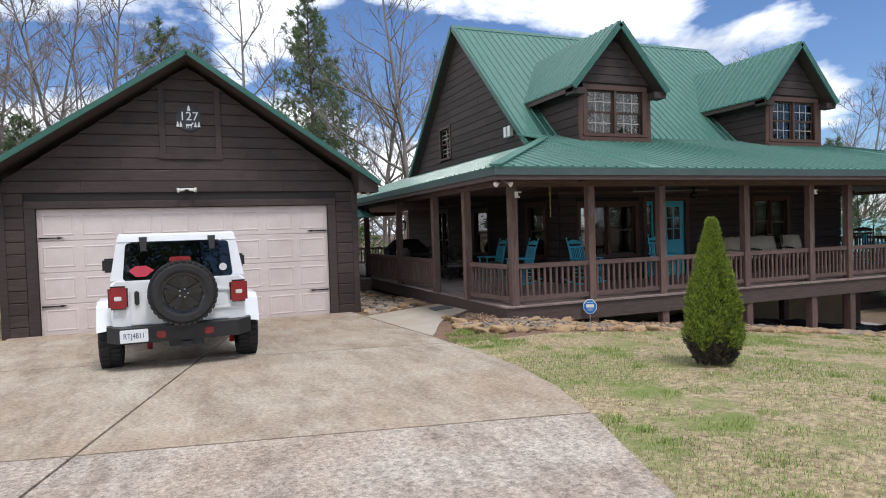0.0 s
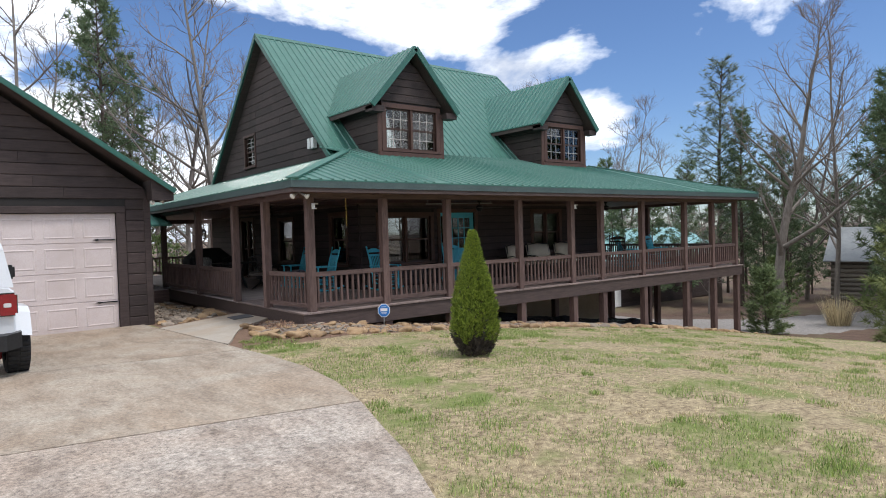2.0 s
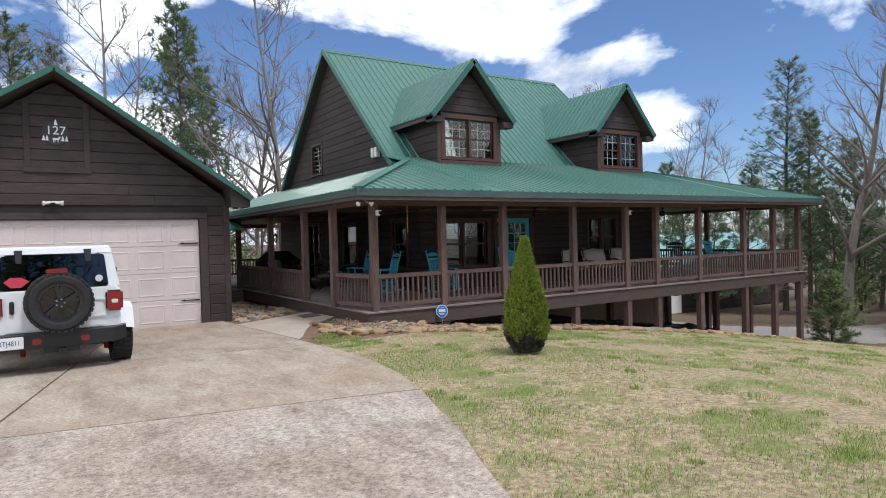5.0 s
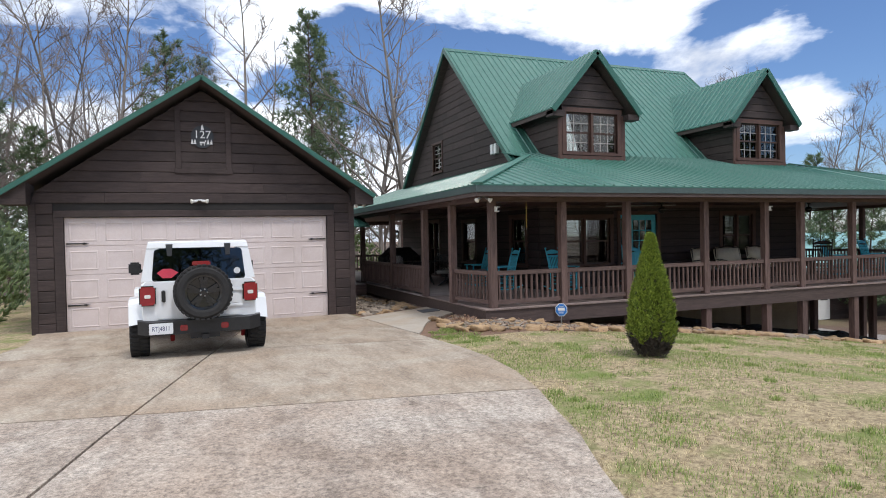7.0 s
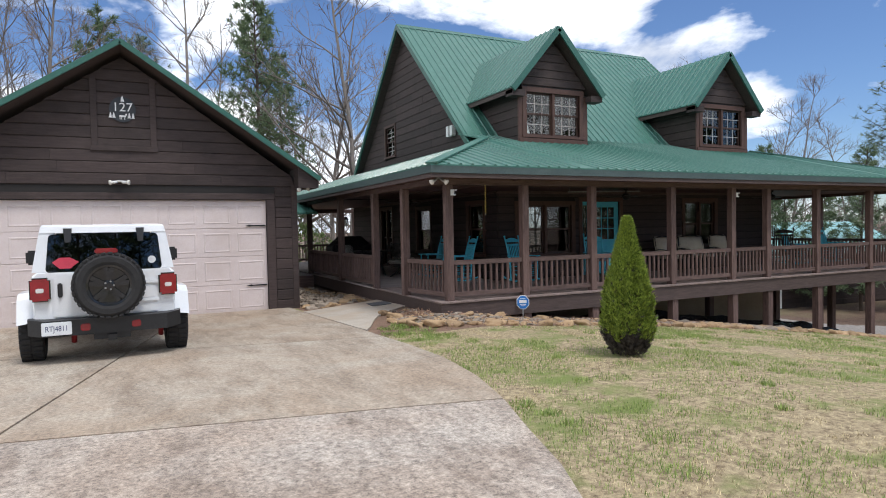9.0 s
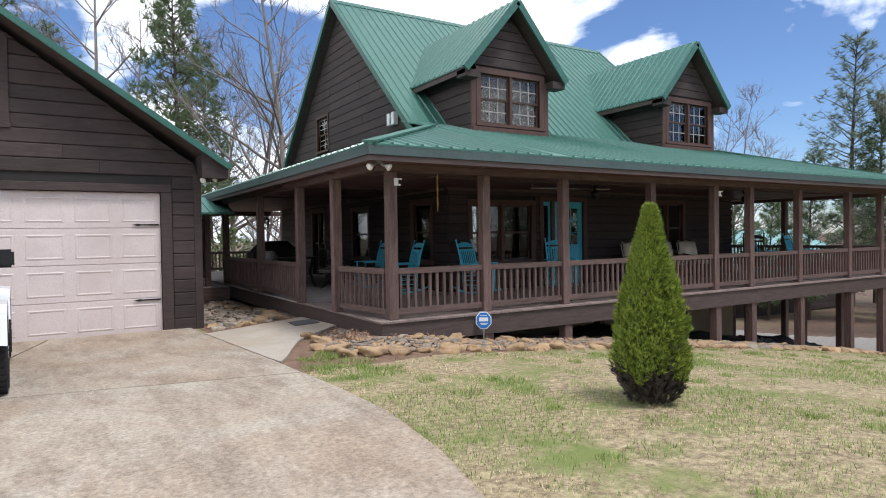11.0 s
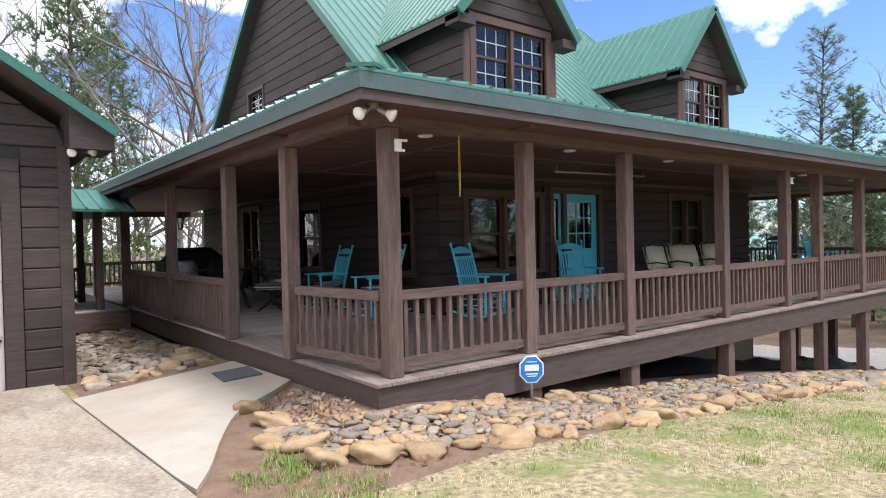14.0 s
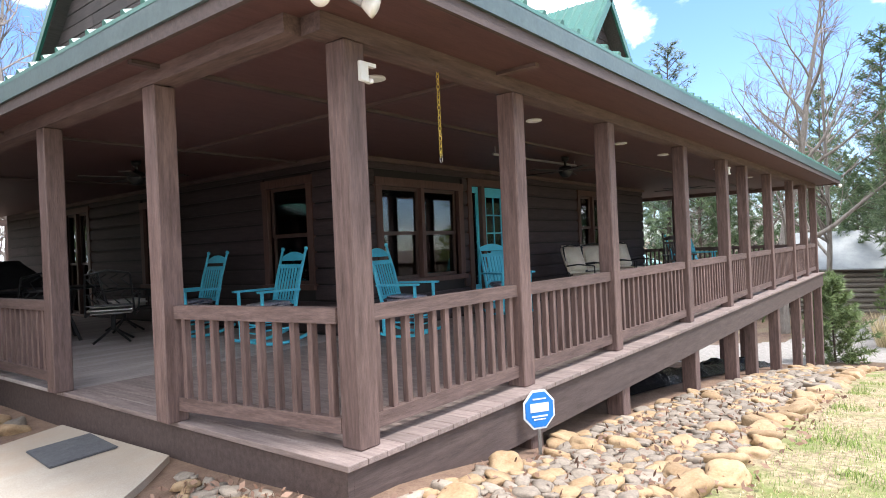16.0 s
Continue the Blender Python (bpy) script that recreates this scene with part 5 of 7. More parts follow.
OUTER = [(4.62, 11.35), (4.40, 10.4), (4.5, 9.7), (4.9, 9.38), (5.8, 9.12), (7.5, 9.05), (10, 9.1), (14, 9.15), (18, 9.2), (21.5, 9.25)]
rest, laid = {}, {}


def lay(x, y, s, tan, single):
    me = STONES[sr.randrange(8) + (0 if s > 0.085 else 8)][0 if tan else 1]
    m = pose(x, y, ground(x, y) + s * 0.17, sr.uniform(-14, 14), sr.uniform(-14, 14), sr.uniform(0, 360)) @ Matrix.Diagonal((s, s, s, 1))
    laid[single.name] = laid.get(single.name, 0) + 1
    if laid[single.name] > 300:
        net = rest.setdefault((single.name, me.materials[0].name), Net())
        n0 = len(net.v)
        net.v += [m @ v.co for v in me.vertices]
        net.f += [tuple(n0 + i for i in p.vertices) for p in me.polygons]
        return
    o = new("stone", me)
    o.parent = single
    o.matrix_basis = m


taken = {}


def free_spot(x, y, s, k=0.85):
    i, j = int(x * 2.5), int(y * 2.5)
    for p in (i - 1, i, i + 1):
        for q in (j - 1, j, j + 1):
            if any((x - a) ** 2 + (y - b) ** 2 < ((s + c) * k) ** 2 for a, b, c in taken.get((p, q), ())):
                return False
    taken.setdefault((i, j), []).append((x, y, s))
    return True


for (ax, ay), (bx_, by) in zip(OUTER, OUTER[1:]):
    L = math.hypot(bx_ - ax, by - ay)
    n = int(L / 0.20)
    for i in range(n):
        t = (i + sr.random() * 0.5) / n
        s = sr.uniform(0.09, 0.175)
        x, y = ax + (bx_ - ax) * t + sr.uniform(-0.08, 0.08), ay + (by - ay) * t + sr.uniform(-0.06, 0.1)
        if free_spot(x, y, s, 0.75):
            lay(x, y, s, sr.random() < 0.95, bed)


def outer_y(x):
    for (ax, ay), (bx_, by) in zip(OUTER[2:], OUTER[3:]):
        if ax <= x <= bx_:
            return ay + (by - ay) * (x - ax) / (bx_ - ax)
    return 9.2


n = 0
for k in range(60000):
    u = sr.random()
    x = 4.45 + 17 * u ** 1.5
    y = sr.uniform(9.0, 10.3)
    if x < 5.3:
        y = sr.uniform(9.3, 11.9)
        if y < (9.7 if x < 4.5 else outer_y(x) + 0.04):
            continue
        if y > 9.9 and x < 4.42 + max(0, (y - 10.5)) * 0.72 - 0.05:
            continue
    elif y < outer_y(x) + 0.05 or y > (10.17 if x < 7.3 else 10.3):
        continue
    if x > 5.15 and y > 10.12 and x < 7.2:
        continue
    big = k < 1500 and sr.random() < 0.10
    s = sr.uniform(0.09, 0.14) if big else sr.uniform(0.045, 0.085) if k < 20000 else sr.uniform(0.022, 0.05)
    if free_spot(x, y, s, 0.74):
        lay(x, y, s, sr.random() < (0.7 if big else 0.28), bed)
        n += 1
    if n > 3600:
        break
bed2 = thing("stone_bed", "bed of grey and tan river stones between garage and porch", "stones")
n = 0
for k in range(2500):
    x, y = sr.uniform(3.75, 5.12), sr.uniform(13.75, 19.0)
    if y < 13.5 + (x - 3.7) * 0.15 + 0.25:
        continue
    edge = x > 4.75 or y < 14.3
    s = sr.uniform(0.09, 0.16) if edge and sr.random() < 0.5 else sr.uniform(0.045, 0.10)
    if free_spot(x, y, s, 0.8):
        lay(x, y, s, edge and sr.random() < 0.6, bed2)
        n += 1
    if n > 290:
        break
for (bed_name, material), net in rest.items():
    o = new("gravel_fill", net.mesh("gravel_fill", bpy.data.materials[material], True))
    o.parent = bpy.data.objects[bed_name]
    o["kind"] = "stuff"

# ---- car ----
M_CARWHITE = mat("white_car_paint", (0.72, 0.74, 0.76), (0.77, 0.79, 0.81), 1.5, 0.28, bump=0.0, coat=0.6)
M_RUBBER = mat("tyre_rubber", (0.014, 0.014, 0.015), (0.028, 0.027, 0.027), 12, 0.85, bump=0.25, fine=60)
M_CARGLASS = glass("tinted_car_glass", (0.10, 0.11, 0.12))
M_RED = mat("red_lens", (0.20, 0.006, 0.012), (0.30, 0.012, 0.018), 10, 0.2, bump=0.03, coat=0.5)
M_REDMETAL = mat("red_steel", (0.25, 0.012, 0.015), (0.32, 0.02, 0.024), 10, 0.45, bump=0.05)
M_GLOSSBLACK = mat("gloss_black", (0.010, 0.010, 0.011), (0.014, 0.014, 0.015), 8, 0.18, bump=0.0, coat=0.5)
M_SPOKE = mat("satin_black_alloy", (0.016, 0.016, 0.018), (0.026, 0.026, 0.028), 8, 0.22, metal=0.3, bump=0.0, coat=0.4)
M_STEEL = mat("grey_steel", (0.30, 0.30, 0.30), (0.40, 0.40, 0.40), 8, 0.35, metal=0.8, bump=0.05)
M_LENSWHITE = mat("clear_lens", (0.65, 0.63, 0.62), (0.75, 0.73, 0.72), 8, 0.2, bump=0.02)
M_PLATE = mat("plate_white", (0.70, 0.72, 0.74), (0.76, 0.78, 0.8), 8, 0.4, bump=0.02)
M_NAVY = mat("plate_letters", (0.03, 0.04, 0.12), (0.04, 0.05, 0.15), 8, 0.4, bump=0.0)
M_SEATBLACK = mat("dark_upholstery", (0.02, 0.02, 0.022), (0.035, 0.035, 0.038), 12, 0.8, bump=0.1)

car = thing("car", "white boxy off-road car with rear spare wheel, parked at the garage", "car", at=pose(-0.03, 9.34, drive_z(9.7) + 0.02, 0, 0, 2.5))


def loft(bm, sections, cap=True):
    rings = [[bm.verts.new(p) for p in s] for s in sections]
    n = len(rings[0])
    for a, b in zip(rings, rings[1:]):
        for k in range(n):
            bm.faces.new((a[k], a[(k + 1) % n], b[(k + 1) % n], b[k]))
    if cap:
        bm.faces.new(rings[0][::-1])
        bm.faces.new(rings[-1])


def rbox(bm, x0, x1, y0, y1, z0, z1, r=0.03, seg=2):
    t = B()
    box(t, x0, x1, y0, y1, z0, z1)
    bmesh.ops.bevel(t, geom=t.edges[:], offset=r, segments=seg, affect="EDGES")
    me = bpy.data.meshes.new("tmp")
    t.to_mesh(me)
    t.free()
    bm.from_mesh(me)
    bpy.data.meshes.remove(me)


def sec(y, w0, w1, z0, z1, r=0.05):
    """A cross-section at y: half-width w0 at the foot, w1 at the top."""
    return [(-w0, y, z0), (w0, y, z0), (w1 + 0.004, y, z1 - r), (w1 - r, y, z1), (-w1 + r, y, z1), (-w1 - 0.004, y, z1 - r)]


bm = B()
loft(bm, [sec(0.0, 0.80, 0.80, 0.56, 1.17), sec(0.04, 0.82, 0.82, 0.54, 1.18), sec(2.55, 0.83, 0.83, 0.52, 1.18)])
body = part("body", bm, M_CARWHITE, car)
bm = B()
loft(bm, [sec(2.551, 0.80, 0.70, 0.55, 1.20, 0.06), sec(3.75, 0.62, 0.58, 0.62, 1.12, 0.06)])
part("bonnet", bm, M_CARWHITE, car)
# hard top with a rear window opening: pillars, header, roof, sides
bm = B()
prism(bm, [(-0.82, 0.03, 1.181), (-0.60, 0.03, 1.181), (-0.57, 0.10, 1.672), (-0.735, 0.10, 1.672)], [(-0.82, 0.30, 1.181), (-0.60, 0.30, 1.181), (-0.57, 0.32, 1.672), (-0.735, 0.32, 1.672)])
top = part("hard_top", bm, M_CARWHITE, car)
bm = B()
prism(bm, [(0.60, 0.03, 1.181), (0.82, 0.03, 1.181), (0.735, 0.10, 1.672), (0.57, 0.10, 1.672)], [(0.60, 0.30, 1.181), (0.82, 0.30, 1.181), (0.735, 0.32, 1.672), (0.57, 0.32, 1.672)])
part("pillar", bm, M_CARWHITE, top)
bm = B()
loft(bm, [[(-0.735, 0.09, 1.673), (0.735, 0.09, 1.673), (0.715, 0.11, 1.752), (-0.715, 0.11, 1.752)], [(-0.735, 0.16, 1.673), (0.735, 0.16, 1.673), (0.70, 0.18, 1.777), (-0.70, 0.18, 1.777)], [(-0.72, 2.05, 1.673), (0.72, 2.05, 1.673), (0.68, 2.05, 1.782), (-0.68, 2.05, 1.782)]])
part("roof_panel", bm, M_CARWHITE, top)
for s in (-1, 1):
    bm = B()
    prism(bm, [(s * 0.822, 0.36, 1.181), (s * 0.822, 2.30, 1.181), (s * 0.735, 2.02, 1.667), (s * 0.735, 0.36, 1.667)], [(s * 0.81, 0.36, 1.181), (s * 0.81, 2.30, 1.181), (s * 0.723, 2.02, 1.667), (s * 0.723, 0.36, 1.667)])
    part("side_glass", bm, M_CARGLASS, top).visible_shadow = False
bm = B()
prism(bm, [(-0.71, 2.56, 1.20), (0.71, 2.56, 1.20), (0.66, 2.10, 1.692), (-0.66, 2.10, 1.692)], [(-0.71, 2.55, 1.20), (0.71, 2.55, 1.20), (0.66, 2.09, 1.692), (-0.66, 2.09, 1.692)])
part("windscreen", bm, M_CARGLASS, car).visible_shadow = False
# rear window, rounded
bm = B()
o, r = [], 0.05
for cx, cz, a0 in ((0.62, 1.22, -90), (0.585, 1.607, 0), (-0.585, 1.607, 90), (-0.62, 1.22, 180)):
    for k in range(4):
        a = radians(a0 + 30 * k)
        x, z = cx + r * math.cos(a), cz + r * math.sin(a)
        o.append((x, 0.018 + (z - 1.18) * 0.13, z))
prism(bm, [(x, y + 0.012, z) for x, y, z in o], o)
part("rear_window", bm, M_CARGLASS, top).visible_shadow = False
for x in (-0.42, 0.42):
    bm = B()
    prism(bm, [(x - 0.035, 0.075, 1.552), (x + 0.035, 0.075, 1.552), (x + 0.05, 0.10, 1.732), (x - 0.05, 0.10, 1.732)], [(x - 0.03, 0.04, 1.552), (x + 0.03, 0.04, 1.552), (x + 0.045, 0.07, 1.732), (x - 0.045, 0.07, 1.732)])
    part("window_hinge", bm, M_BLACK, top)
# tailgate
bm = B()
rbox(bm, -0.60, 0.60, -0.022, 0.0, 0.60, 1.165, 0.012)
gate = part("tailgate", bm, M_CARWHITE, car)
bm = B()
rbox(bm, -0.545, -0.49, -0.055, -0.022, 0.86, 1.04, 0.012)
part("handle", bm, M_BLACK, gate, "black tailgate handle")
for z in (0.74, 0.98):
    bm = B()
    rbox(bm, 0.36, 0.62, -0.045, -0.018, z, z + 0.05, 0.01)
    part("gate_hinge", bm, M_CARWHITE, gate)
bm = B()
rbox(bm, 0.30, 0.56, -0.034, -0.021, 0.80, 0.95, 0.012)
part("vent_panel", bm, M_CARWHITE, gate)
# lamps
for s in (-1, 1):
    bm = B()
    rbox(bm, s * 0.735 - 0.115, s * 0.735 + 0.115, -0.05, 0.03, 0.815, 1.115, 0.03)
    lamp = part("tail_lamp", bm, M_GLOSSBLACK, car)
    bm = B()
    rbox(bm, s * 0.735 - 0.10, s * 0.735 + 0.10, -0.062, -0.045, 0.83, 1.10, 0.02)
    part("red_lens", bm, M_RED, lamp, "glossy red lens")
    bm = B()
    rbox(bm, s * 0.735 - 0.042, s * 0.735 + 0.042, -0.069, -0.058, 0.93, 0.985, 0.008)
    part("clear_lens", bm, M_LENSWHITE, lamp, "clear reversing lens")
bm = B()
rbox(bm, -0.12, 0.14, -0.27, -0.22, 1.40, 1.47, 0.015)
part("brake_lamp", bm, M_RED, car, "red high brake lamp")
bm = B()
beam(bm, (0.01, -0.21, 1.0), (0.01, -0.24, 1.44), 0.05, 0.03, up=(1, 0, 0))
beam(bm, (0.01, -0.02, 0.98), (0.01, -0.14, 0.98), 0.24, 0.24)
part("spare_carrier", bm, M_BLACK, car)
# bumper
bm = B()
loft(bm, [[(-0.88, -0.02, 0.40), (-0.88, 0.12, 0.40), (-0.88, 0.12, 0.62), (-0.88, -0.02, 0.60)], [(-0.70, -0.16, 0.38), (-0.70, 0.1, 0.38), (-0.70, 0.1, 0.60), (-0.70, -0.16, 0.58)], [(0.70, -0.16, 0.38), (0.70, 0.1, 0.38), (0.70, 0.1, 0.60), (0.70, -0.16, 0.58)], [(0.88, -0.02, 0.40), (0.88, 0.12, 0.40), (0.88, 0.12, 0.62), (0.88, -0.02, 0.60)]])
bump_bar = part("bumper", bm, M_BLACK, car)
for x in (-0.25, 0.33):
    bm = B()
    rbox(bm, x - 0.055, x + 0.055, -0.175, -0.155, 0.43, 0.52, 0.012)
    part("fog_lamp", bm, M_RED, bump_bar, "small red lens")
bm = B()
box(bm, -0.16, 0.26, -0.12, 0.1, 0.30, 0.375)
box(bm, 0.0, 0.10, -0.19, -0.12, 0.29, 0.36)
part("tow_hitch", bm, M_BLACK, car)
for x in (-0.40, 0.66):
    bm = B()
    tube(bm, [(x, 0.25, 0.62), (x, 0.42, 0.22)], 0.035, 10)
    part("shock_absorber", bm, M_REDMETAL, car, "red shock absorber")
bm = B()
tube(bm, [(-0.72, 0.55, 0.40), (0.72, 0.55, 0.40)], 0.055, 10)
bmesh.ops.create_uvsphere(bm, u_segments=12, v_segments=8, radius=0.15, matrix=pose(0.1, 0.55, 0.40))
part("rear_axle", bm, M_BLACK, car)
bx("underside", M_BLACK, car, (-0.7, 0.7, 0.2, 3.5, 0.42, 0.515))
# number plate
plate = part("number_plate", (lambda b: (rbox(b, -0.725, -0.40, -0.185, -0.17, 0.40, 0.565, 0.006), b)[1])(B()), M_PLATE, car, "white number plate with dark blue characters")
txt = bpy.data.curves.new("plate_text", "FONT")
txt.body, txt.size, txt.align_x, txt.align_y, txt.extrude = "RTJ4811", 0.085, "CENTER", "CENTER", 0.001
tmp = new("plate_text", txt)
txt_me = bpy.data.meshes.new_from_object(tmp)
bpy.data.objects.remove(tmp)
txt_me.materials.clear()
txt_me.materials.append(M_NAVY)
o = new("plate_characters", txt_me)
o.parent = plate
o.matrix_basis = pose(-0.5625, -0.1865, 0.482, 90, 0, 0) @ Matrix.Diagonal((0.85, 1.15, 1, 1))
# flares
for s in (-1, 1):
    for yc in (0.55, 3.02):
        bm = B()
        pts = [(-0.52, 0.56), (-0.40, 0.86), (-0.24, 0.93), (0.30, 0.93), (0.50, 0.80), (0.60, 0.56)]
        inn = [(-0.44, 0.56), (-0.35, 0.80), (-0.22, 0.86), (0.27, 0.86), (0.43, 0.75), (0.52, 0.56)]
        a = [(s * 0.80, yc + u, v) for u, v in pts] + [(s * 0.80, yc + u, v) for u, v in inn[::-1]]
        b = [(s * 1.0, yc + u, v - 0.03) for u, v in pts] + [(s * 1.0, yc + u, v - 0.03) for u, v in inn[::-1]]
        va, vb = [bm.verts.new(p) for p in a], [bm.verts.new(p) for p in b]
        n = len(va)
        for k in range(n):
            bm.faces.new((va[k], va[(k + 1) % n], vb[(k + 1) % n], vb[k]))
        for k in range(5):
            bm.faces.new((va[k], va[k + 1], va[n - 2 - k], va[n - 1 - k]))
            bm.faces.new((vb[k], vb[k + 1], vb[n - 2 - k], vb[n - 1 - k]))
        part("wheel_arch", bm, M_CARWHITE, car)
    bm = B()
    rbox(bm, s * 0.86, s * 1.06, 2.02, 2.12, 1.20, 1.42, 0.03)
    beam(bm, (s * 0.78, 2.08, 1.25), (s * 0.88, 2.08, 1.27), 0.05, 0.05)
    part("door_mirror", bm, M_BLACK, car, "black door mirror")
    bm = B()
    rbox(bm, s * 0.826 - 0.012, s * 0.826 + 0.012, 1.05, 2.05, 0.56, 1.16, 0.01)
    part("door", bm, M_CARWHITE, car)
for x in (-0.36, 0.36):
    bm = B()
    rbox(bm, x - 0.24, x + 0.24, 1.1, 1.25, 0.9, 1.45, 0.06)
    rbox(bm, x - 0.12, x + 0.12, 1.12, 1.22, 1.46, 1.64, 0.04)
    part("seat", bm, M_SEATBLACK, car)


bm = B()
box(bm, -0.012, 0.018, -0.026, 0.026, -0.058, 0.058, bevel=0.004)
TREAD = mesh_of(bm, M_RUBBER, "tread_block")


def wheel(parent, m, name="wheel", R=0.415, W=0.27):
    """Axis along local z, outer side +z."""
    bm = B()
    prof = [(0.255, -W / 2 + 0.02), (0.30, -W / 2), (R - 0.055, -W / 2), (R - 0.012, -W / 2 + 0.035), (R - 0.005, 0), (R - 0.012, W / 2 - 0.035), (R - 0.055, W / 2), (0.30, W / 2), (0.255, W / 2 - 0.02), (0.25, 0)]
    n = 40
    rings = [[bm.verts.new(m @ Vector((r * math.cos(k * math.tau / n), r * math.sin(k * math.tau / n), z))) for k in range(n)] for r, z in prof]
    for a, b in zip(rings, rings[1:] + rings[:1]):
        for k in range(n):
            bm.faces.new((a[k], a[(k + 1) % n], b[(k + 1) % n], b[k]))
    w = part(name, bm, M_RUBBER, parent, smooth=False)
    for k in range(34):
        a = k * math.tau / 34
        for side in (-1, 1):
            o = new("tread_block", TREAD)
            o.parent = w
            o.matrix_basis = m @ pose(0, 0, 0, 0, 0, math.degrees(a + side * 0.04)) @ Matrix.Translation((R - 0.012, 0, side * 0.065))
    bm = B()
    lathe(bm, [(0.258, W / 2 - 0.10), (0.262, W / 2 - 0.015), (0.235, W / 2 - 0.02), (0.222, W / 2 - 0.09), (0.05, W / 2 - 0.095)], 32, m)
    part("rim", bm, M_GLOSSBLACK, w)
    for k in range(5):
        bm = B()
        a = k * math.tau / 5 + 0.31
        for da in (-0.17, 0.17):
            p = [Vector((0.055 * math.cos(a), 0.055 * math.sin(a), W / 2 - 0.035)), Vector((0.23 * math.cos(a + da), 0.23 * math.sin(a + da), W / 2 - 0.03))]
            beam(bm, m @ p[0], m @ p[1], 0.056, 0.03, up=m.to_3x3() @ Vector((0, 0, 1)))
        part("spoke", bm, M_SPOKE, w)
    bm = B()
    lathe(bm, [(0.075, W / 2 - 0.06), (0.07, W / 2 - 0.018), (0.03, W / 2 - 0.012)], 20, m)
    part("hub", bm, M_SPOKE, w)
    for k in range(5):
        bm = B()
        a = k * math.tau / 5
        lathe(bm, [(0.012, 0), (0.012, 0.022)], 8, m @ Matrix.Translation((0.052 * math.cos(a), 0.052 * math.sin(a), W / 2 - 0.02)))
        part("wheel_nut", bm, M_STEEL, w)


wheel(car, pose(0.03, -0.20, 1.0, 90, 0, 0), "spare_wheel")
for s in (-1, 1):
    for y in (0.55, 3.02):
        wheel(car, pose(s * 0.865, y, 0.405, 0, s * 90, 0))
# window stickers
M_STICKER = mat("red_sticker", (0.45, 0.03, 0.06), (0.55, 0.05, 0.08), 9, 0.4, bump=0)
bm = B()
prism(bm, [(x, 0.018 + (z - 1.18) * 0.13 - 0.004, z) for x, z in ((-0.60, 1.30), (-0.52, 1.22), (-0.40, 1.22), (-0.30, 1.30), (-0.40, 1.36), (-0.52, 1.36))], [(x, 0.018 + (z - 1.18) * 0.13 - 0.002, z) for x, z in ((-0.60, 1.30), (-0.52, 1.22), (-0.40, 1.22), (-0.30, 1.30), (-0.40, 1.36), (-0.52, 1.36))])
part("window_sticker", bm, M_STICKER, top)
bm = B()
lathe(bm, [(0.05, 0), (0.05, 0.002)], 20, pose(0.55, 0.022, 1.30, 97))
part("window_sticker", bm, M_PLATE, top)

# ---- porch furniture ----
M_CUSHION = mat("patterned_cushion", (0.06, 0.08, 0.20), (0.60, 0.52, 0.50), 22, 0.9, bump=0.2, fine=60)
M_TANCUSH = mat("tan_cushion", (0.58, 0.51, 0.40), (0.67, 0.60, 0.49), 6, 0.9, bump=0.15, fine=50)
M_WHITECUSH = mat("pale_cushion", (0.52, 0.50, 0.47), (0.60, 0.58, 0.55), 6, 0.9, bump=0.15, fine=50)
M_DARKWOOD = mat("dark_wood", (0.02, 0.015, 0.013), (0.04, 0.03, 0.026), 6, 0.5)
M_COVER = mat("black_cover_cloth", (0.008, 0.008, 0.009), (0.018, 0.018, 0.020), 5, 0.75, bump=0.4, fine=20, distance=0.02)


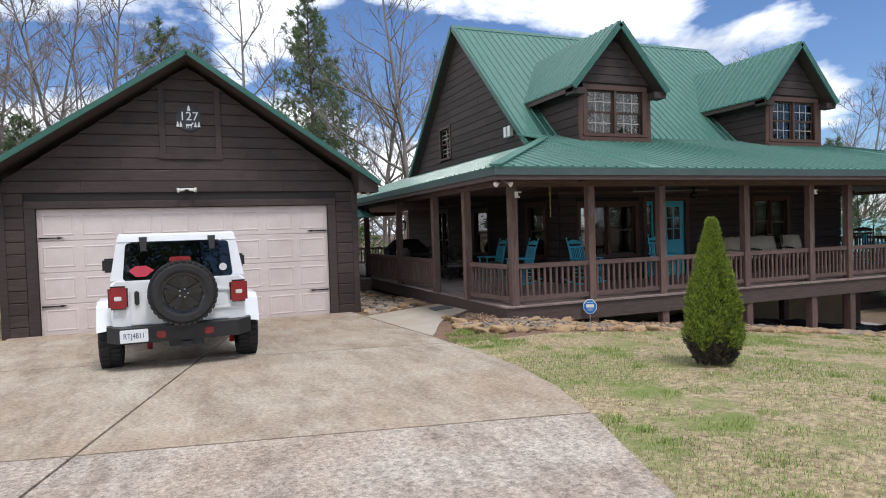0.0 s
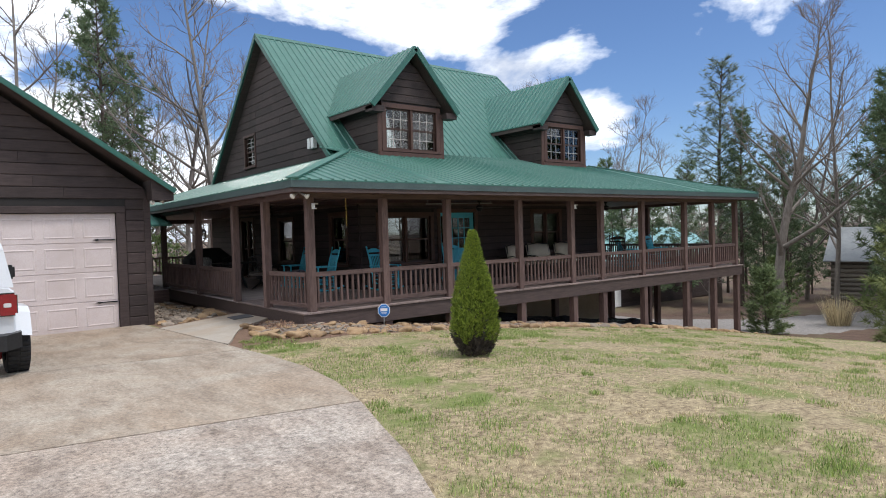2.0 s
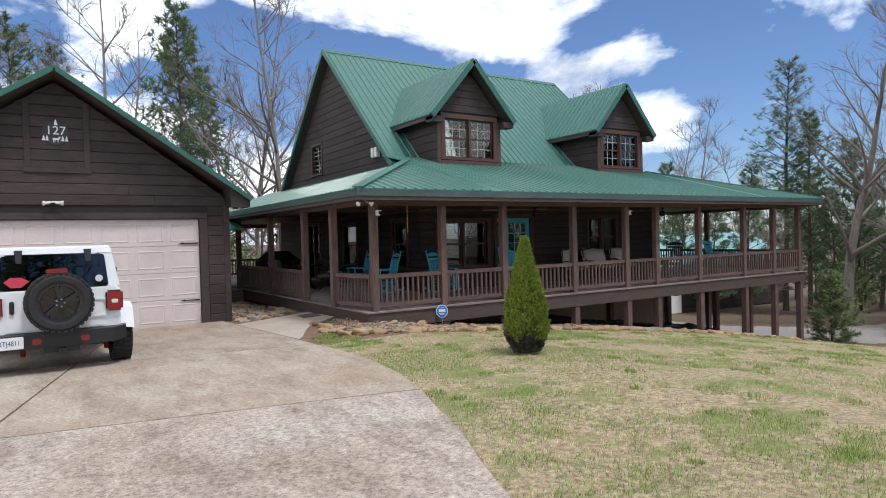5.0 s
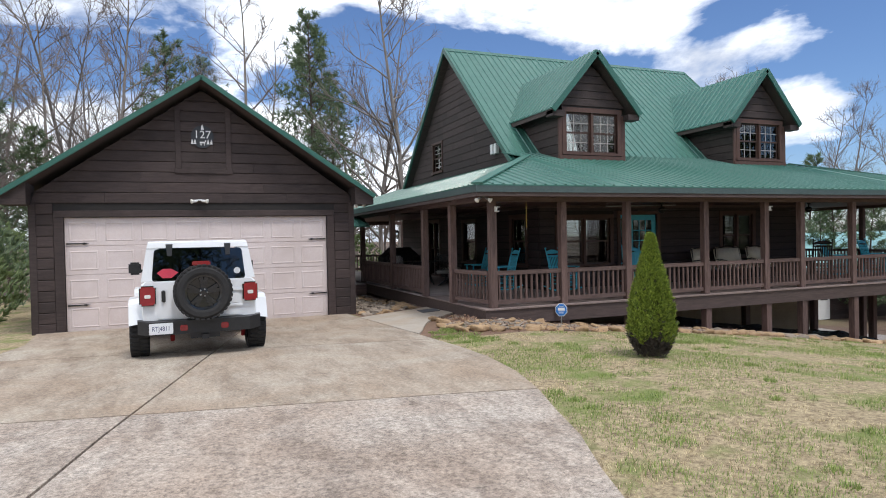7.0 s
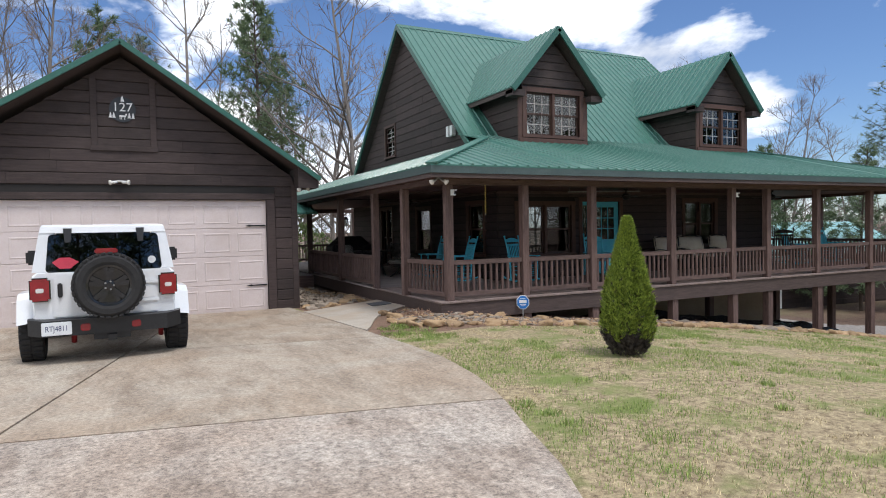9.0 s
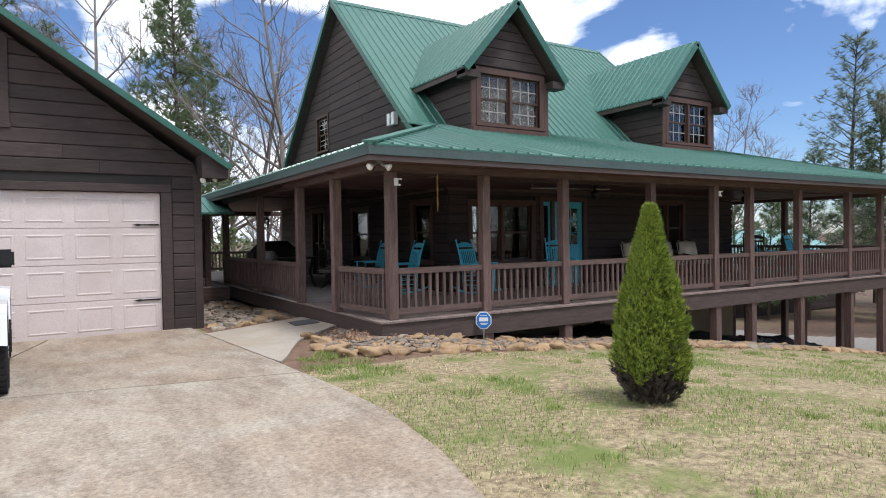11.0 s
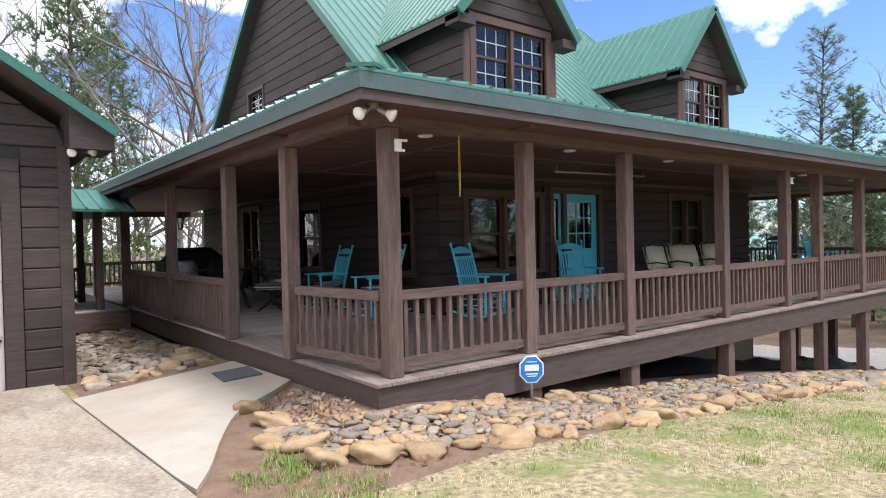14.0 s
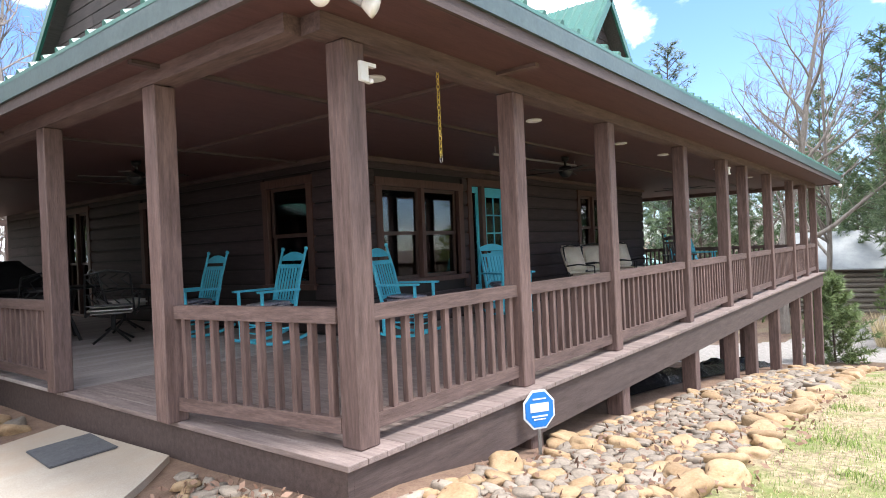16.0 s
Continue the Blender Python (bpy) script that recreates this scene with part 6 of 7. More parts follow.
def rocking_chair(material, label, group):
    """Faces -y, stands on z = 0."""
    c = thing("rocking_chair", label, "chair", group)
    for s in (-1, 1):
        bm = B()
        pts = [(s * 0.27, -0.44 + 0.92 * k / 8, 0.03 + 0.10 * ((k - 3.6) / 4.4) ** 2) for k in range(9)]
        tube(bm, pts, 0.02, 6)
        part("rocker", bm, material, c)
        bm = B()
        tube(bm, [(s * 0.27, -0.26, 0.05), (s * 0.27, -0.27, 0.64)], 0.022, 8)
        part("front_leg", bm, material, c)
        bm = B()
        tube(bm, [(s * 0.25, 0.20, 0.05), (s * 0.25, 0.21, 0.42), (s * 0.25, 0.30, 0.80), (s * 0.26, 0.40, 1.12)], [0.022, 0.024, 0.022, 0.016], 8)
        bmesh.ops.create_uvsphere(bm, u_segments=8, v_segments=6, radius=0.026, matrix=pose(s * 0.26, 0.407, 1.145))
        part("back_post", bm, material, c)
        bm = B()
        rbox(bm, s * 0.29 - 0.045, s * 0.29 + 0.045, -0.34, 0.26, 0.64, 0.665, 0.01)
        part("arm", bm, material, c)
        for z in (0.20, 0.30):
            bm = B()
            tube(bm, [(s * 0.268, -0.26, z), (s * 0.255, 0.205, z)], 0.011, 6)
            part("stretcher", bm, material, c)
    for z in (0.16, 0.26, 0.36):
        bm = B()
        tube(bm, [(-0.27, -0.265, z), (0.27, -0.265, z)], 0.011, 6)
        part("stretcher", bm, material, c)
    for k in range(7):
        bm = B()
        y = -0.27 + k * 0.075
        rbox(bm, -0.27, 0.27, y, y + 0.06, 0.405 - k * 0.006, 0.425 - k * 0.006, 0.005, 1)
        part("seat_slat", bm, material, c)
    bm = B()
    pts = [(-0.24 + 0.48 * k / 8, 0.055 * math.sin(math.pi * k / 8)) for k in range(9)]
    low = [(u, 0.365, 1.00) for u, _ in pts] + [(u, 0.392, 1.055 + h) for u, h in pts[::-1]]
    prism(bm, low, [(x, y + 0.022, z) for x, y, z in low])
    part("crest_rail", bm, material, c)
    for z, y in ((0.50, 0.225), (0.93, 0.345)):
        bm = B()
        beam(bm, (-0.24, y, z), (0.24, y, z), 0.022, 0.05)
        part("back_rail", bm, material, c)
    for k in range(7):
        bm = B()
        x = -0.19 + k * 0.063
        beam(bm, (x, 0.23, 0.50), (x, 0.348, 0.94), 0.030, 0.012, up=(0, 1, 0))
        part("back_slat", bm, material, c)
    return c


rock = rocking_chair(M_BLUE, "turquoise painted slat-back rocking chair on the porch", "turquoise rocking chairs")
SPOTS = [(7.72, 15.85, 92), (7.72, 14.2, 94), (8.85, 13.05, -14), (11.2, 13.1, 22), (18.9, 12.9, -20), (20.7, 12.9, -8)]
for x, y, a in SPOTS:
    copy_thing(rock, pose(x, y, PZ, 0, 0, -a)).scale = (0.93, 0.93, 0.97)
for c in list(rock.children):
    bpy.data.objects.remove(c)
bpy.data.objects.remove(rock)
dark = rocking_chair(M_DARKWOOD, "dark wooden rocking chair at the porch's end", "")
dark.matrix_world = pose(18.0, 12.7, PZ, 0, 0, -60)
for x, y, a in SPOTS[:4]:
    bm = B()
    rbox(bm, -0.22, 0.22, -0.22, 0.19, 0.0, 0.07, 0.03)
    o = part("seat_cushion", bm, M_CUSHION, None, smooth=True)
    o.matrix_world = pose(x, y, PZ + 0.42, 4, 0, -a)
    tagged(o, "patterned blue and pink cushion on a rocking chair", "cushion", "rocking chair cushions")


def patio_chair(label, cushion, high):
    """Iron chair on a swivel base, facing -y."""
    c = thing("patio_chair", label, "chair", "cushioned patio chairs")
    bm = B()
    for k in range(4):
        a = k * math.pi / 2 + 0.78
        tube(bm, [(0, 0, 0.20), (0.12 * math.cos(a), 0.12 * math.sin(a), 0.12), (0.30 * math.cos(a), 0.30 * math.sin(a), 0.02)], 0.016, 6)
    tube(bm, [(0, 0, 0.16), (0, 0, 0.36)], 0.03, 8)
    part("swivel_base", bm, M_BLACKMETAL, c)
    bm = B()
    for s in (-1, 1):
        tube(bm, [(s * 0.28, -0.28, 0.37), (s * 0.28, 0.26, 0.37), (s * 0.27, 0.33, 0.60), (s * 0.25, 0.40, high)], 0.014, 6)
        tube(bm, [(s * 0.28, -0.26, 0.37), (s * 0.31, -0.28, 0.62), (s * 0.31, 0.05, 0.65), (s * 0.275, 0.32, 0.62)], 0.013, 6)
    tube(bm, [(-0.25, 0.40, high), (0, 0.41, high + 0.05), (0.25, 0.40, high)], 0.014, 6)
    tube(bm, [(-0.28, -0.28, 0.37), (0.28, -0.28, 0.37)], 0.014, 6)
    tube(bm, [(-0.27, 0.30, 0.5), (0.27, 0.30, 0.5)], 0.012, 6)
    part("frame", bm, M_BLACKMETAL, c)
    for k in range(8):
        bm = B()
        s, t = (k % 4) * 0.125 - 0.19, 0.52 if k < 4 else 0.74
        tube(bm, [(s - 0.05, 0.325, t), (s + 0.05, 0.36, t + 0.10), (s - 0.05, 0.38, min(t + 0.2, high))], 0.009, 5)
        part("scroll", bm, M_BLACKMETAL, c)
    bm = B()
    rbox(bm, -0.275, 0.275, -0.28, 0.26, 0.385, 0.485, 0.04)
    part("seat_pad", bm, cushion, c, smooth=True)
    if high > 0.95:
        t = B()
        rbox(t, -0.29, 0.29, -0.055, 0.055, 0.0, 0.55, 0.05, 3)
        for v in t.verts:
            v.co = pose(0, 0.27, 0.47, -18) @ v.co
        part("back_pad", t, cushion, c, smooth=True)
    return c


high = patio_chair("black iron patio chair with tall tan cushions", M_TANCUSH, 0.96)
for x, y, a in ((13.6, 12.85, -8), (14.72, 12.95, -12), (15.75, 12.9, -18)):
    seat = copy_thing(high, pose(x, y, PZ, 0, 0, a))
    if x == 14.72:
        seat.scale = (1.5, 1, 1)
        seat["label"] = "wide black iron glider seat with tan cushions"
low = patio_chair("scrolled black iron patio chair with a pale seat pad", M_WHITECUSH, 0.90)
for x, y, a in ((6.95, 16.5, 150), (6.0, 16.9, 200), (7.6, 17.6, 80), (6.2, 18.7, 10)):
    copy_thing(low, pose(x, y, PZ, 0, 0, a))
for c in (high, low):
    for k in list(c.children):
        bpy.data.objects.remove(k)
    bpy.data.objects.remove(c)
M_ZEBRA = mat("black_white_cloth", (0.015, 0.015, 0.017), (0.75, 0.74, 0.72), 16, 0.9, stretch=(3, 3, 1), bump=0.15, fine=50)
bm = B()
rbox(bm, -0.24, 0.24, -0.07, 0.07, 0.0, 0.40, 0.06, 3)
o = part("throw_cushion", bm, M_ZEBRA, None, smooth=True)
o.matrix_world = pose(6.2, 18.93, PZ + 0.49, -12, 0, 10)
tagged(o, "black and white patterned cushion on a patio chair", "cushion")
table = thing("patio_table", "round dark metal patio table on the porch", "table", at=pose(6.6, 17.6, PZ))
bm = B()
lathe(bm, [(0.58, 0.70), (0.62, 0.705), (0.62, 0.725), (0.6, 0.735)], 36)
part("tabletop", bm, M_BLACKMETAL, table)
for k in range(4):
    bm = B()
    a = k * math.pi / 2 + 0.5
    tube(bm, [(0.42 * math.cos(a), 0.42 * math.sin(a), 0.70), (0.30 * math.cos(a), 0.30 * math.sin(a), 0.35), (0.46 * math.cos(a), 0.46 * math.sin(a), 0.0)], 0.022, 6)
    part("leg", bm, M_BLACKMETAL, table)
# covered grill
bm = B()
loft(bm, [[(-0.72, -0.3, 0.0), (0.72, -0.3, 0.0), (0.72, 0.3, 0.0), (-0.72, 0.3, 0.0)], [(-0.70, -0.29, 0.80), (0.70, -0.29, 0.80), (0.70, 0.29, 0.80), (-0.70, 0.29, 0.80)], [(-0.42, -0.25, 1.05), (0.42, -0.25, 1.05), (0.42, 0.25, 1.05), (-0.42, 0.25, 1.05)], [(-0.36, -0.15, 1.14), (0.36, -0.15, 1.14), (0.36, 0.15, 1.14), (-0.36, 0.15, 1.14)]])
bmesh.ops.subdivide_edges(bm, edges=bm.edges[:], cuts=4, use_grid_fill=True)
for v in bm.verts:
    f = noise.noise(v.co * 4) * 0.025
    v.co += Vector((f, f, f * 0.4 if v.co.z > 0.02 else 0))
o = part("covered_grill", bm, M_COVER, None, smooth=True)
o.matrix_world = pose(6.75, 20.4, PZ, 0, 0, 6)
tagged(o, "grill under a black fabric cover on the porch", "grill")

# ---- small things ----
# security sign by the porch
M_SIGN = mat("blue_sign", (0.015, 0.16, 0.50), (0.02, 0.19, 0.56), 6, 0.4, bump=0.0)
sx, sy = 6.97, 10.19
gz = ground(sx, sy)
sign = thing("yard_sign", "blue octagonal security sign with white border on a stake", "sign", at=pose(sx, sy, gz, 0, 0, -32))
zc = 0.36 - gz
for r, y, m, nm in ((0.130, 0.0, M_WHITE, "border"), (0.116, -0.006, M_SIGN, "face")):
    bm = B()
    o8 = [(r * math.cos(math.pi / 8 + k * math.pi / 4), r * 1.12 * math.sin(math.pi / 8 + k * math.pi / 4) + zc) for k in range(8)]
    prism(bm, [(x, y, z) for x, z in o8], [(x, y - 0.005, z) for x, z in o8])
    part(nm, bm, m, sign)
for x0, x1, z0, z1 in ((-0.07, 0.07, -0.015, 0.045), (-0.06, 0.06, -0.05, -0.04), (-0.045, 0.045, -0.07, -0.062), (-0.05, 0.05, 0.07, 0.078)):
    bx("white_mark", M_WHITE, sign, (x0, x1, -0.014, -0.0112, zc + z0, zc + z1))
bx("stake", M_STEEL, sign, (-0.012, 0.012, 0.001, 0.008, -0.1, zc))
# house number plaque
M_SLATE = mat("slate_plaque", (0.022, 0.026, 0.032), (0.035, 0.04, 0.048), 10, 0.6, bump=0.2)
plaque = thing("house_number", "round dark slate plaque with white number and deer motif", "sign")
bm = B()
prism(bm, [(0.16 + 0.245 * math.cos(k * math.tau / 28), GY - 0.034, 4.34 + 0.255 * math.sin(k * math.tau / 28)) for k in range(28)], [(0.16 + 0.245 * math.cos(k * math.tau / 28), GY - 0.052, 4.34 + 0.255 * math.sin(k * math.tau / 28)) for k in range(28)])
part("disc", bm, M_SLATE, plaque)
num = bpy.data.curves.new("number_text", "FONT")
num.body, num.size, num.align_x, num.align_y, num.extrude = "127", 0.25, "CENTER", "CENTER", 0.004
tmp = new("number_text", num)
num_me = bpy.data.meshes.new_from_object(tmp)
bpy.data.objects.remove(tmp)
num_me.materials.clear()
num_me.materials.append(M_WHITE)
o = new("numerals", num_me)
o.parent = plaque
o.matrix_basis = pose(0.16, GY - 0.057, 4.38, 90)
for x in (-0.06, 0.0, 0.28, 0.35):
    bm = B()
    for z, w in ((4.17, 0.036), (4.205, 0.028), (4.235, 0.018)):
        prism(bm, [(x - w, GY - 0.053, z), (x + w, GY - 0.053, z), (x, GY - 0.053, z + 0.05)], [(x - w, GY - 0.058, z), (x + w, GY - 0.058, z), (x, GY - 0.058, z + 0.05)])
    part("tree_motif", bm, M_WHITE, plaque)
bm = B()
for d in ((0.10, 0.22, 4.19, 4.225), (0.105, 0.117, 4.14, 4.19), (0.135, 0.147, 4.14, 4.19), (0.19, 0.202, 4.14, 4.19), (0.21, 0.24, 4.225, 4.26)):
    box(bm, d[0], d[1], GY - 0.058, GY - 0.053, d[2], d[3])
part("deer_motif", bm, M_WHITE, plaque)
bm = B()
prism(bm, [(0.13, GY - 0.053, 4.50), (0.20, GY - 0.053, 4.50), (0.165, GY - 0.053, 4.62), (0.14, GY - 0.053, 4.58)], [(0.13, GY - 0.058, 4.50), (0.20, GY - 0.058, 4.50), (0.165, GY - 0.058, 4.62), (0.14, GY - 0.058, 4.58)])
part("bird_motif", bm, M_WHITE, plaque)
# floodlights
M_BULB = mat("frosted_bulb", (0.72, 0.70, 0.64), (0.8, 0.78, 0.72), 9, 0.25, bump=0.02)
M_HOLDER = mat("bronze_holder", (0.05, 0.035, 0.03), (0.08, 0.06, 0.05), 9, 0.5)


def floodlight(at_pose, label, holder, aims):
    f = thing("floodlight", label, "lamp", at=at_pose)
    bm = B()
    lathe(bm, [(0.06, 0.0), (0.06, -0.02), (0.03, -0.035)], 16)
    part("mounting_plate", bm, holder, f)
    for d in aims:
        d = Vector(d).normalized()
        m = Matrix.Translation((d.x * 0.05, d.y * 0.05, -0.03)) @ d.to_track_quat("Z", "Y").to_matrix().to_4x4()
        bm = B()
        lathe(bm, [(0.020, 0.0), (0.028, 0.02), (0.030, 0.08), (0.024, 0.09)], 12, m)
        arm = part("lamp_holder", bm, holder, f)
        bm = B()
        lathe(bm, [(0.020, 0.075), (0.030, 0.09), (0.050, 0.135), (0.052, 0.148), (0.025, 0.156)], 18, m)
        part("bulb", bm, M_BULB, f, smooth=True)


floodlight(pose(5.18, 10.11, 2.718), "twin floodlight under the porch eave corner", M_STEEL, ((-1.0, -0.35, -0.55), (0.55, -0.7, -0.5)))
floodlight(pose(0.06, 14.36, 2.90), "white twin floodlight above the garage door", M_WHITE, ((-1.0, -0.5, -0.15), (1.0, -0.5, -0.1)))
floodlight(pose(3.72, 14.25, 2.80), "twin floodlight under the garage eave", M_HOLDER, ((-0.5, -0.9, -0.3), (0.7, -0.7, -0.1)))
floodlight(pose(21.9, 10.0, 2.715), "small floodlight under the far porch eave", M_HOLDER, ((0.6, -0.7, -0.3),))
for x in (5.60, 13.15):
    cam_b = thing("security_camera", "small white security camera bracket on a porch post", "camera", at=pose(x, 10.38, 2.48))
    bx("bracket", M_WHITE, cam_b, (-0.05, 0.02, -0.02, 0.02, -0.07, 0.04), bevel=0.006)
    bx("arm", M_WHITE, cam_b, (0.021, 0.08, -0.015, 0.015, 0.02, 0.04))
    bx("lens_box", M_WHITE, cam_b, (0.021, 0.055, -0.02, 0.02, -0.07, -0.045), bevel=0.006)
# coach lantern on a side post
lantern = thing("wall_lantern", "dark metal coach lantern with clear glass on a porch post", "lamp", at=pose(5.44, 16.48, 2.05))
bx("back_plate", M_BLACKMETAL, lantern, (-0.10, -0.085, -0.04, 0.04, -0.08, 0.12), bevel=0.004)
bm = B()
tube(bm, [(-0.085, 0, 0.06), (-0.03, 0, 0.12), (0, 0, 0.10)], 0.008, 6)
part("bracket", bm, M_BLACKMETAL, lantern)
bm = B()
lathe(bm, [(0.0, 0.13), (0.02, 0.11), (0.075, 0.05), (0.07, 0.04), (0.0, 0.04)], 6)
part("cap", bm, M_BLACKMETAL, lantern)
bm = B()
lathe(bm, [(0.058, 0.039), (0.038, -0.12)], 6)
part("glass", bm, M_GLASS, lantern).visible_shadow = False
bm = B()
lathe(bm, [(0.0, -0.15), (0.03, -0.14), (0.042, -0.121), (0.0, -0.121)], 6)
part("base", bm, M_BLACKMETAL, lantern)
# hanging yellow chain
M_CHAIN = mat("yellow_chain", (0.45, 0.32, 0.05), (0.58, 0.42, 0.08), 20, 0.5, bump=0.05)
chain = thing("chain", "yellow chain hanging from the porch ceiling", "chain", at=pose(6.33, 10.45, 2.715))
z, k = 0.0, 0
while z > -0.66:
    bm = B()
    m = pose(0, 0, z - 0.022, 0, 0, 90 * (k % 2))
    pts = [m @ Vector((0.010 * math.cos(a), 0, 0.022 * math.sin(a))) for a in [i * math.tau / 10 for i in range(11)]]
    tube(bm, pts, 0.0026, 5, caps=False)
    part("chain_link", bm, M_CHAIN if z > -0.6 else M_STEEL, chain)
    z -= 0.033
    k += 1
# doormat
bm = B()
rbox(bm, -0.21, 0.21, -0.30, 0.30, 0.0, 0.014, 0.006)
mat_o = part("doormat", bm, mat("grey_doormat", (0.075, 0.075, 0.08), (0.12, 0.12, 0.125), 20, 0.95, bump=0.6, fine=120, distance=0.006))
mat_o.matrix_world = pose(4.98, 12.77, drive_z(12.77) + 0.0365 + 0.07 * 1.32, -1.3, -4.0, -6)
tagged(mat_o, "dark grey rubber doormat on the walkway", "doormat")
# ceiling fans and downlights
for x, y in ((11.3, 12.1), (16.7, 12.1), (6.9, 15.6)):
    fan = thing("ceiling_fan", "dark ceiling fan under the porch roof", "fan", "porch ceiling fans", at=pose(x, y, 2.719))
    bm = B()
    lathe(bm, [(0.06, 0.0), (0.05, -0.05), (0.018, -0.06), (0.018, -0.12), (0.09, -0.14), (0.11, -0.20), (0.08, -0.25), (0.05, -0.29)], 18)
    part("motor", bm, M_BLACKMETAL, fan, smooth=True)
    for k in range(5):
        bm = B()
        a = k * math.tau / 5 + 0.3
        d = Vector((math.cos(a), math.sin(a), 0))
        beam(bm, d * 0.10 + Vector((0, 0, -0.2)), d * 0.62 + Vector((0, 0, -0.2)), 0.13, 0.01)
        part("blade", bm, M_DARKWOOD, fan)
for x in (6.38, 8.6, 10.75, 12.3, 15.2, 17.6):
    bm = B()
    lathe(bm, [(0.075, 0.0), (0.08, -0.012), (0.06, -0.02)], 20, pose(x, 11.05, 2.718))
    o = part("downlight", bm, M_WHITE)
    tagged(o, "unlit white recessed downlight in the porch ceiling", "lamp", "porch downlights")
# curtain rod along the porch wall
rod = thing("hanging_rod", "pale pole hung below the porch ceiling", "rod")
bm = B()
tube(bm, [(9.6, 12.2, 2.62), (11.85, 12.2, 2.65)], 0.016, 8)
part("pole", bm, M_STEEL, rod)
for x, z in ((9.65, 2.62), (11.8, 2.65)):
    bm = B()
    tube(bm, [(x, 12.2, z), (x, 12.2, 2.719)], 0.006, 6)
    part("hanger", bm, M_STEEL, rod)
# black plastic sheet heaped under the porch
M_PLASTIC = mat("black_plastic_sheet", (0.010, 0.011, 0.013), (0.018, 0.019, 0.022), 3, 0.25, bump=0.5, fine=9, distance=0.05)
N = 46
vs, fs = [], []
for j in range(18):
    for i in range(N):
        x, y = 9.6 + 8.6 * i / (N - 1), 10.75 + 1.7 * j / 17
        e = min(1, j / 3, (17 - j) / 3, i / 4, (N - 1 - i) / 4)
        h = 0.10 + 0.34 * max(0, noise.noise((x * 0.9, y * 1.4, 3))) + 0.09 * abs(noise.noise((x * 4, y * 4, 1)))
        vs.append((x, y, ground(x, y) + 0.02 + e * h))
for j in range(17):
    for i in range(N - 1):
        a = j * N + i
        fs.append((a, a + 1, a + N + 1, a + N))
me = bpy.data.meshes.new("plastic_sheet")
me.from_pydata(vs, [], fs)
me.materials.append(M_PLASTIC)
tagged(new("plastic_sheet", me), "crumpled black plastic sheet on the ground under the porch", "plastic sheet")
# long outbuilding down the slope
M_TEAL = mat("pale_teal_roof", (0.20, 0.40, 0.40), (0.26, 0.47, 0.47), 2, 0.5, bump=0.05)
ob = thing("outbuilding", "long brown outbuilding with pale teal metal roof and white door", "building")
bm = B()
box(bm, 28.8, 42, 22, 28, -4.5, 0.0)
w = part("wall", bm, M_SIDE_X, ob)
siding(w, lambda u, z, d: Vector((u, 22 - d, z)), steps(-2.9, 0.0, 0.29), lambda z: (28.8, 42), [(29.9, 30.9, -3, -0.72)], M_SIDE_X, 0.03, rng)
for s in (-1, 1):
    bm = B()
    slab(bm, [(28.4, 25, 1.75), (28.4, 25 + s * 3.5, 0.02), (42.4, 25 + s * 3.5, 0.02), (42.4, 25, 1.75)], (0, 0, -0.08))
    part("roof", bm, M_TEAL, ob)
bm = B()
prism(bm, [(42, 22, 0.0), (42, 28, 0.0), (42, 25, 1.6)], [(41.9, 22, 0.0), (41.9, 28, 0.0), (41.9, 25, 1.6)])
part("gable", bm, M_SIDE_Y, ob)
bx("door", M_WHITE, ob, (29.95, 30.85, 21.93, 21.99, -2.78, -0.78), bevel=0.01)
bx("door_glass", M_GLOSSBLACK, ob, (30.15, 30.65, 21.915, 21.929, -1.75, -1.0))
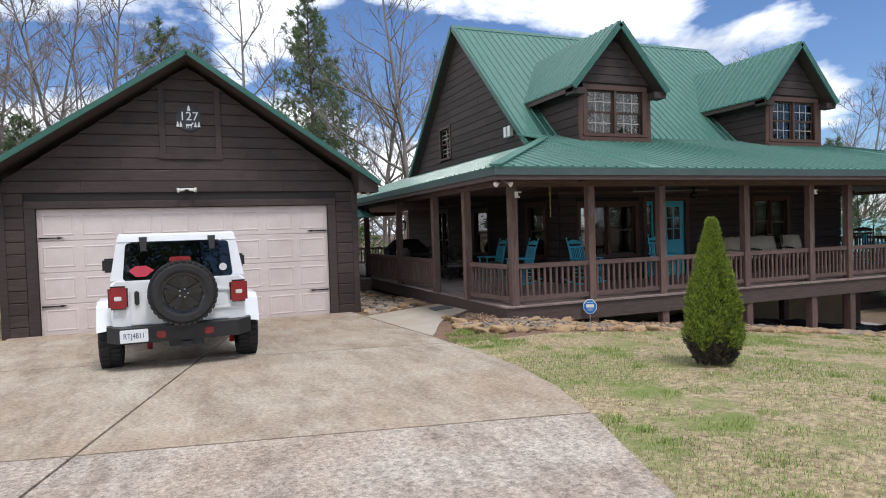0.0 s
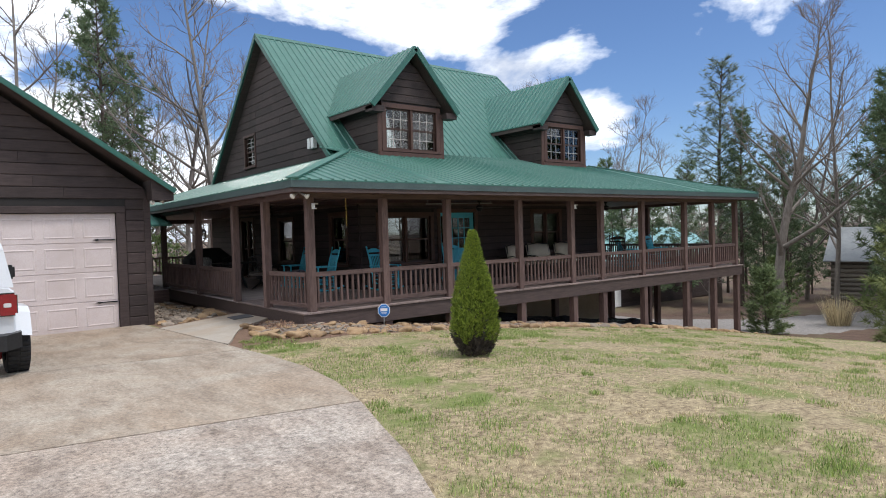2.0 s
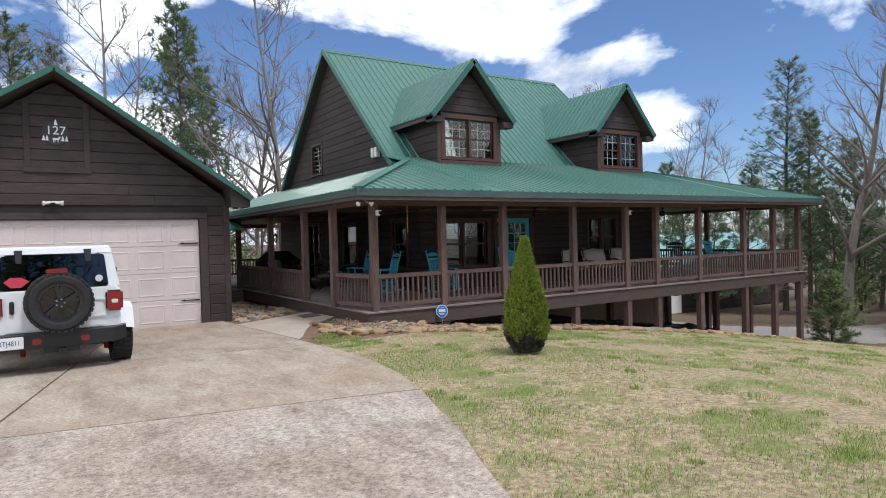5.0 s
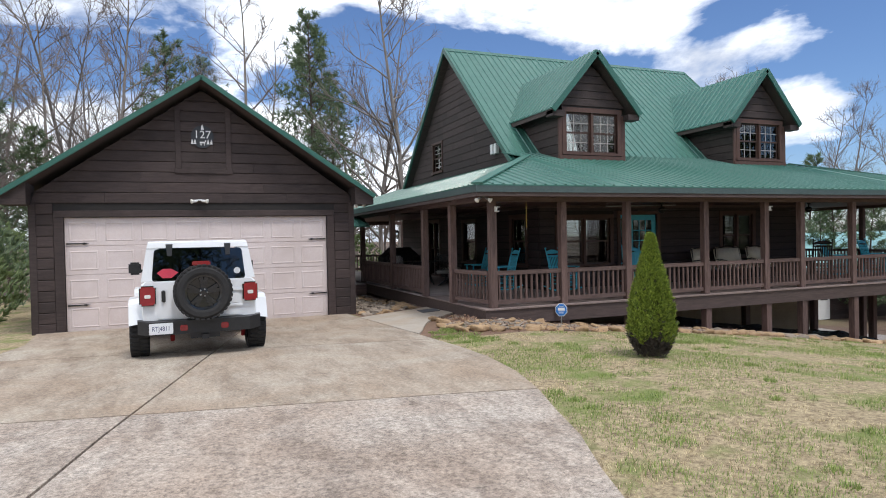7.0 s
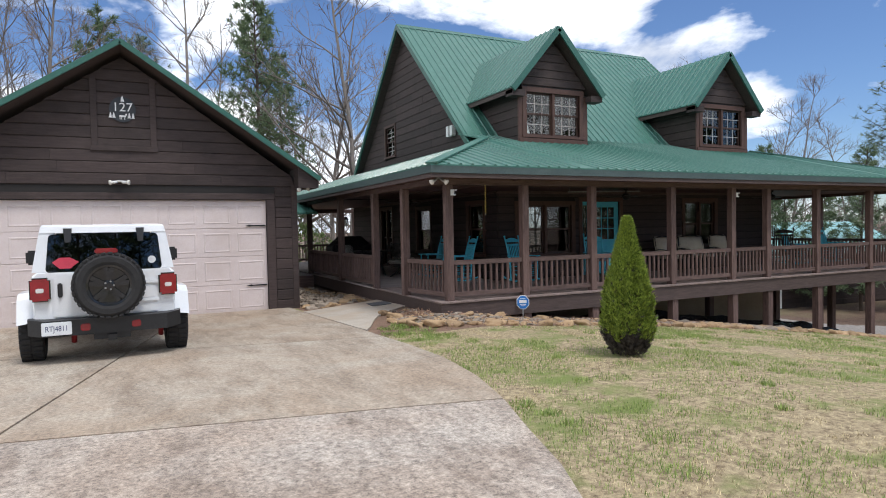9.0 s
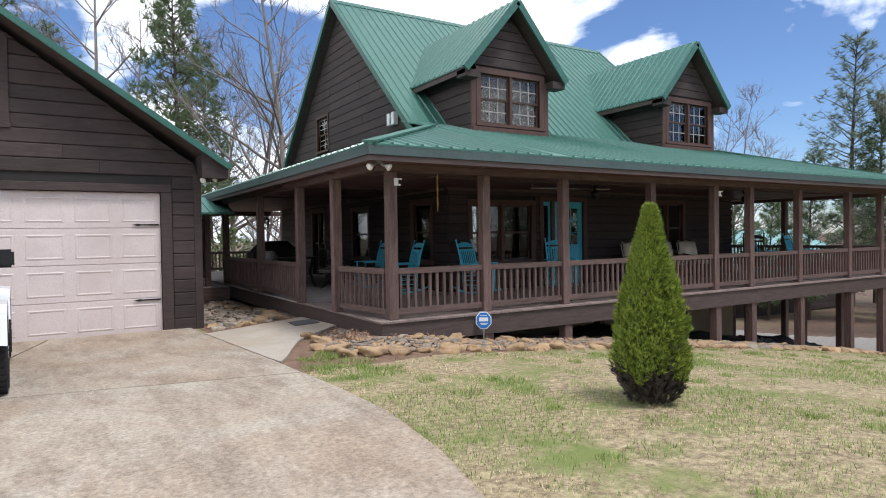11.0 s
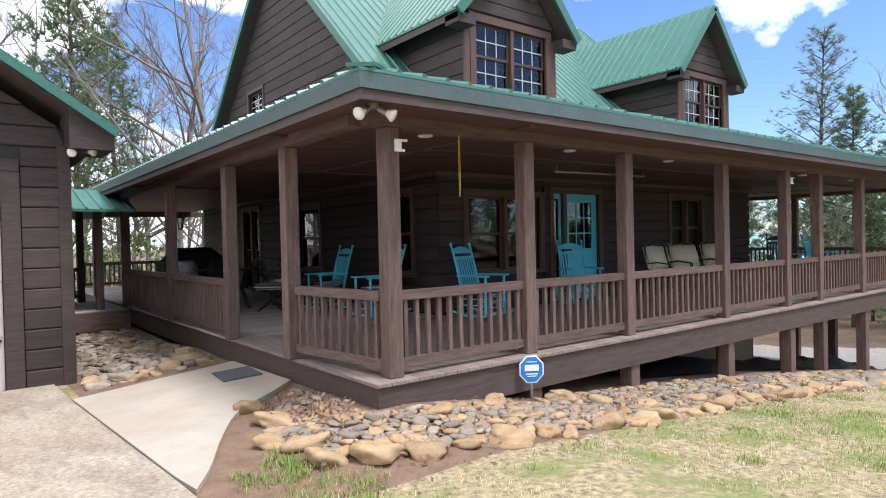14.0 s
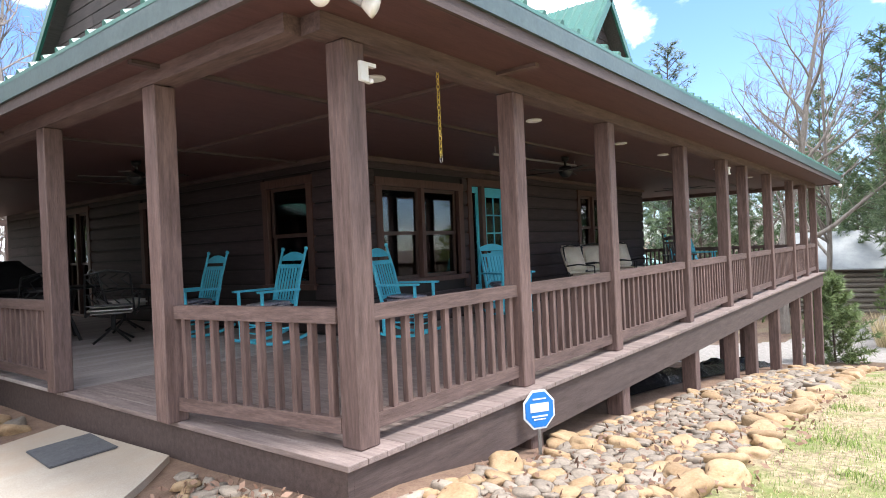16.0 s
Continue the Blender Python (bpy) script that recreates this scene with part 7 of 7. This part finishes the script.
# log shed in the trees
shed = thing("log_shed", "grey log shed with tin roof and turquoise door", "shed", at=pose(41, 10.8, ground(41, 10.8), 0, 0, 10))
M_LOG = mat("weathered_log", (0.14, 0.12, 0.10), (0.26, 0.23, 0.20), 3, 0.9, stretch=(1, 6, 6), bump=0.4, vary=0.2)
M_TIN = mat("grey_tin", (0.26, 0.28, 0.29), (0.36, 0.38, 0.39), 3, 0.5, bump=0.1)
bx("wall", M_SIDE_BACK, shed, (-1.9, 1.9, -3, 3, 0, 2.3))
for k in range(9):
    bm = B()
    tube(bm, [(-1.95, -3.2, 0.13 + k * 0.25), (-1.95, 3.2, 0.13 + k * 0.25)], 0.12, 8)
    part("log", bm, M_LOG, shed)
for s in (-1, 1):
    bm = B()
    slab(bm, [(0, -3.5, 4.0), (s * 2.4, -3.5, 2.2), (s * 2.4, 3.5, 2.2), (0, 3.5, 4.0)], (0, 0, -0.06))
    part("roof", bm, M_TIN, shed)
bx("door", M_BLUE, shed, (-2.12, -2.075, -2.6, -1.7, 0.05, 2.0))
# dry ornamental grass clump by the gravel
cl = Net()
for k in range(420):
    a, q = gr.uniform(0, math.tau), 0.4 * math.sqrt(gr.random())
    d = Vector((math.cos(a) * gr.uniform(0.1, 0.6), math.sin(a) * gr.uniform(0.1, 0.6), 1)).normalized()
    cl.blade(Vector((27.2 + q * math.cos(a), 9.2 + q * math.sin(a), ground(27.2, 9.2))), d, Vector((-math.sin(a), math.cos(a), 0)), gr.uniform(0.7, 1.35), 0.012)
tagged(new("grass_clump", cl.mesh("grass_clump", M_STRAW)), "tall tan clump of dry ornamental grass", "grass")
# fallen leaves caught among the stones
M_DEADLEAF = leafy("dead_leaf", (0.12, 0.06, 0.04), (0.30, 0.18, 0.12), trans=0.1)
lf = Net()
for k in range(1500):
    x, y = (gr.uniform(4.4, 12), gr.uniform(8.8, 10.3)) if k % 3 else (gr.gauss(5.0, 0.25), gr.gauss(10.7, 0.3))
    if x > 5.17 and y > 10.15:
        continue
    p = Vector((x, y, ground(x, y) + gr.uniform(0.01, 0.07)))
    d = rand_dir(gr)
    s = d.orthogonal().normalized()
    ln = gr.uniform(0.03, 0.07)
    n0 = len(lf.v)
    lf.v += [p, p + (d + s * 0.5) * ln * 0.5, p + d * ln, p + (d - s * 0.5) * ln * 0.5]
    lf.f.append((n0, n0 + 1, n0 + 2, n0 + 3))
tagged(new("fallen_leaves", lf.mesh("fallen_leaves", M_DEADLEAF)), "brown fallen leaves among the stones", "leaves", kind="stuff")
